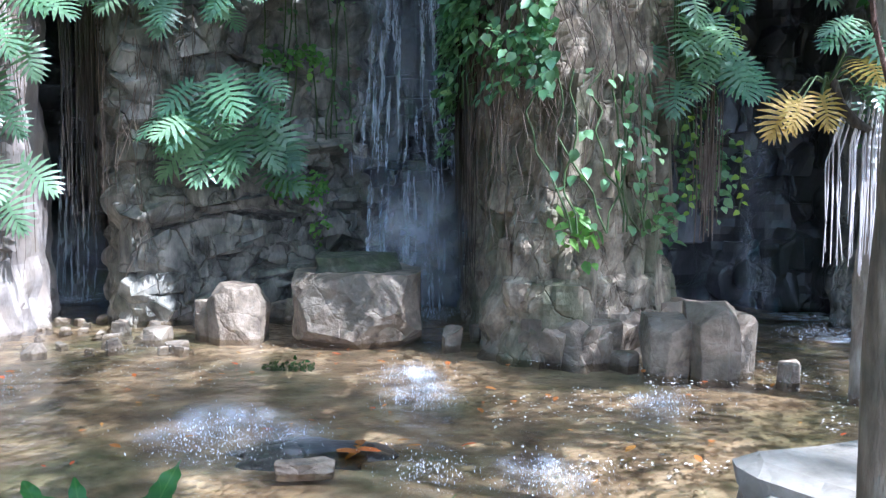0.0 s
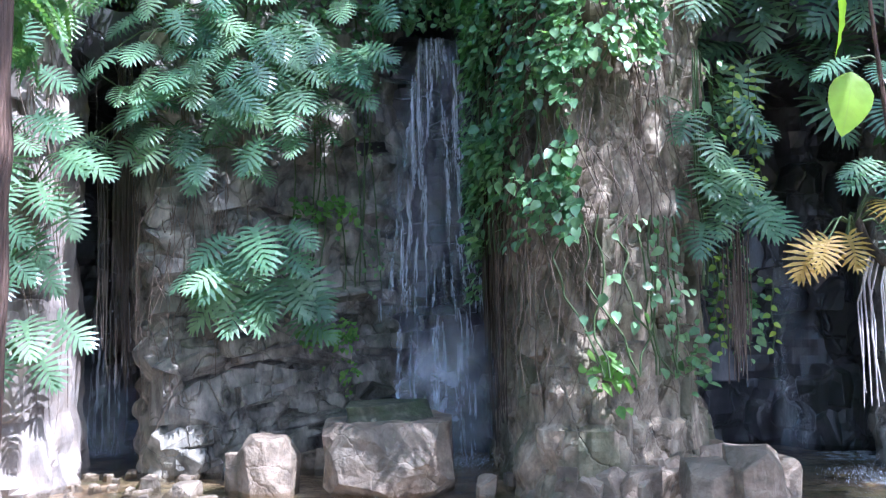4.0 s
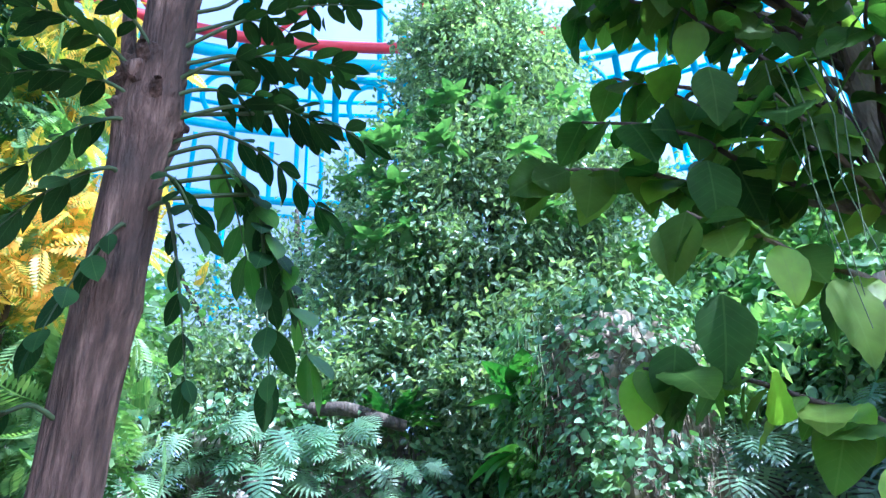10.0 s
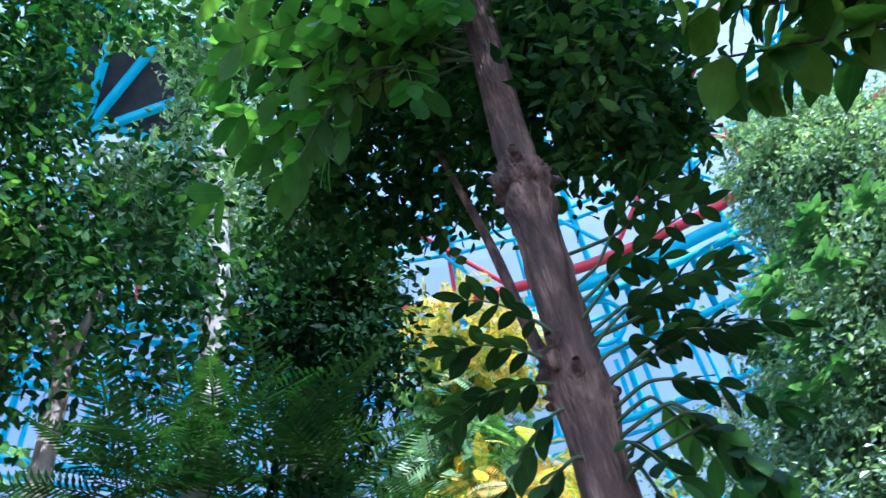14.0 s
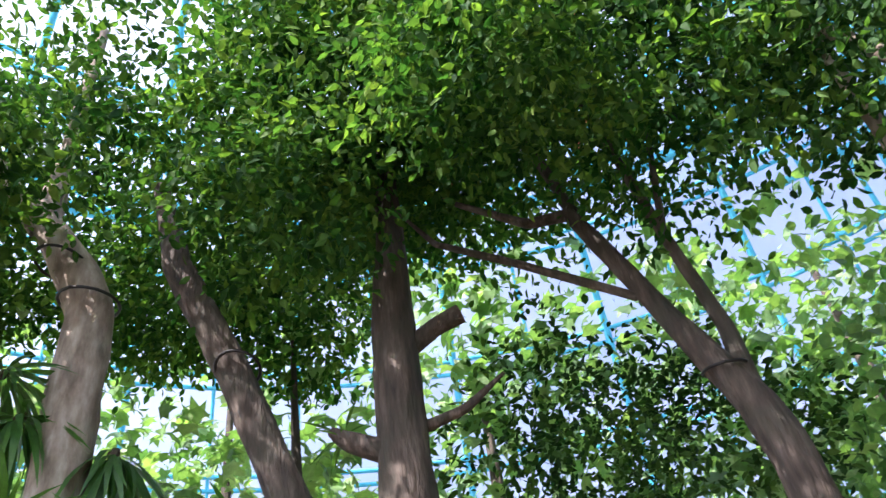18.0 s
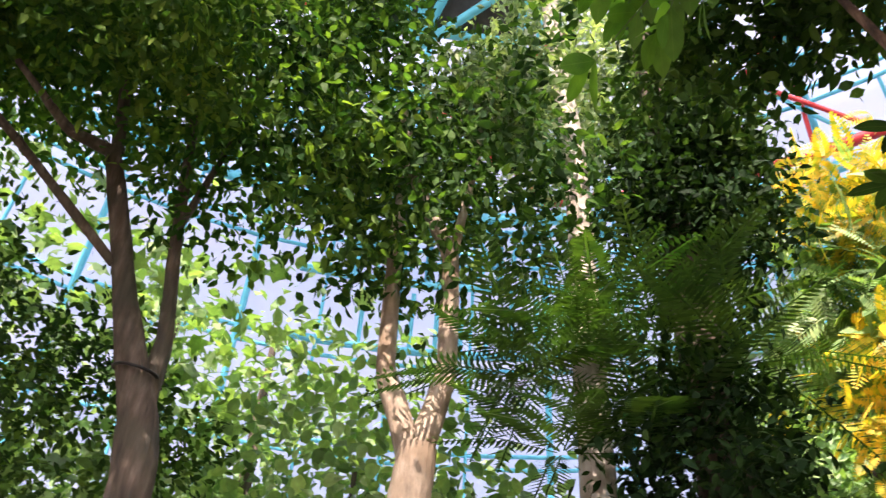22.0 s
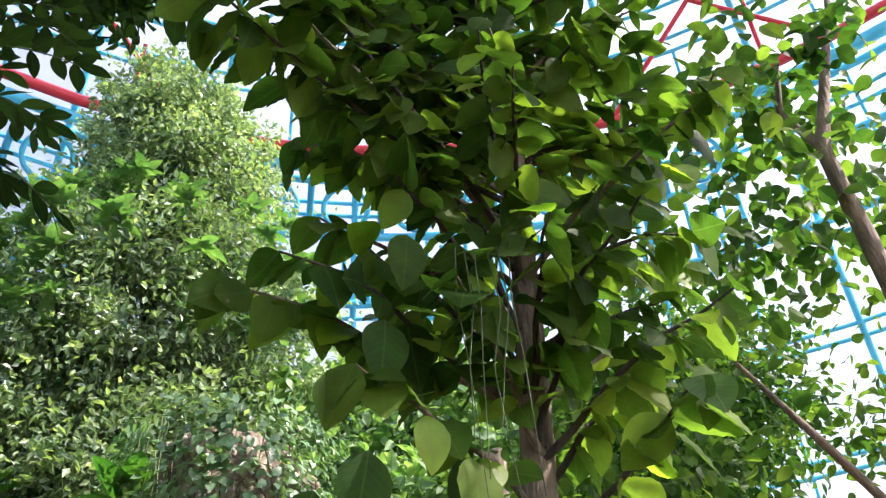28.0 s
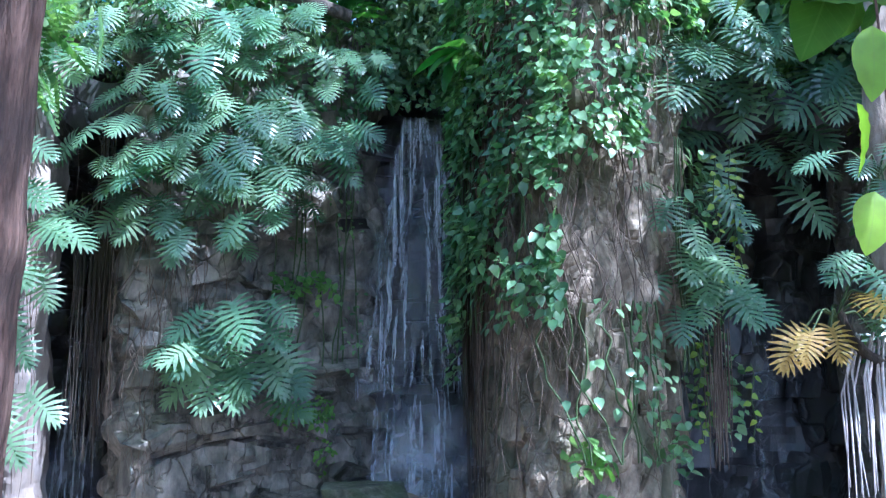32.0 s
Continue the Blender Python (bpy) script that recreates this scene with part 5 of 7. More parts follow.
# trees behind the visitor: foot, trunk, radii, bark, limbs, label
BACK = [
    ((-5.72, -5.21, 0.5), [(0, 0, 0), (0.02, 0, 5.4), (0.02, 0.02, 7.9), (0.1, -0.1, 8.3), (0.38, -0.42, 9.0), (0.36, -0.4, 10), (0.33, -0.34, 12.5)], [0.32, 0.29, 0.27, 0.26, 0.19, 0.1, 0.08], BARK_TAN,
     [([(0.4, -0.45, 8.9), (0.75, -0.75, 9.5), (1.0, -0.98, 10), (1.2, -1.15, 10.8)], [0.12, 0.1, 0.09, 0.07])], "thick pale trunk with a bend and clinging ferns"),
    ((-7.73, -1.52, 0.5), [(0, 0, 0), (0.86, -1.88, 5.3), (1.19, -2.6, 7.4), (1.5, -3.15, 8.8), (1.6, -3.4, 10)], [0.26, 0.22, 0.2, 0.19, 0.1], BARK_GREY, [], "leaning brown trunk with a cable tied round"),
    ((-7.06, -2.7, 0.5), [(0, 0, 0), (0, 0, 5.2), (0, 0.03, 7.9), (0.02, 0.1, 8.8), (-0.05, 0.12, 10.6)], [0.34, 0.31, 0.26, 0.2, 0.12], BARK_GREY,
     [([(-0.05, 0.1, 7.5), (-0.12, 0.4, 7.75), (-0.15, 0.7, 7.85)], [0.1, 0.09, 0.1]), ([(-0.05, 0.1, 6.6), (-0.15, 0.6, 6.75), (-0.2, 1.0, 7.05)], [0.06, 0.045, 0.02]), ([(0.05, -0.1, 6.4), (0.15, -0.45, 6.55), (0.18, -0.6, 6.7)], [0.12, 0.1, 0.05])], "thick grey trunk with sawn-off stubs"),
    ((-4.55, -6.26, 0.5), [(0, 0, 0), (0.02, 0, 5.1), (0.24, -0.18, 7.3), (0.43, -0.32, 9.0), (0.7, -0.5, 9.8)], [0.11, 0.1, 0.085, 0.06, 0.04], BARK_GREY,
     [([(0.4, -0.3, 8.15), (0.7, -0.5, 8.1), (1.1, -0.75, 8.2)], [0.05, 0.045, 0.04]), ([(0.43, -0.33, 8.9), (0.9, -0.6, 9.8), (1.2, -0.8, 10.4)], [0.04, 0.03, 0.02])], "slender brown trunk with a side limb"),
    ((-7.34, 0.55, 0.5), [(0, 0, 0), (0, -0.1, 5.6), (-0.02, -0.22, 6.1), (-0.06, -0.67, 7.3), (-0.07, -1.1, 8.5), (-0.05, -1.26, 8.9)], [0.24, 0.21, 0.2, 0.13, 0.11, 0.1], BARK_GREY,
     [([(-0.02, -0.2, 6.05), (-0.02, -0.2, 6.9), (-0.04, -0.4, 8.15), (-0.07, -0.8, 11.2)], [0.1, 0.08, 0.06, 0.04]), ([(-0.05, -1.2, 8.85), (-0.06, -1.45, 10.1), (-0.02, -1.9, 10.7)], [0.07, 0.055, 0.04]), ([(-0.05, -1.2, 8.85), (-0.04, -1.7, 8.9), (0.1, -2.4, 9.4)], [0.07, 0.055, 0.03]), ([(-0.06, -0.85, 7.55), (0, -2.0, 8.45), (0.1, -2.7, 8.9), (0.15, -3.0, 9.4)], [0.05, 0.045, 0.035, 0.02]), ([(-0.04, -0.4, 8.2), (0, -0.1, 10), (0, -0.1, 11.6)], [0.04, 0.03, 0.02])], "leaning forked brown trunk"),
    ((-6.7, 2.55, 0.5), [(0, 0, 0), (0.01, 0.02, 5.7), (0.02, 0.05, 6.2)], [0.26, 0.22, 0.21], BARK_TAN,
     [([(0, 0.03, 6.1), (-0.12, -0.27, 7.0), (-0.14, -0.3, 8.6), (-0.1, -0.3, 10)], [0.13, 0.1, 0.08, 0.06]), ([(0.03, 0.06, 6.1), (0.13, 0.25, 7.0), (0.12, 0.23, 8.5), (-0.08, -0.18, 9.6), (-0.2, -0.4, 11)], [0.14, 0.11, 0.09, 0.08, 0.05]), ([(0.12, 0.23, 8.4), (0.23, 0.44, 10.1), (0.25, 0.5, 11)], [0.06, 0.05, 0.03])], "forked pale trunk hung with dry roots"),
]
for k, (loc, pts, rad, bark, limbs, label) in enumerate(BACK):
    tree(loc, label, pts, [0.84 * q for q in rad], bark, [((0.4 if k else -1.2, (-0.2 if k else -1.3) if k < 5 else -0.6, 10.9 if k < 4 else 10.6), (2.3, 2.3 if k < 5 else 2.0, 1.6), (110, 170, 180, 90, 80, 150)[k], 50, 0.14, 0.3, 50 + k)] + [((0.6, 0.2, 8.8), (1.6, 1.9, 1.1), 60, 30, 0.14, 0.3, 70 + k)] * (k > 2) + [((1.4, 0.2, 13.4), (2.4, 2.4, 1.4), 150, 36, 0.16, 0.32, 95 + k)] * (k in (2, 4)) + [((2.2, -1.4, 8.9), (1.2, 1.2, 0.9), 120, 36, 0.12, 0.24, 96)] * (k == 4) + [((1.0, -0.8, 8.9), (1.1, 1.2, 1.1), 90, 36, 0.13, 0.24, 98)] * (k == 2) + [((0.65, 0.26, 8.4), (1.2, 1.0, 1.2), 80, 36, 0.13, 0.24, 99)] * (k == 3), BACK_LEAF if k < 5 else DARK_LEAF, limbs=limbs)
tree((-5.4, -9.2, 0.5), "dark-leaved tree behind the pale trunks", [(0, 0, 0), (0.1, 0.1, 7), (0, 0, 10)], [0.1, 0.08, 0.03], BARK_GREY,
     [((-0.3, 0.3, 10.1), (1.3, 1.3, 1.2), 110, 30, 0.14, 0.25, 800), ((-1.2, 1.1, 9.7), (1.0, 1.0, 1.0), 80, 30, 0.14, 0.25, 801), ((0.8, -0.4, 10.1), (1.3, 1.3, 1.2), 110, 30, 0.14, 0.25, 804)], BACK_LEAF)
tree((-9.25, -4.8, 0.5), "dark-leaved tree behind the pale trunks", [(0, 0, 0), (0.1, 0.1, 7), (0, 0, 10)], [0.1, 0.08, 0.03], BARK_GREY,
     [((0, 0, 10.5), (1.4, 1.4, 1.3), 120, 30, 0.14, 0.25, 802), ((0.95, -1.6, 10.7), (1.3, 1.3, 1.2), 110, 30, 0.14, 0.25, 803)], BACK_LEAF)
# crowns farther off behind them
STAR = np.array([(0, 0, 0), (-0.2, 0.2, 0.03), (-0.46, 0.18, -0.1), (-0.3, 0.44, 0.04), (-0.42, 0.74, -0.12), (-0.17, 0.64, 0.04), (0.05, 1.0, -0.16), (0.17, 0.58, 0.04), (0.38, 0.82, -0.08), (0.29, 0.46, 0.04), (0.5, 0.3, -0.12), (0.17, 0.19, 0.03)])
STAR = (STAR, np.array([(0, 3, 5), (0, 5, 7), (0, 7, 9), (0, 1, 3), (0, 9, 11), (1, 2, 3), (3, 4, 5), (5, 6, 7), (7, 8, 9), (9, 10, 11)]))
for k, (loc, c, r) in enumerate([((-11.5, -7, 0.5), (0, 0, 8.5), (2.6, 2.6, 3.4)), ((-12.5, -3, 0.5), (0, 0, 9.5), (2.6, 2.6, 3.6)), ((-12.5, 1, 0.5), (0, 0, 9), (2.6, 2.6, 3.4)), ((-8.5, -10, 0.5), (0, 0, 9.5), (2.6, 2.6, 3.0))]):
    tree(loc, "tall tree with backlit lobed leaves", [(0, 0, 0), (0.2, 0.1, 5), (0, 0, 11)], [0.22, 0.17, 0.05], BARK_GREY, [(c, r, 75, 11, 0.34, 0.45, 80 + k)], MAPLE_LEAF, STAR)
tree((-9.2, -0.6, 0.5), "dark-leaved small tree with a bent limb", [(0, 0, 0), (0, -0.3, 4.2), (-0.2, -0.9, 5.6), (-0.3, -1.5, 6.6)], [0.18, 0.15, 0.12, 0.05], BARK_DARK, [((0.2, -0.7, 7.3), (1.2, 1.7, 1.3), 62, 34, 0.11, 0.24, 90), ((0.2, 0.6, 6.6), (1.2, 1.4, 1.2), 54, 34, 0.11, 0.24, 91)], DARK_LEAF)


def epiphyte(loc, count, size, seed, label, droop=-0.6, template=NARROW):
    """A tuft of long narrow leaves clinging to a trunk."""
    g = np.random.default_rng(seed)
    root = thing("epiphyte", loc, label, "plant", "plants on the trunks")
    a = g.uniform(0, 2 * np.pi, count)
    axis = np.stack([np.cos(a), np.sin(a), g.uniform(droop - 0.5, droop + 0.9, count)], 1)
    m = frames_of(axis * 0.06, axis, np.array([0, 0, 1.0]) + g.normal(size=(count, 3)) * 0.2, size * g.uniform(0.6, 1.2, count))
    me = mesh_np("leaf", *template, STRAP_GREEN, True)
    for q in m:
        mpart("leaf", me, root, "", to_matrix(q))
    bm = bmesh.new()
    bmesh.ops.create_icosphere(bm, subdivisions=2, radius=0.05)
    for v in bm.verts:
        v.co *= 1 + 0.7 * noise.noise(v.co * 22)
    part("root_ball", bm, BARK_DARK, root, smooth=True)
    return root


for k, (x, y, z, c, s, d) in enumerate([(-5.26, -5.6, 7.6, 64, 0.65, -0.5), (-5.41, -5.45, 7.2, 56, 0.7, -0.8), (-5.98, -4.92, 7.0, 64, 0.8, -1.2), (-5.41, -5.45, 6.1, 64, 0.65, 0.2), (-4.95, -5.74, 6.0, 30, 0.6, 0.3), (-5.98, -4.87, 6.0, 34, 0.6, 0.2), (-6.4, -3.98, 6.3, 24, 0.4, 0.0), (-6.88, -3.19, 7.1, 18, 0.3, 0.1)]):
    epiphyte((x, y, z), c, s, 700 + k, "narrow-leaved fern tuft clinging to a trunk", d)
CABLE = surface("black_rubber", [(0.01, 0.01, 0.01), (0.02, 0.02, 0.02)], 5, 0.5, 0)
for k, (x, y, z, r) in enumerate([(-6.47, -4.05, 7.9, 0.215), (-5.48, -5.46, 9.0, 0.26), (-5.67, -5.21, 8.55, 0.29), (-7.36, 0.2, 7.0, 0.2)]):
    a = np.linspace(0, 2 * np.pi, 15)
    ob = mpart("cable", mesh_np("cable", *tube([(r * math.cos(q), r * math.sin(q), 0.06 * math.cos(q + k)) for q in a], [0.016] * 15, 6), CABLE, True))
    ob.matrix_basis = pose(x, y, z)
    tagged(ob, "black cable looped round a trunk", "cable", "cables on the trunks")

# unseen tree added behind the visitor so its crowns shade bank and trunk
tree((3.9, -0.6, 0.55), "broad-crowned tree shading the near bank", [(0, 0, 0), (-0.1, 0.3, 4), (-0.5, 0.9, 8), (-0.7, 1.2, 9.5)], [0.24, 0.2, 0.12, 0.05], BARK_GREY,
     [((-0.5, 1.2, 8.8), (2.4, 2.0, 1.1), 110, 26, 0.17, 0.24, 24), ((-3.2, 1.6, 9.4), (1.7, 1.5, 0.9), 110, 30, 0.15, 0.26, 25), ((-2.2, 0.4, 8.8), (1.2, 1.0, 0.7), 130, 36, 0.15, 0.24, 28)], BACK_LEAF, limbs=[([(-0.3, 0.6, 6), (-1.6, 1.2, 7.8), (-3.0, 1.6, 9.2)], [0.1, 0.07, 0.03])])

# ---- plants on the rock ----
def leaf_objects(name, me, mats, parent, label=""):
    return [mpart(name, me, parent, label, to_matrix(m)) for m in mats]


SPLIT_MESH = mesh_np("leaf", *SPLIT, PHIL)
SPLIT_OLD = mesh_np("leaf", *SPLIT, PHIL_OLD)
STRAP_MESH = mesh_np("leaf", *STRAP, STRAP_GREEN, True)
PADDLE_MESH = mesh_np("leaf", *PADDLE, PADDLE_GREEN, True)
HEART_MESH = mesh_np("leaf", *HEART_LEAF, leafy("vine_leaf", [(0.065, 0.145, 0.062), (0.125, 0.245, 0.11), (0.24, 0.37, 0.19)], 0.3, 0.36, True, spec=0.7), True)
LIME_MESH = mesh_np("leaf", *HEART_LEAF, leafy("young_vine_leaf", [(0.2, 0.3, 0.04), (0.34, 0.42, 0.06)], 0.45, 0.45, True), True)


def philodendron(loc, count, size, seed, reach=0.6, face=(0, -1), fan=1.0, label="blue-green split-leaf philodendron clinging to rock", old=0, up=0.15):
    """Leaves on long stalks that fan out of a crown on a rock face and hang."""
    g = np.random.default_rng(seed)
    root = thing("philodendron", loc, label, "plant", "philodendrons on the rock")
    fx, fy = face
    ang = np.linspace(-1, 1, count) * 1.5 * fan + g.normal(size=count) * 0.3
    elev = g.uniform(-0.7, 0.8, count)
    out = np.stack([np.sin(ang) * -fy + np.cos(ang) * fx * 0.7, np.cos(ang) * fy * 0.7 + np.sin(ang) * fx, elev], 1)
    ends = out * reach * g.uniform(0.55, 1.15, count)[:, None]
    axis = out * np.array([0.8, 0.5, 0.2]) + np.array([fx * 0.25, fy * 0.25, -0.62]) + g.normal(size=(count, 3)) * 0.18
    upv = np.array([fx, fy, 0.75]) + g.normal(size=(count, 3)) * 0.25 + np.array([0, 0, up])
    mats = frames_of(ends, axis, upv, size * g.uniform(0.75, 1.15, count))
    stalks = [tube([(0, 0, -0.05), tuple(e * 0.5 + np.array([0, 0, 0.12])), tuple(e)], [0.014, 0.011, 0.008], 4) for e in ends]
    stalks.append(tube([(0, 0.15, -0.25), (0, 0, 0.05)], [0.05, 0.04], 6))
    for s in stalks:
        mpart("stalk", mesh_np("stalk", *s, STEM, True), root)
    leaf_objects("leaf", SPLIT_MESH, mats[old:], root)
    if old:
        leaf_objects("leaf", SPLIT_OLD, mats[:old], root, "yellowed split leaf")
    return root


WALL_PLANTS = [(-3.7, 12.75, 7.5, 18, 0.51), (-2.7, 12.95, 7.35, 18, 0.51), (-4.25, 12.65, 6.45, 15, 0.54), (-3.15, 12.85, 6.3, 19, 0.54), (-2.1, 13.15, 5.85, 16, 0.59),
               (-3.9, 12.65, 5.4, 15, 0.54), (-2.65, 13.05, 5.3, 14, 0.57), (-4.75, 12.9, 5.2, 11, 0.49), (-3.85, 12.75, 4.75, 9, 0.51), (-1.75, 13.4, 7.2, 11, 0.45), (-4.7, 12.95, 7.4, 12, 0.45)]
for k, (x, y, z, c, s) in enumerate(WALL_PLANTS):
    philodendron((x, y, z), c, s * 0.88, 100 + k, 0.8)
philodendron((-3.12, 12.85, 3.05), 13, 0.6, 130, 0.8, label="philodendron with broad split leaves halfway up the wall")
philodendron((-2.95, 12.85, 2.45), 7, 0.56, 131, 0.7, label="philodendron with broad split leaves halfway up the wall")
PILLAR_PLANTS = [(-5.98, 11.45, 7.4, 11, 0.5), (-5.63, 11.8, 6.6, 9, 0.5), (-6.03, 11.3, 4.6, 11, 0.5), (-5.73, 11.55, 4.1, 10, 0.55), (-5.98, 11.25, 5.5, 7, 0.45), (-5.93, 11.4, 3.2, 7, 0.42), (-5.88, 11.35, 2.0, 8, 0.5), (-6.38, 11.3, 6.4, 9, 0.5), (-6.28, 11.2, 3.4, 8, 0.5)]
for k, (x, y, z, c, s) in enumerate(PILLAR_PLANTS):
    philodendron((x, y, z), c, s, 150 + k, 0.6, label="sunlit philodendron on the pale rock pillar", old=1 if k in (3, 6) else 0)
philodendron((3.0, 11.25, 3.7), 14, 0.5, 170, 0.75, label="blue-grey philodendron beside the dark recess")
philodendron((2.85, 11.15, 4.5), 7, 0.42, 171, 0.5)
philodendron((3.3, 11.6, 6.75), 20, 0.55, 172, 0.9, fan=1.6, label="spiky rosette of split leaves on the column shoulder", up=0.6)
philodendron((4.2, 12.6, 5.5), 10, 0.6, 173, 0.8)
philodendron((3.9, 12.4, 6.6), 10, 0.6, 174, 0.8)
philodendron((5.0, 12.2, 6.9), 12, 0.6, 175, 0.9)
philodendron((5.9, 11.6, 6.6), 12, 0.6, 176, 0.9)

COLUMN_LINE = np.array([(0.5, 13.4), (0.42, 12.4), (0.58, 11.3), (1.0, 10.4), (1.6, 10.15), (2.35, 10.7), (2.95, 11.5), (3.15, 12.5)])
PILLAR_LINE = np.array([(-7.9, 12.0), (-7.2, 11.7), (-6.6, 11.45), (-6.1, 11.65), (-5.85, 12.4)])
WALL_LINE = np.array([(-4.95, 13.5), (-4.5, 12.95), (-3.6, 13.15), (-2.8, 13.7), (-2.0, 14.1), (-1.4, 14.4)])


def on_line(line, q, out):
    """Point and outward normal at the share q of a plan line."""
    seg = np.linalg.norm(np.diff(line, axis=0), axis=1)
    s = np.concatenate([[0], np.cumsum(seg)]) / seg.sum()
    x, y = np.interp(q, s, line[:, 0]), np.interp(q, s, line[:, 1])
    e = 0.02
    tx_, ty_ = np.interp(q + e, s, line[:, 0]) - np.interp(q - e, s, line[:, 0]), np.interp(q + e, s, line[:, 1]) - np.interp(q - e, s, line[:, 1])
    h = np.hypot(tx_, ty_) + 1e-9
    nx, ny = ty_ / h, -tx_ / h
    return x + nx * out, y + ny * out, nx, ny


def creeper(name, line, q0, q1, z0, z1, count, size, seed, label, out=0.3, material=None, clump=0.55, leaf_me=None, thresh=0.0, max_objects=170):
    """Leaves that veil a rock face, as a climbing plant with its stems."""
    g = np.random.default_rng(seed)
    q, z = g.uniform(q0, q1, count * 3), g.uniform(z0, z1, count * 3)
    keep = np.array([noise.noise((a * 9 + seed, b * 1.1, seed)) * clump + g.uniform(-0.25, 0.25) > thresh for a, b in zip(q, z)])
    q, z = q[keep][:count], z[keep][:count]
    n_ = len(q)
    x, y, nx, ny = on_line(line, q, out + g.uniform(-0.05, 0.2, n_))
    pos = np.stack([x, y, z], 1)
    o = np.array([x.mean(), y.mean(), z0])
    axis = np.stack([nx * 0.6, ny * 0.6, -np.ones(n_) * 0.55], 1) + g.normal(size=(n_, 3)) * 0.45
    up = np.stack([nx, ny, np.ones(n_) * 0.8], 1) + g.normal(size=(n_, 3)) * 0.35
    mats = frames_of(pos - o, axis, up, size * g.uniform(0.6, 1.25, n_))
    root = thing(name, tuple(o), label, "climbing plant", "vines on the rock")
    stems = []
    for k in range(9):
        qq = g.uniform(q0, q1)
        pts = []
        for b in np.linspace(z0, z1, 9):
            qq += g.normal() * 0.012
            a = on_line(line, qq, out - 0.05)
            pts.append((a[0] - o[0], a[1] - o[1], b - o[2]))
        stems.append(tube(pts, [0.012] * 9, 4))
    for s in stems:
        mpart("stem", mesh_np("stem", *s, STEM, True), root)
    leaf_objects("leaf", leaf_me or HEART_MESH, mats[:max_objects], root)
    if len(mats) > max_objects:
        rest = mpart("leaves", mesh_np("leaves", *scatter(HEART_LEAF, mats[max_objects:]), material or IVY, True), root)
        rest["kind"] = "stuff"
    return root


FAR_CREEPER = leafy("far_creeper_leaf", [(0.03, 0.08, 0.03), (0.07, 0.15, 0.05), (0.15, 0.25, 0.08)], 0.4, 0.45, spec=0.3)
creeper("ivy", COLUMN_LINE, 0.18, 0.52, 3.0, 5.0, 1250, 0.145, 201, "dense green heart-leaf vine over the column", thresh=0.06, clump=0.8)
creeper("ivy", COLUMN_LINE, 0.2, 0.64, 4.9, 6.7, 2000, 0.14, 202, "dense green heart-leaf vine over the column", thresh=-0.05, clump=0.8)
creeper("ivy", COLUMN_LINE, 0.15, 0.85, 6.7, 8.5, 2100, 0.145, 203, "vine spilling from the top of the column", thresh=-0.1)
creeper("ivy", COLUMN_LINE, 0.52, 0.68, 1.5, 3.3, 70, 0.14, 204, "sparse trailing vine on the lower column", thresh=0.05)
creeper("ivy", COLUMN_LINE, 0.08, 0.2, 2.4, 6.5, 260, 0.13, 205, "small-leaved vine beside the waterfall", thresh=0.0)
creeper("ivy", COLUMN_LINE, 0.7, 0.98, 2.5, 5.4, 160, 0.16, 206, "vine on the shaded side of the column", thresh=0.1)
creeper("ivy", WALL_LINE, 0.45, 1.0, 6.3, 8.3, 520, 0.15, 207, "leafy vine tumbling over the wall top", thresh=-0.1)
creeper("ivy", WALL_LINE, 0.0, 0.5, 7.3, 8.5, 420, 0.16, 208, "leafy vine tumbling over the wall top", thresh=-0.1)
creeper("ivy", WALL_LINE, 0.62, 0.98, 2.5, 6.3, 150, 0.09, 209, "sprigs of small-leaved creeper on wet rock", thresh=0.12)
creeper("ivy", PILLAR_LINE, 0.1, 0.95, 6.4, 7.8, 300, 0.16, 210, "vine over the top of the pale pillar", thresh=-0.05)
creeper("ivy", np.array([(-1.6, 14.3), (-0.9, 14.6), (0.2, 14.5), (0.6, 13.6)]), 0.0, 1.0, 6.8, 8.2, 800, 0.15, 211, "dark vine hanging over the head of the waterfall", thresh=-0.2)
creeper("ivy", np.array([(3.3, 13.2), (4.2, 12.4), (5.6, 12.0), (6.6, 11.4)]), 0.0, 1.0, 6.2, 7.9, 520, 0.17, 212, "mixed creeper over the dark recess", thresh=-0.15)


creeper("ivy", np.array([(6.0, 12.4), (6.3, 11.7), (7.2, 11.0), (9.0, 10.4)]), 0.0, 1.0, 1.5, 7.2, 1100, 0.15, 213, "green creeper over the far rock wall", thresh=-0.05, material=FAR_CREEPER)


def mat_plant(loc, wide, high, count, size, seed, label, material=LIME):
    """A small cushion of leaves on a ledge."""
    g = np.random.default_rng(seed)
    root = thing("creeper", loc, label, "plant")
    pos = np.stack([g.uniform(-wide, wide, count), g.uniform(-0.12, 0.05, count), g.normal(size=count) * high], 1)
    pos[:, 2] -= 0.12 * np.abs(g.normal(size=count))
    axis = np.array([0, -0.6, -0.3]) + g.normal(size=(count, 3)) * 0.5
    up = np.array([0, -0.6, 0.8]) + g.normal(size=(count, 3)) * 0.4
    ob = mpart("leaves", mesh_np("leaves", *scatter(HEART_LEAF, frames_of(pos, axis, up, size * g.uniform(0.6, 1.3, count))), material, True), root)
    ob["kind"] = "stuff"
    return root


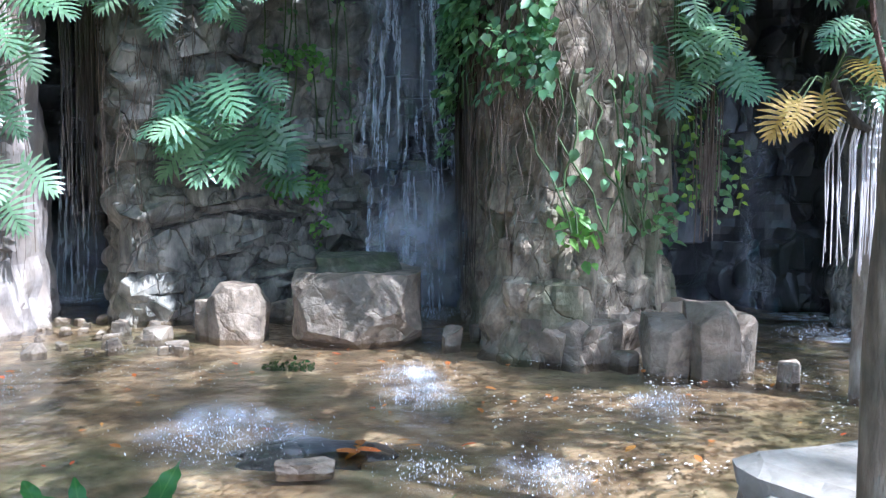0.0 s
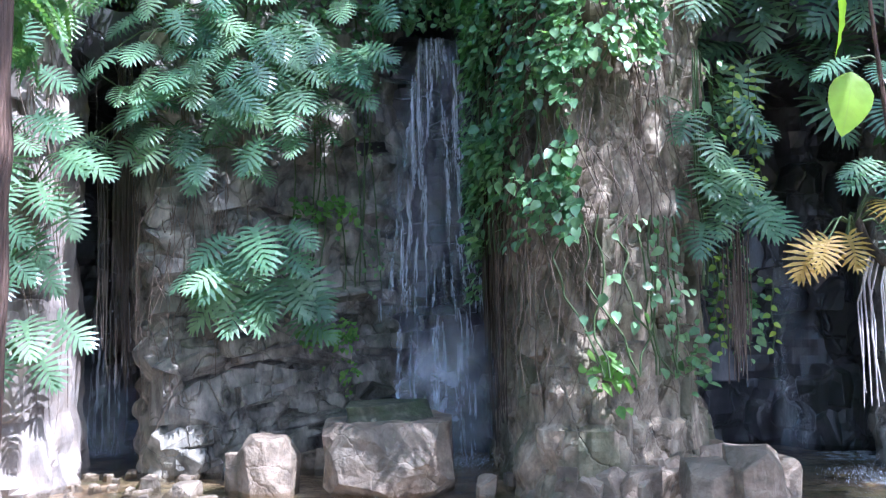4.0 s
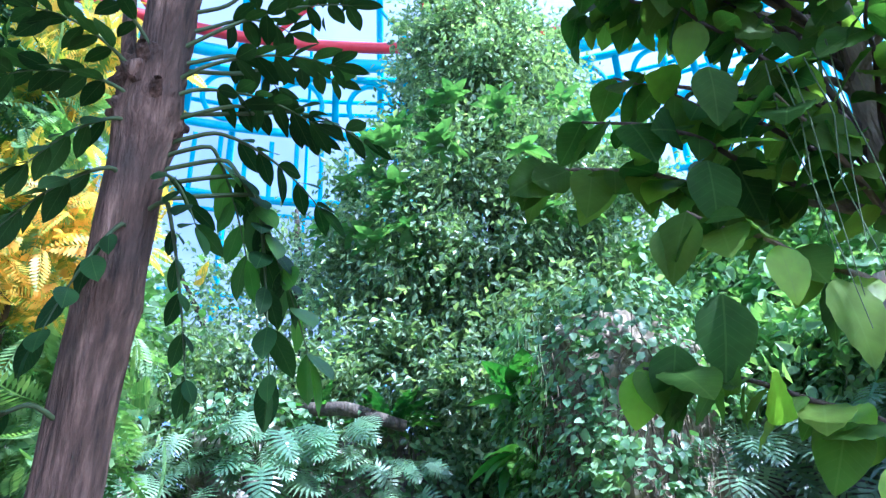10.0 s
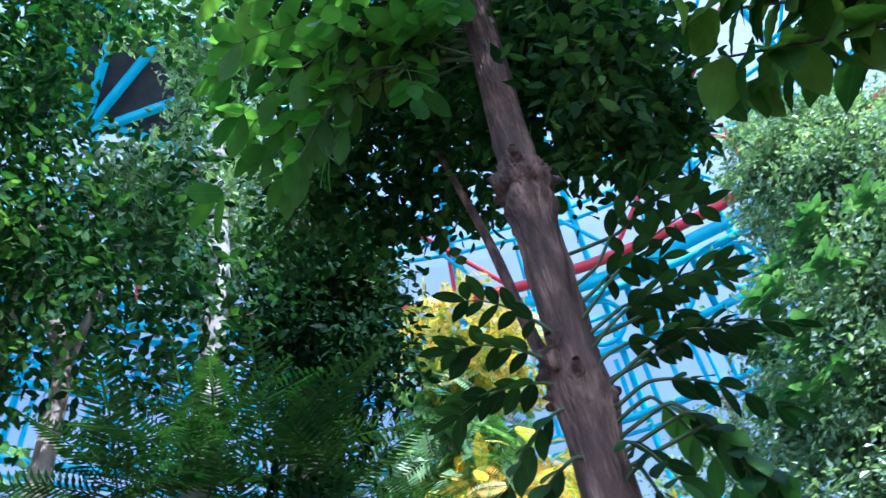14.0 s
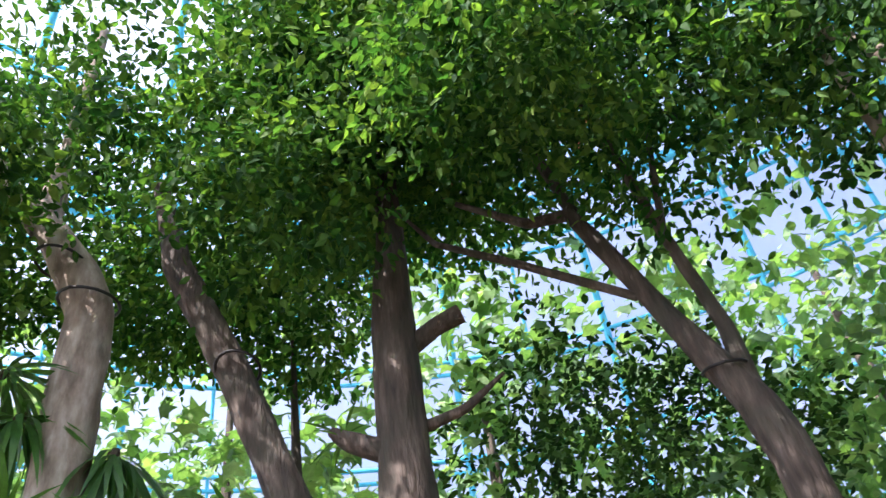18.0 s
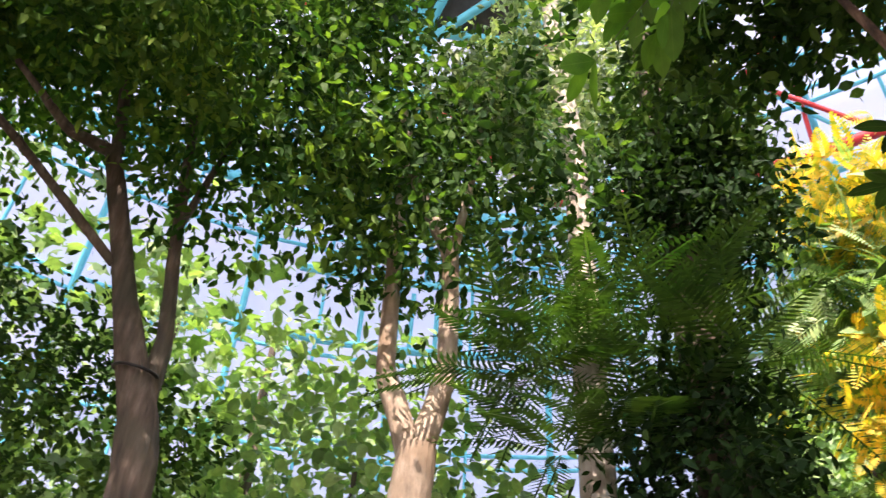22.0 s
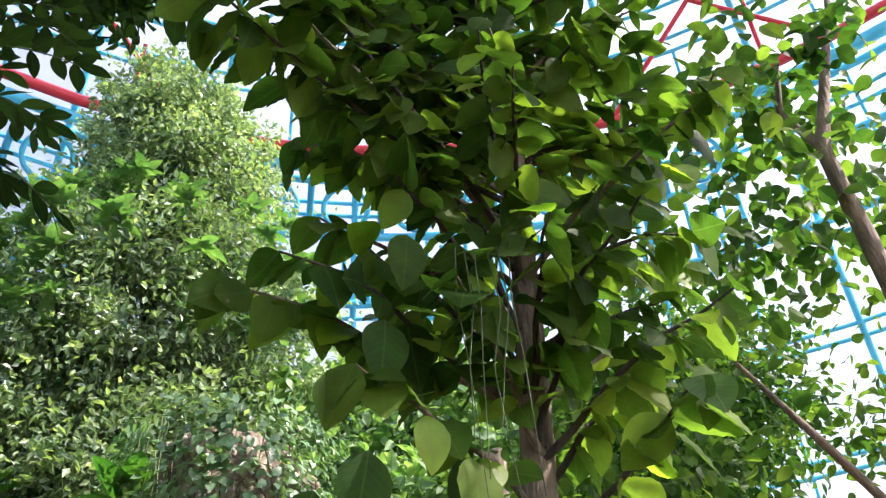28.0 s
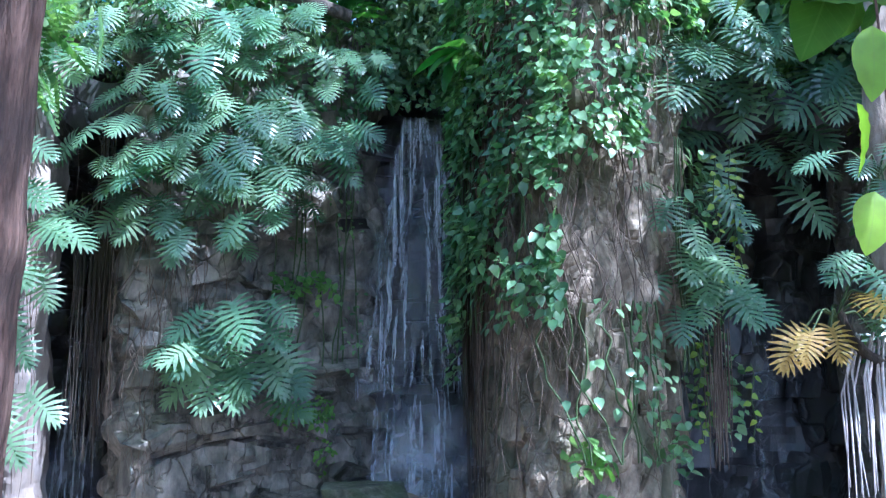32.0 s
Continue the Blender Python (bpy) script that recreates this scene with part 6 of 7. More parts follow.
BRIGHT = leafy("bright_fern_leaf", [(0.09, 0.2, 0.05), (0.17, 0.31, 0.08)], 0.4, 0.45)
mat_plant((-2.15, 13.5, 2.05), 0.45, 0.07, 150, 0.11, 221, "bright green fern cushion on a rock ledge", BRIGHT)
mat_plant((-2.15, 13.45, 3.95), 0.5, 0.08, 70, 0.13, 222, "bright green sprigs along a rock ledge", BRIGHT)
mat_plant((-1.85, 13.6, 1.5), 0.15, 0.15, 30, 0.09, 223, "bright green sprigs on wet rock", BRIGHT)
mat_plant((1.55, 10.15, 1.6), 0.22, 0.14, 30, 0.16, 224, "young vine leaves on the column foot", BRIGHT)
mat_plant((2.6, 10.8, 1.7), 0.2, 0.2, 40, 0.14, 225, "young vine leaves on the column side", IVY)
mat_plant((3.35, 11.6, 2.3), 0.35, 0.3, 130, 0.13, 226, "dark green vine in the shaded recess", IVY)


def hanging_vine(loc, length, count, seed, leaf_me, size, label):
    g = np.random.default_rng(seed)
    root = thing("hanging_vine", loc, label, "climbing plant", "hanging vines")
    pts = [(0.03 * math.sin(k * 1.3 + seed), 0.02 * math.cos(k), -length * k / 8) for k in range(9)]
    mpart("stem", mesh_np("stem", *tube(pts, [0.008] * 9, 4), STEM, True), root)
    z = -np.linspace(0.05, length, count)
    side = np.where(np.arange(count) % 2, 1.0, -1.0)
    pos = np.stack([0.03 * np.sin(-z / length * 10 + seed), np.zeros(count), z], 1)
    axis = np.stack([side * 0.9, -0.3 * np.ones(count), -0.5 * np.ones(count)], 1) + g.normal(size=(count, 3)) * 0.15
    up = np.array([0, -0.9, 0.6]) + g.normal(size=(count, 3)) * 0.2
    leaf_objects("leaf", leaf_me, frames_of(pos, axis, up, size * g.uniform(0.8, 1.2, count)), root)
    return root


for k, (x, y, z, ln, c) in enumerate([(3.25, 10.85, 5.2, 1.6, 16), (3.5, 11.0, 5.3, 1.9, 18), (3.62, 11.1, 5.1, 1.4, 13), (2.95, 10.9, 3.0, 1.3, 13), (3.05, 10.95, 2.9, 1.0, 9), (3.7, 11.2, 2.6, 0.9, 9)]):
    hanging_vine((x, y, z), ln, c, 240 + k, LIME_MESH, 0.1, "hanging vine with paired yellow-green leaves")


# ---- root curtains ----
def roots(name, line, q0, q1, z0, z1, count, seed, material, label, out=0.14, thick=0.012, sway=0.05):
    g = np.random.default_rng(seed)
    cx, cy, _, _ = on_line(line, (q0 + q1) / 2, out)
    root = thing(name, (cx, cy, z0), label, "roots", "root curtains")
    for k in range(count):
        q = g.uniform(q0, q1)
        top, low = g.uniform(0.6, 1.0) * (z1 - z0) + z0, z0 + g.uniform(0, 0.45) * (z1 - z0)
        n_ = max(4, int((top - low) / 0.35))
        pts = []
        off = out + g.uniform(-0.05, 0.14)
        for j in range(n_):
            q += g.normal() * sway / 10
            x, y, _, _ = on_line(line, min(0.98, max(0.02, q)), off)
            pts.append((x - cx, y - cy, top - z0 + (low - top) * j / (n_ - 1)))
        r = thick * g.uniform(0.5, 1.6)
        mpart("root", mesh_np("root", *tube(pts, np.linspace(r, r * 0.5, n_), 4), material, True), root)
    return root


roots("hanging_roots", COLUMN_LINE, 0.2, 0.66, 0.9, 5.2, 80, 301, ROOT, "curtain of fine brown roots down the column", 0.15, 0.006, 0.2)
roots("hanging_roots", COLUMN_LINE, 0.2, 0.68, 3.5, 8.2, 80, 302, ROOT, "curtain of fine brown roots down the column", 0.16, 0.007, 0.2)
roots("hanging_roots", COLUMN_LINE, 0.05, 0.3, 0.4, 6.8, 70, 303, BARK_DARK, "dark wet roots beside the waterfall", 0.16, 0.01, 0.14)
roots("hanging_roots", PILLAR_LINE, 0.3, 0.98, 0.6, 7.4, 50, 304, ROOT, "brown hanging roots over the rock pillar", 0.2, 0.009, 0.22)
roots("hanging_roots", WALL_LINE, 0.05, 0.42, 0.6, 5.6, 44, 305, ROOT, "fine brown roots hanging down the wall", 0.2, 0.006, 0.2)
roots("hanging_roots", np.array([(-5.6, 13.0), (-5.3, 13.6), (-4.9, 13.3)]), 0.05, 0.95, 1.0, 6.5, 60, 306, BARK_GREY, "thin roots hanging in the dark recess", 0.1, 0.008, 0.2)
roots("hanging_roots", np.array([(2.95, 10.9), (3.2, 11.1), (3.4, 11.4)]), 0.1, 0.9, 1.2, 3.3, 26, 307, ROOT, "bundle of air roots under the philodendron", 0.05, 0.012, 0.3)

# ---- stump with pale air roots at the pond's right bank ----
stump = tree((4.2, 8.7, 0.0), "pale trunk wrapped in air roots at the bank", [(0, 0, -0.3), (0, 0, 2), (0.05, 0, 4), (0.1, 0, 7.5)], [0.2, 0.17, 0.15, 0.12], BARK_TAN, [], IVY, rough=0.25)
pieces, g = [], np.random.default_rng(310)
for k in range(64):
    x = (-0.62 + 0.36 * k / 13 + 0.02 * g.normal() if k < 14 else -0.26 + 0.42 * g.random())
    top, low = 2.75 - 0.4 * abs(x) * g.random(), 1.2 + 0.5 * g.random() ** 2
    pieces.append(tube([(x * 0.75, -0.12 - 0.1 * g.random(), top + 0.1), (x, -0.22, top - 0.25), (x + 0.02 * g.normal(), -0.24, (top + low) / 2), (x + 0.03 * g.normal(), -0.22, low)], [0.008, 0.009, 0.008, 0.004], 5))
mpart("air_root", mesh_np("air_root", *join(pieces), ROOT_PALE, True), stump, "skirt of pale hanging air roots")
mpart("limb", mesh_np("limb", *tube([(-0.02, -0.1, 2.55), (-0.3, -0.2, 2.6), (-0.5, -0.22, 2.8), (-0.58, -0.2, 3.1)], [0.07, 0.055, 0.05, 0.04], 8, 0.1), BARK_DARK, True), stump)
philodendron((3.6, 8.5, 3.05), 7, 0.36, 311, 0.5, label="philodendron with yellowing leaves on the root limb", old=4)
philodendron((4.1, 8.5, 3.3), 8, 0.36, 312, 0.45)
philodendron((4.1, 8.5, 4.4), 7, 0.38, 313, 0.45)

# ---- paddle leaves at the column top, strap ferns ----
def rosette(name, loc, count, size, me, seed, label, tilt=(0.3, 1.2), category="plant", spread=0.06, toward=(0, 0, 0)):
    g = np.random.default_rng(seed)
    root = thing(name, loc, label, category)
    a = np.linspace(0, 2 * np.pi, count, endpoint=False) + g.normal(size=count) * 0.3
    e = g.uniform(*tilt, count)
    axis = np.stack([np.cos(a) * np.cos(e), np.sin(a) * np.cos(e), np.sin(e)], 1) + np.array(toward)
    pos = axis * np.array([1, 1, 0.2]) * spread
    up = np.array([0, 0, 1.0]) - axis * 0.4
    leaf_objects("leaf", me, frames_of(pos, axis, up, size * g.uniform(0.7, 1.15, count)), root)
    bm = bmesh.new()
    bmesh.ops.create_icosphere(bm, subdivisions=1, radius=spread * 1.4)
    part("base", bm, STEM, root, smooth=True)
    return root


rosette("banana_plant", (0.35, 11.3, 7.35), 12, 0.8, PADDLE_MESH, 401, "broad bright-green paddle leaves on the column top", (0.3, 1.2))
rosette("banana_plant", (0.3, 11.4, 6.7), 14, 0.7, PADDLE_MESH, 402, "broad drooping paddle leaves beside the falls", (-0.9, 0.3), toward=(-0.2, -0.5, 0))
rosette("strap_fern", (-1.75, 13.4, 8.0), 16, 0.8, STRAP_MESH, 403, "arching strap-leaf fern on the wall top", (0.2, 1.2))
rosette("strap_fern", (-2.9, 13.3, 8.2), 12, 0.7, STRAP_MESH, 404, "arching strap-leaf fern on the wall top", (0.2, 1.2))
rosette("birds_nest_fern", (-1.1, 2.75, 0.6), 9, 0.72, STRAP_MESH, 405, "glossy wavy-edged fern on the near bank", (0.75, 1.35))
rosette("birds_nest_fern", (-0.3, 2.85, 0.55), 13, 0.68, STRAP_MESH, 406, "glossy wavy-edged fern on the near bank", (0.45, 1.2))
rosette("birds_nest_fern", (-1.75, 3.0, 0.6), 8, 0.7, STRAP_MESH, 407, "glossy wavy-edged fern on the near bank", (0.5, 1.2))
log = tagged(mpart("log", mesh_np("log", *tube([(-3.4, 13.1, 8.35), (-2.4, 13.0, 8.25), (-1.5, 13.3, 8.0)], [0.11, 0.12, 0.1], 10, 0.15), BARK_GREY, True)), "weathered log lying on the wall top", "log")

# ---- pond: stones, debris, splashes ----
g = np.random.default_rng(420)
for k in range(40):
    x, y = g.uniform(-5.7, -3.2), g.uniform(10.9, 13.6)
    s = g.uniform(0.04, 0.13)
    boulder("stone", (x, y, -0.19), (s * 2.2, s * 1.6, s * 0.35 + 0.18), g.uniform(0, 180), BOULDER, "low grey stone breaking the pond surface", 430 + k, 9, "stones in the pond")
for k, (x, y, s) in enumerate([(-4.95, 10.75, 0.2), (-4.1, 11.1, 0.18), (-3.75, 11.7, 0.26), (2.1, 10.15, 0.25), (-2.0, 13.4, 0.5), (-2.4, 13.6, 0.45), (0.5, 11.9, 0.3), (-4.4, 12.2, 0.24)]):
    boulder("stone", (x, y, -0.16), (s * 1.3, s, s * 0.55 + 0.16), k * 40, BOULDER, "grey stone in the shallow water", 460 + k, 6, "stones in the pond")
mat_plant((-1.78, 10.25, 0.0), 0.3, 0.012, 220, 0.05, 470, "low green moss tuft on the water", FERN)
bm = bmesh.new()
bmesh.ops.create_icosphere(bm, subdivisions=4, radius=1.0)
for v in bm.verts:
    v.co.x, v.co.y = v.co.x * (1 + 0.5 * noise.noise(v.co * 2)), v.co.y * (1 + 0.5 * noise.noise(v.co * 2.4))
bmesh.ops.scale(bm, vec=(0.68, 0.4, 0.2), verts=bm.verts[:])
ob = part("sunken_rock", bm, WET, smooth=True)
ob.matrix_basis = pose(-1.05, 7.05, -0.17)
tagged(ob, "dark wet rock hump just under the surface", "rock")
boulder("slab", (-1.02, 6.5, -0.05), (0.42, 0.26, 0.12), 4, BOULDER, "small flat tan slab in the pond", 471, 4)
DEAD = leafy("dead_leaf", [(0.4, 0.1, 0.02), (0.5, 0.24, 0.06)], 0.3, 0.6)
PETAL = surface("petal", [(0.7, 0.68, 0.6), (0.8, 0.78, 0.72)], 5, 0.6, 0)
pos = np.stack([g.uniform(-0.9, -0.6, 6), g.uniform(6.75, 6.95, 6), g.uniform(0.03, 0.06, 6)], 1)
tagged(mpart("fallen_leaves", mesh_np("fallen_leaves", *scatter(LEAFLET, frames_of(pos, g.normal(size=(6, 3)) * [1, 1, 0.1], np.array([0, 0, 1.0]) + g.normal(size=(6, 3)) * 0.1, np.full(6, 0.2))), DEAD)), "orange fallen leaves on the wet rock", "leaf")


def litter(name, count, x0, x1, y0, y1, size, material, label, seed, template=SMALL_LEAF):
    g = np.random.default_rng(seed)
    pos = np.stack([g.uniform(x0, x1, count), g.uniform(y0, y1, count), np.full(count, 0.009)], 1)
    keep = np.array([noise.noise((p[0] * 0.9, p[1] * 0.9, seed)) > -0.05 for p in pos])
    pos = pos[keep]
    axis = g.normal(size=(len(pos), 3)) * [1, 1, 0.03]
    up = np.array([0, 0, 1.0]) + g.normal(size=(len(pos), 3)) * 0.05
    ob = mpart(name, mesh_np(name, *scatter(template, frames_of(pos, axis, up, size * g.uniform(0.5, 1.4, len(pos)))), material))
    return tagged(ob, label, "litter", kind="stuff")


litter("petals", 1500, 0.4, 4.4, 6.2, 10.4, 0.032, PETAL, "small white petals floating on the pond", 481)
litter("petals", 420, -4.5, -1.2, 9.0, 11.2, 0.026, PETAL, "small white petals floating on the pond", 482)
litter("leaf_litter", 160, -5, 4, 5.6, 11, 0.1, DEAD, "small brown leaves in the shallow water", 483, LEAFLET)
DROP = surface("splash", [(0.8, 0.84, 0.9), (0.9, 0.93, 0.97)], 5, 0.2, 0)
for k, (x, y, r, c) in enumerate([(-1.75, 7.1, 0.6, 420), (-0.2, 8.4, 0.35, 200), (-0.35, 9.3, 0.35, 160), (0.75, 6.1, 0.35, 220), (2.05, 8.1, 0.4, 160), (-4.6, 8.6, 0.5, 160), (-0.1, 6.3, 0.3, 120), (5.0, 11.7, 0.5, 300), (-6.2, 15.0, 0.5, 300), (-0.1, 13.2, 0.5, 300)]):
    g = np.random.default_rng(490 + k)
    c = c * 6
    pos = np.stack([x + g.normal(size=c) * r * 0.6, y + g.normal(size=c) * r * 0.55, np.abs(g.normal(size=c)) * 0.08 + 0.01], 1)
    axis = np.array([0, 0, 1.0]) + g.normal(size=(c, 3)) * 0.35
    m = frames_of(pos, axis, g.normal(size=(c, 3)), g.uniform(0.006, 0.034, c) * g.random(c))
    tip = (np.array([(0, 0, 0), (-0.13, 0.4, 0.1), (0, 1, 0), (0.13, 0.4, -0.1)]), np.array([(0, 1, 2, 3)]))
    tagged(mpart("splash", mesh_np("splash", *scatter(tip, m), DROP)), "splashing drops on the pond surface", "splash", kind="stuff")

for k, (x, y, w, h) in enumerate([(-1.75, 7.15, 1.0, 0.5), (-0.2, 8.5, 0.6, 0.3), (-0.35, 9.4, 0.6, 0.3), (0.75, 6.2, 0.6, 0.3), (2.05, 8.2, 0.5, 0.25)]):
    mist((x, y, -0.1), w, h, 20 + k, "low white spray where drops strike the pond")

# ---- shore rocks ----
boulder("shore_rock", (2.75, 4.75, -0.25), (2.3, 1.5, 0.85), 6, SHORE, "large pale grey flat-topped rock at the bank", 501, 7, "shore rocks", smooth=0.07, flat=True)
boulder("shore_rock", (1.88, 4.5, -0.2), (0.8, 0.8, 0.7), 12, SHORE, "stepped pale rock against the flat-topped one", 508, 6, "shore rocks", smooth=0.08, flat=True)
boulder("shore_rock", (1.62, 4.55, -0.2), (0.6, 0.7, 0.52), -8, SHORE, "low pale step of rock at the bank", 509, 6, "shore rocks", flat=True)
boulder("shore_rock", (0.72, 4.45, -0.24), (0.6, 0.5, 0.56), 10, SHORE, "rounded grey rock at the bank", 502, 8, "shore rocks")
boulder("shore_rock", (0.35, 4.0, -0.12), (1.0, 0.6, 0.5), -6, SHORE, "low grey rock at the bank", 503, 7, "shore rocks")
boulder("shore_rock", (1.25, 4.15, -0.2), (0.9, 0.6, 0.52), 14, SHORE, "low grey rock at the bank", 504, 7, "shore rocks")
boulder("shore_rock", (-2.5, 4.55, -0.1), (1.1, 0.8, 0.5), 0, SHORE, "brown-grey rock on the near bank", 505, 7, "shore rocks")
boulder("shore_rock", (-2.0, 4.0, 0.02), (1.3, 0.8, 0.5), 20, SHORE, "brown rock on the near bank", 506, 7, "shore rocks")
boulder("shore_rock", (-3.6, 5.2, -0.2), (1.2, 0.9, 0.7), 40, BOULDER, "dark rock on the near bank", 507, 7, "shore rocks")

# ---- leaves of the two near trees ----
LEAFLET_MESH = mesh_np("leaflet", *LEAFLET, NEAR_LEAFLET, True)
BIG_MESH = mesh_np("leaf", *BIG_LEAF, NEAR_BIG, True)
# yellow-green copy for young leaves and for backlight painted into hanging ones
YOUNG_BACKLIT_BIG = mesh_np("leaf", *BIG_LEAF, leafy("young_large_leaf", [(0.2, 0.36, 0.03), (0.26, 0.42, 0.04)], 0.6, 0.45, True, veins=True), True)
near_tree = next(o for o in bpy.data.objects if o.get("label", "").startswith("reddish"))
big_tree = next(o for o in bpy.data.objects if o.get("label", "").startswith("smooth pale-barked"))


# brighter copy of the leaflet, with backlight put into its colour
BACKLIT_LEAFLET = mesh_np("leaflet", *LEAFLET, leafy("light_leaflet", [(0.065, 0.16, 0.026), (0.12, 0.25, 0.04)], 0.52, 0.4, True, veins=True), True)


def compound_leaf(parent, base, tip, size, pairs, seed, droop=0.12, me=LEAFLET_MESH):
    """A feather leaf on a stalk, each leaflet a piece of its own. base and tip are in the world."""
    g = np.random.default_rng(seed)
    size *= 0.87 if me is LEAFLET_MESH else 1.0
    o = np.array(parent.matrix_basis.translation)
    a, b = np.array(base) - o, np.array(tip) - o
    heart = np.array([np.interp(a[2] - 0.06, (0, 1.2, 2.5, 4.0, 5.2, 7.1), q) for q in ((-0.08, 0.02, 0.11, 0.2, 0.28, 0.33), (0, 0, -0.05, -0.1, -0.18, -0.17))] + [a[2] - 0.06])
    s = np.linspace(0, 1, 9)
    line = a + (b - a) * s[:, None] + np.array([0, 0, 1]) * (droop * 4 * s * (1 - s))[:, None] * 0.5
    stalk = mpart("leaf_stalk", mesh_np("leaf_stalk", *tube([heart, *line], np.linspace(0.009, 0.002, 10), 5), STEM, True), parent)
    d = (b - a) / np.linalg.norm(b - a)
    side = np.cross(d, [0, 0, 1.0])
    side /= np.linalg.norm(side) + 1e-9
    for k in range(pairs):
        q = 0.25 + 0.72 * k / (pairs - 1)
        p = np.array([np.interp(q, s, line[:, i]) for i in range(3)])
        for sg in (-1, 1):
            ax = sg * side * 0.8 + d * 0.62 + np.array([0, 0, -0.25]) + g.normal(size=3) * 0.14
            m = frames_of(p[None], ax[None], (np.array([0, 0, 1.0]) + g.normal(size=3) * 0.3)[None], np.array([size * g.uniform(0.8, 1.15)]))[0]
            mpart("leaflet", me, stalk, "", to_matrix(m))
    m = frames_of(b[None], (d + [0, 0, -0.2])[None], np.array([[0, 0, 1.0]]), np.array([size]))[0]
    mpart("leaflet", me, stalk, "", to_matrix(m))


SPRAYS = [  # base, tip, leaflet length, pairs
    ((-1.0, 2.05, 5.0), (-0.5, 2.25, 5.32), 0.15, 6), ((-1.0, 2.05, 4.85), (-0.55, 2.2, 4.95), 0.15, 6), ((-1.05, 2.05, 4.75), (-0.62, 2.2, 4.68), 0.15, 6),
    ((-0.95, 2.1, 5.2), (-0.62, 2.25, 5.62), 0.14, 5), ((-1.0, 2.1, 5.1), (-0.75, 2.3, 5.25), 0.14, 5), ((-0.95, 2.1, 4.95), (-0.8, 2.35, 5.0), 0.14, 5),
    ((-0.9, 2.12, 4.5), (-0.7, 2.25, 4.05), 0.17, 5), ((-0.85, 2.15, 4.45), (-0.62, 2.28, 3.8), 0.18, 5), ((-0.8, 2.2, 4.4), (-0.72, 2.2, 3.7), 0.18, 5), ((-0.95, 2.1, 4.6), (-0.6, 2.25, 4.35), 0.16, 5),
    ((-0.95, 2.1, 4.55), (-0.85, 2.3, 4.2), 0.15, 5), ((-1.05, 2.05, 4.3), (-0.95, 2.15, 3.68), 0.12, 5), ((-1.1, 2.05, 4.4), (-0.9, 1.95, 4.1), 0.15, 5),
    ((-1.2, 2.0, 4.8), (-1.5, 1.8, 4.95), 0.16, 6), ((-1.2, 2.0, 4.7), (-1.55, 1.85, 4.7), 0.16, 6), ((-1.15, 2.0, 4.9), (-1.4, 1.8, 5.15), 0.16, 5), ((-1.2, 2.0, 4.6), (-1.45, 1.9, 4.35), 0.16, 5),
    ((-1.2, 2.0, 4.4), (-1.5, 1.9, 4.1), 0.17, 5), ((-1.15, 2.02, 4.2), (-1.28, 1.9, 3.75), 0.17, 4), ((-1.3, 2.0, 3.6), (-1.55, 1.9, 3.3), 0.17, 4),
    ((-0.95, 2.1, 4.7), (-0.65, 2.3, 4.72), 0.14, 5), ((-0.8, 2.2, 4.75), (-0.45, 2.3, 4.65), 0.13, 5), ((-0.85, 2.2, 5.4), (-0.55, 2.4, 5.6), 0.14, 5), ((-0.9, 2.2, 4.95), (-0.6, 2.45, 5.12), 0.14, 5),
    ((-1.2, 1.95, 7.0), (-1.55, 1.65, 7.1), 0.2, 5), ((-1.3, 1.9, 7.2), (-1.7, 1.65, 7.5), 0.2, 5), ((-1.15, 1.95, 7.2), (-1.35, 1.7, 6.8), 0.2, 5), ((-1.2, 1.9, 7.5), (-1.75, 1.75, 7.0), 0.2, 5),
    ((-1.1, 1.95, 7.3), (-1.2, 1.65, 7.1), 0.2, 5), ((-1.4, 1.8, 7.5), (-1.9, 1.5, 7.3), 0.2, 5), ((-1.35, 1.8, 7.4), (-1.6, 1.4, 7.2), 0.2, 5), ((-1.1, 2.0, 7.6), (-0.95, 1.75, 7.3), 0.2, 5),
]
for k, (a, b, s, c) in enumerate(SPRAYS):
    compound_leaf(near_tree, a, b, s, c, 600 + k, me=BACKLIT_LEAFLET if k in (7, 10) else LEAFLET_MESH)

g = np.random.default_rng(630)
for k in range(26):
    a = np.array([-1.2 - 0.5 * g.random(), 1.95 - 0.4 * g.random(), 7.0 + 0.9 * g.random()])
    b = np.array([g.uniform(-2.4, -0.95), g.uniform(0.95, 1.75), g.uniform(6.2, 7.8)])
    compound_leaf(near_tree, a, b, g.uniform(0.19, 0.25), 5, 650 + k, me=BACKLIT_LEAFLET)

BRANCHES = [(-0.2, 2.37, 5.95), (0.35, 2.35, 4.75), (0.4, 2.38, 3.75), (0.6, 2.3, 4.25), (0.7, 2.25, 5.2), (0.7, 2.25, 6.4), (0.95, 2.15, 4.6), (1.25, 1.9, 4.8), (1.6, 1.75, 4.9), (1.9, 1.5, 5.4),
            (1.6, 1.75, 4.05), (1.95, 2.4, 4.5), (2.15, 2.2, 5.6), (1.35, 2.2, 6.4), (0.3, 2.3, 5.6), (1.0, 3.2, 5.1), (1.9, 3.2, 4.2), (0.15, 2.6, 6.3), (0.5, 2.9, 5.9), (1.0, 1.9, 5.7), (1.75, 1.95, 6.3), (2.3, 2.6, 4.9), (0.75, 2.5, 4.9), (2.0, 1.9, 4.6)]
o = np.array(big_tree.matrix_basis.translation)
g = np.random.default_rng(640)
BRANCHES += [(g.uniform(0.1, 2.6), g.uniform(1.7, 3.1), g.uniform(4.7, 7.1)) for k in range(22)]
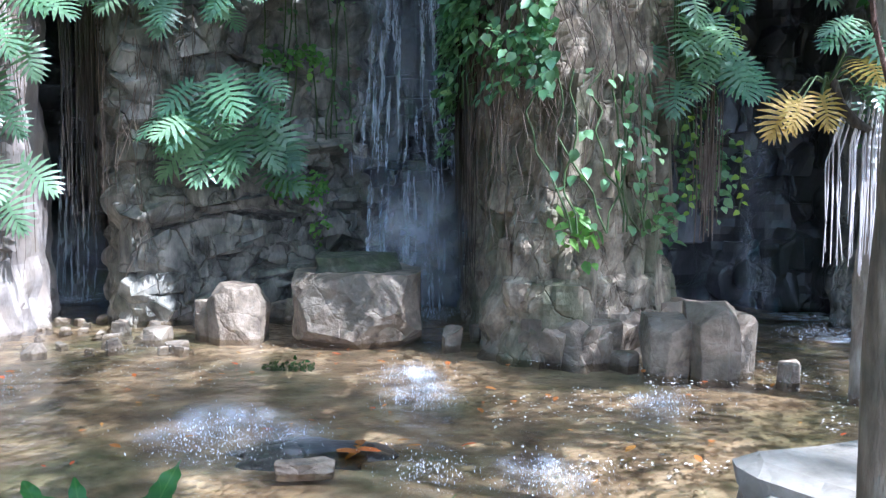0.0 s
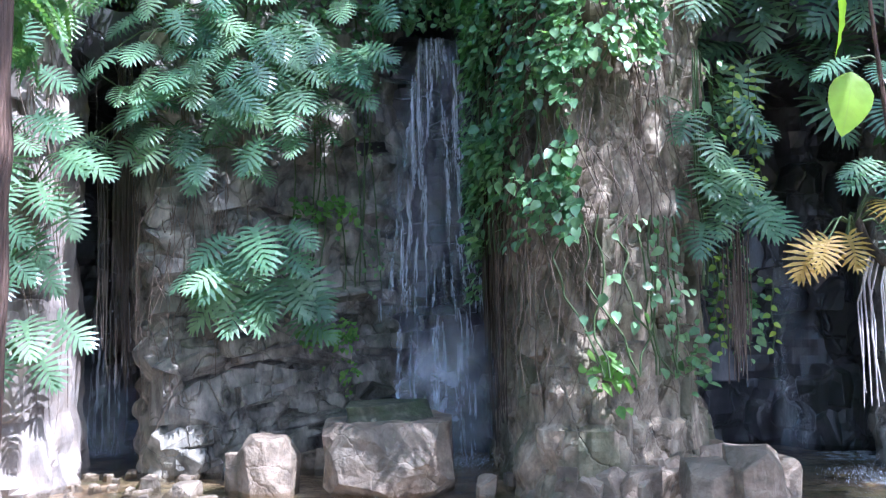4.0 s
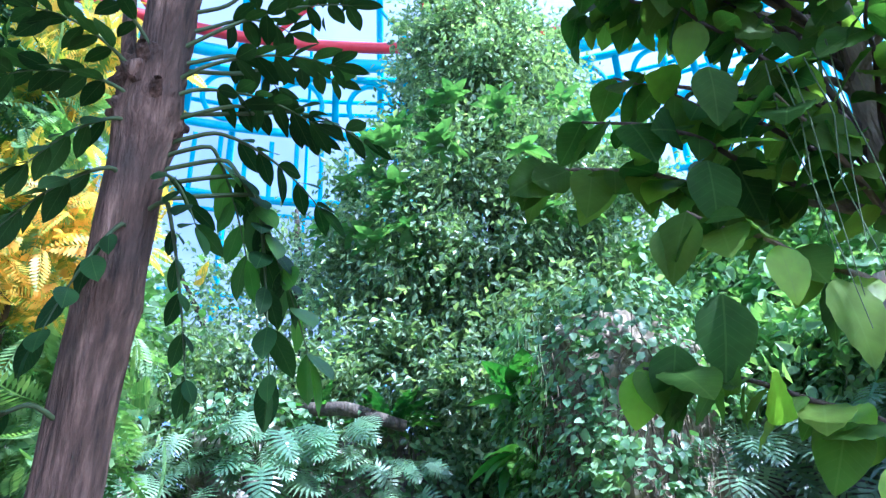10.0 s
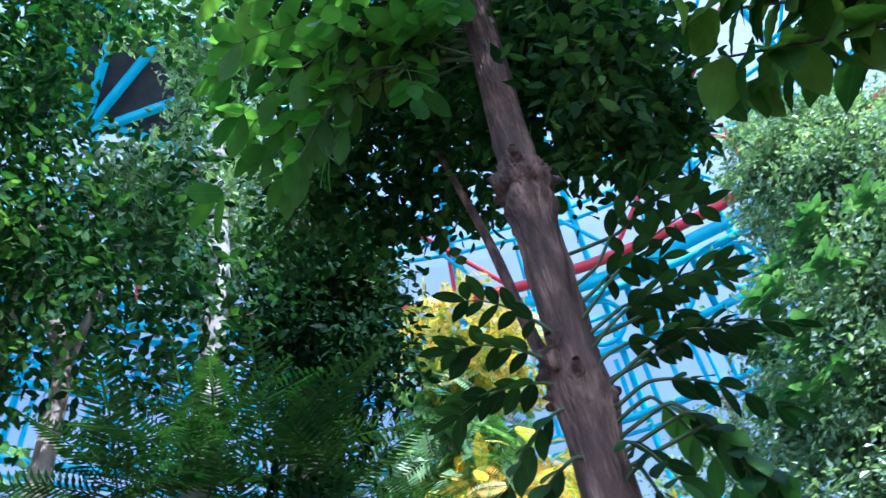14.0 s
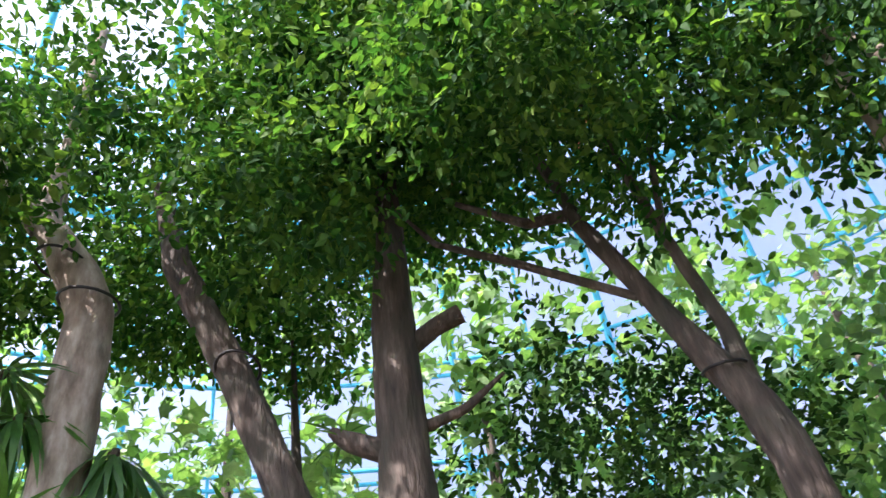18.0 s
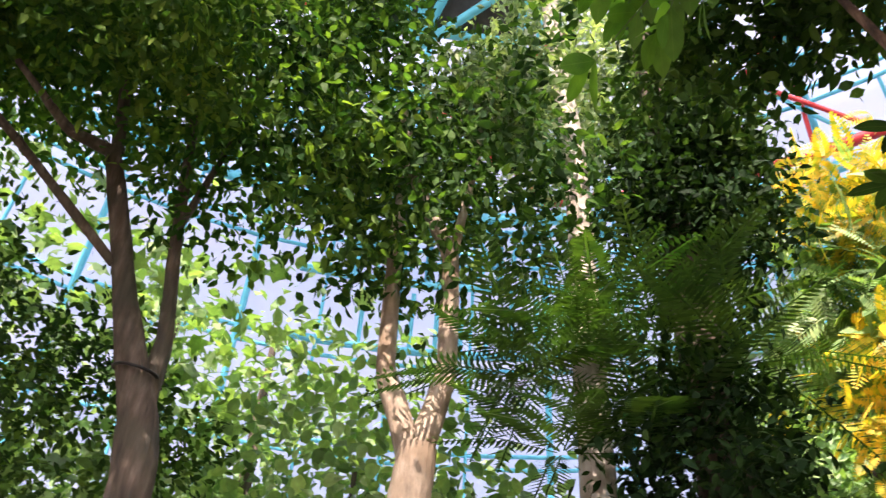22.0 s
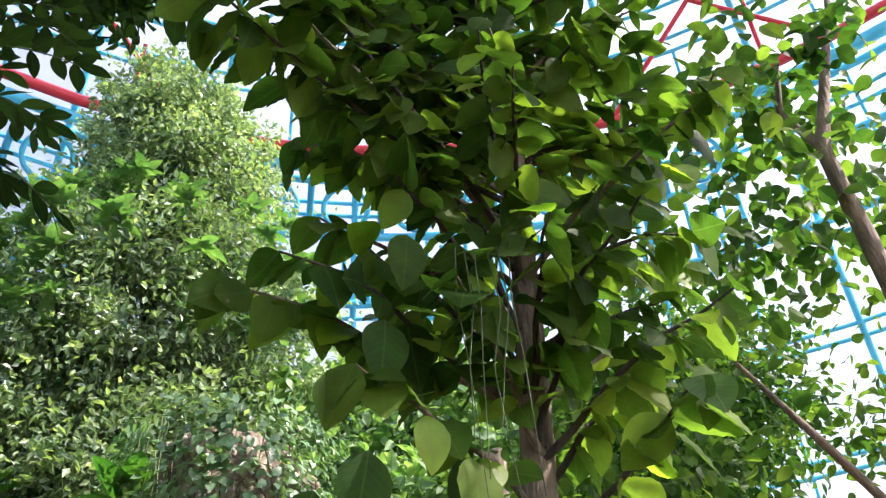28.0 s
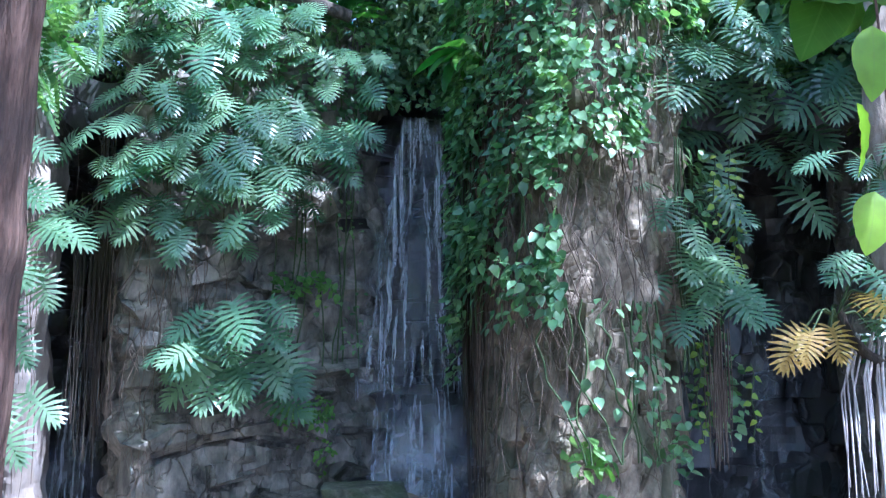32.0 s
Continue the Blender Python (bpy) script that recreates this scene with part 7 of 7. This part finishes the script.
BRANCHES += [(g.uniform(0.1, 2.4), g.uniform(2.1, 3.3), g.uniform(5.9, 7.4)) for k in range(26)]
BRANCHES += [(-0.16, 1.75, 5.74), (-0.1, 1.87, 5.53), (0.13, 1.78, 5.7)]
BRANCHES += [(g.uniform(1.0, 2.8), g.uniform(2.0, 3.5), g.uniform(5.2, 7.4)) for k in range(15)]
for k, e in enumerate(BRANCHES):
    e = np.array(e)
    a = np.array([1.45, 2.6, max(3.4, e[2] - 0.35 - 0.25 * g.random())])
    s = np.linspace(0, 1, 7)
    line = a + (e - a) * s[:, None] + np.array([0, 0, 1]) * (0.25 * s * (1 - s))[:, None] + g.normal(size=(7, 3)) * 0.015
    mpart("branch", mesh_np("branch", *tube(line - o, np.linspace(0.018, 0.005, 7), 6, 0.1), BARK_DARK if k % 3 else BARK_PALE, True), big_tree)
    ln = np.linalg.norm(e - a)
    nodes = max(5, int(ln / 0.095))
    for j in range(nodes):
        q = 0.25 + 0.75 * j / (nodes - 1)
        p = np.array([np.interp(q, s, line[:, i]) for i in range(3)]) - o
        for sg in ((-1, 1) if j < nodes - 1 else (1,)):
            d = (e - a) / ln
            side = np.cross(d, [0, 0, 1.0])
            ax = sg * side * 0.6 + d * 0.35 + np.array([0, 0, -0.62]) + g.normal(size=3) * 0.3
            up = np.array([0, -0.45, 0.8]) + g.normal(size=3) * 0.5
            m = frames_of(p[None], ax[None], up[None], np.array([0.22 * g.uniform(0.55, 1.2)]))[0]
            mpart("leaf", YOUNG_BACKLIT_BIG if g.random() < 0.06 else BIG_MESH, big_tree, "", to_matrix(m))
# last value 1: the yellow-green copy, its colour standing in for backlight
HANGING = [((0.85, 2.25, 4.06), 0.2, 1), ((0.66, 2.3, 3.93), 0.27, 0), ((0.5, 2.36, 3.8), 0.22, 0), ((0.4, 2.38, 3.76), 0.17, 0), ((0.97, 2.2, 3.9), 0.29, 0), ((1.0, 2.29, 3.36), 0.2, 1), ((0.98, 2.3, 2.91), 0.17, 1), ((0.95, 2.3, 3.15), 0.2, 1),
           ((0.72, 2.3, 4.45), 0.26, 0), ((0.53, 2.35, 4.22), 0.18, 0), ((0.8, 2.27, 4.85), 0.24, 0), ((1.62, 1.75, 4.1), 0.22, 0)]
FACING = {4: (0.4, -1.0, 0.0), 7: (1.0, -0.3, 0.3)}
for k, (p, s, young) in enumerate(HANGING):
    ax = np.array([g.uniform(-0.2, 0.2), g.uniform(-0.25, 0.1), -1.0])
    m = frames_of((np.array(p) - o)[None], ax[None], np.array([FACING.get(k, (0.15, -1.0, 0.25))]), np.array([s]))[0]
    mpart("leaf", YOUNG_BACKLIT_BIG if young else BIG_MESH, big_tree, "backlit yellow-green leaf" if young else "", to_matrix(m))
stem = [(1.42, 2.75, 2.2), (1.15, 2.45, 2.6), (1.05, 2.33, 3.1), (1.02, 2.3, 3.45)]
mpart("branch", mesh_np("branch", *tube(np.array(stem) - o, [0.009, 0.008, 0.006, 0.004], 6, 0.1), BARK_RED, True), big_tree)
for k in range(6):
    x, y = 0.93 + 0.035 * k + 0.02 * g.random(), 2.15 - 0.02 * k
    z0 = 4.75 - 0.1 * g.random()
    strand = mpart("hanging_strand", mesh_np("hanging_strand", *tube([(x, y, z0), (x + 0.025 * g.normal(), y, z0 - 0.25), (x + 0.02 * g.normal(), y, z0 - 0.5), (x + 0.035 * g.normal(), y, z0 - 0.75 - 0.3 * g.random())], [0.003, 0.003, 0.0025, 0.0015], 5), STEM, True))
    tagged(strand, "thin grey-green hanging aerial strand", "vine", "hanging strands")

# rosettes of larger leaves on the tall tree and ferns by the ivy trunk
def fern(loc, count, size, seed, label, material=FERN, tilt=(0.0, 1.0), toward=(0, 0, 0)):
    g = np.random.default_rng(seed)
    root = thing("fern", loc, label, "fern")
    a = np.linspace(0, 2 * np.pi, count, endpoint=False) + g.normal(size=count) * 0.3
    e = g.uniform(*tilt, count)
    axis = np.stack([np.cos(a) * np.cos(e), np.sin(a) * np.cos(e), np.sin(e)], 1) + np.array(toward)
    mats = frames_of(axis * 0.05, axis, np.array([0, 0, 1.0]) - axis * 0.4, size * g.uniform(0.75, 1.15, count))
    me = mesh_np("frond", *frond(22, 0.2, 0.014, 0.45), material)
    leaf_objects("frond", me, mats, root)
    return root


for k, (x, y, z) in enumerate([(-5.0, 4.0, 7.3), (-5.7, 3.7, 7.7), (-4.6, 4.5, 7.1), (-5.9, 4.1, 8.2), (-5.4, 4.1, 6.6), (-6.1, 3.3, 7.4), (-5.9, 3.6, 6.6), (-6.3, 3.8, 7.9)]):
    fern((x, y, z), 12, 1.25, 660 + k, "long feathery fern growing on the ivy-clad trunk")

rosette("near_shrub", (-2.35, 1.85, 3.9), 12, 0.24, mesh_np("leaf", *BIG_LEAF, leafy("shrub_leaf", [(0.04, 0.12, 0.025), (0.075, 0.18, 0.035)], 0.4, 0.5, True, veins=True), True), 690, "shoot with bright green oval leaves", (0.1, 0.9))
mpart("stem", mesh_np("stem", *tube([(0.15, 0.1, -3.4), (0.1, 0.05, -1.8), (0, 0, 0)], [0.02, 0.018, 0.012], 6), STEM, True), next(o for o in bpy.data.objects if o.name.startswith("near_shrub")))

# ---- rock blocks that break the faces ----
def block_mesh(seed, material):
    """A worn angular block, about one unit across."""
    g = np.random.default_rng(seed)
    bm = bmesh.new()
    bmesh.ops.create_cube(bm, size=1.0)
    for k in range(6):
        d = Vector(g.normal(size=3)).normalized()
        geom = bm.verts[:] + bm.edges[:] + bm.faces[:]
        cut = bmesh.ops.bisect_plane(bm, geom=geom, plane_co=d * (0.42 + 0.16 * g.random()), plane_no=d, clear_outer=True)
        edges = [e for e in cut["geom_cut"] if isinstance(e, bmesh.types.BMEdge)]
        if edges:
            bmesh.ops.contextual_create(bm, geom=edges)
    bmesh.ops.bevel(bm, geom=bm.edges[:], offset=0.05, segments=1, affect="EDGES", clamp_overlap=True)
    for v in bm.verts:
        v.co += Vector((noise.noise(v.co * 2.1 + Vector((seed, 0, 0))), noise.noise(v.co * 2.1 + Vector((0, seed, 0))), noise.noise(v.co * 2.1 + Vector((0, 0, seed))))) * 0.08
    me = bpy.data.meshes.new("rock_block")
    bm.to_mesh(me)
    bm.free()
    me.materials.append(material)
    return me


def rock_blocks(parent, line, q0, q1, z0, z1, count, wide, high, material, seed, sink=0.12, tilt=6):
    g = np.random.default_rng(seed)
    kinds = [block_mesh(seed * 10 + k, material) for k in range(6)]
    for k in range(count):
        x, y, nx, ny = on_line(line, g.uniform(q0, q1), 0)
        w, h = g.uniform(*wide), g.uniform(*high)
        m = Matrix.Translation((x + nx * (0.1 - sink), y + ny * (0.1 - sink), g.uniform(z0, z1))) @ pose(0, 0, 0, g.normal() * tilt, g.normal() * tilt, math.degrees(math.atan2(nx, -ny)) + g.normal() * 14)
        ob = mpart("rock_block", kinds[k % 6], parent, "", m @ Matrix.Diagonal((w, w * g.uniform(0.5, 0.8), h, 1)))


def structure(name, label_start):
    return next(o for o in bpy.data.objects if o.name.startswith(name) and o.get("label", "").startswith(label_start))


wall = structure("rock_wall", "grey layered")
rock_blocks(wall, WALL_LINE, 0.1, 0.99, 0.0, 7.6, 110, (0.4, 1.1), (0.25, 0.8), ROCK, 801, 0.26, 20)
rock_blocks(wall, WALL_LINE, 0.45, 0.99, 0.2, 2.6, 36, (0.6, 1.3), (0.16, 0.34), ROCK, 802, 0.18, 12)
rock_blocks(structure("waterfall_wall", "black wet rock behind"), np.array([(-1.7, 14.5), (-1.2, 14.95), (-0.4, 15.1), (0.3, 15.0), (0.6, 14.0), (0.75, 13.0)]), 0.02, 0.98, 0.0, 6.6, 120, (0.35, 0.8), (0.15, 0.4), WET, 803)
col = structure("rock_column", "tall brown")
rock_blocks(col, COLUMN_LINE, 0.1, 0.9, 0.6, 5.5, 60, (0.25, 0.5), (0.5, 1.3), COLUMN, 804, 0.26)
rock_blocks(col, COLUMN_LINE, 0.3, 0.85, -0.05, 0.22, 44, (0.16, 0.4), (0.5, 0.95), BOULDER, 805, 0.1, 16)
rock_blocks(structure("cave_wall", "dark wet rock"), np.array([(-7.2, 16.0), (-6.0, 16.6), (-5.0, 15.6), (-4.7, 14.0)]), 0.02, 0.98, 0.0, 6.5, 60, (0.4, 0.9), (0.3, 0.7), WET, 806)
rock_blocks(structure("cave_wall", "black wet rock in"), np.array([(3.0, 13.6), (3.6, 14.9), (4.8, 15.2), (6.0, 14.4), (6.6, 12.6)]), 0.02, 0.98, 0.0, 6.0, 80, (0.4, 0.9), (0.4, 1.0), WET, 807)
rock_blocks(structure("rock_pillar", "pale"), PILLAR_LINE, 0.05, 0.98, 0.0, 6.5, 80, (0.3, 0.7), (0.4, 1.0), PALE, 808, 0.12)
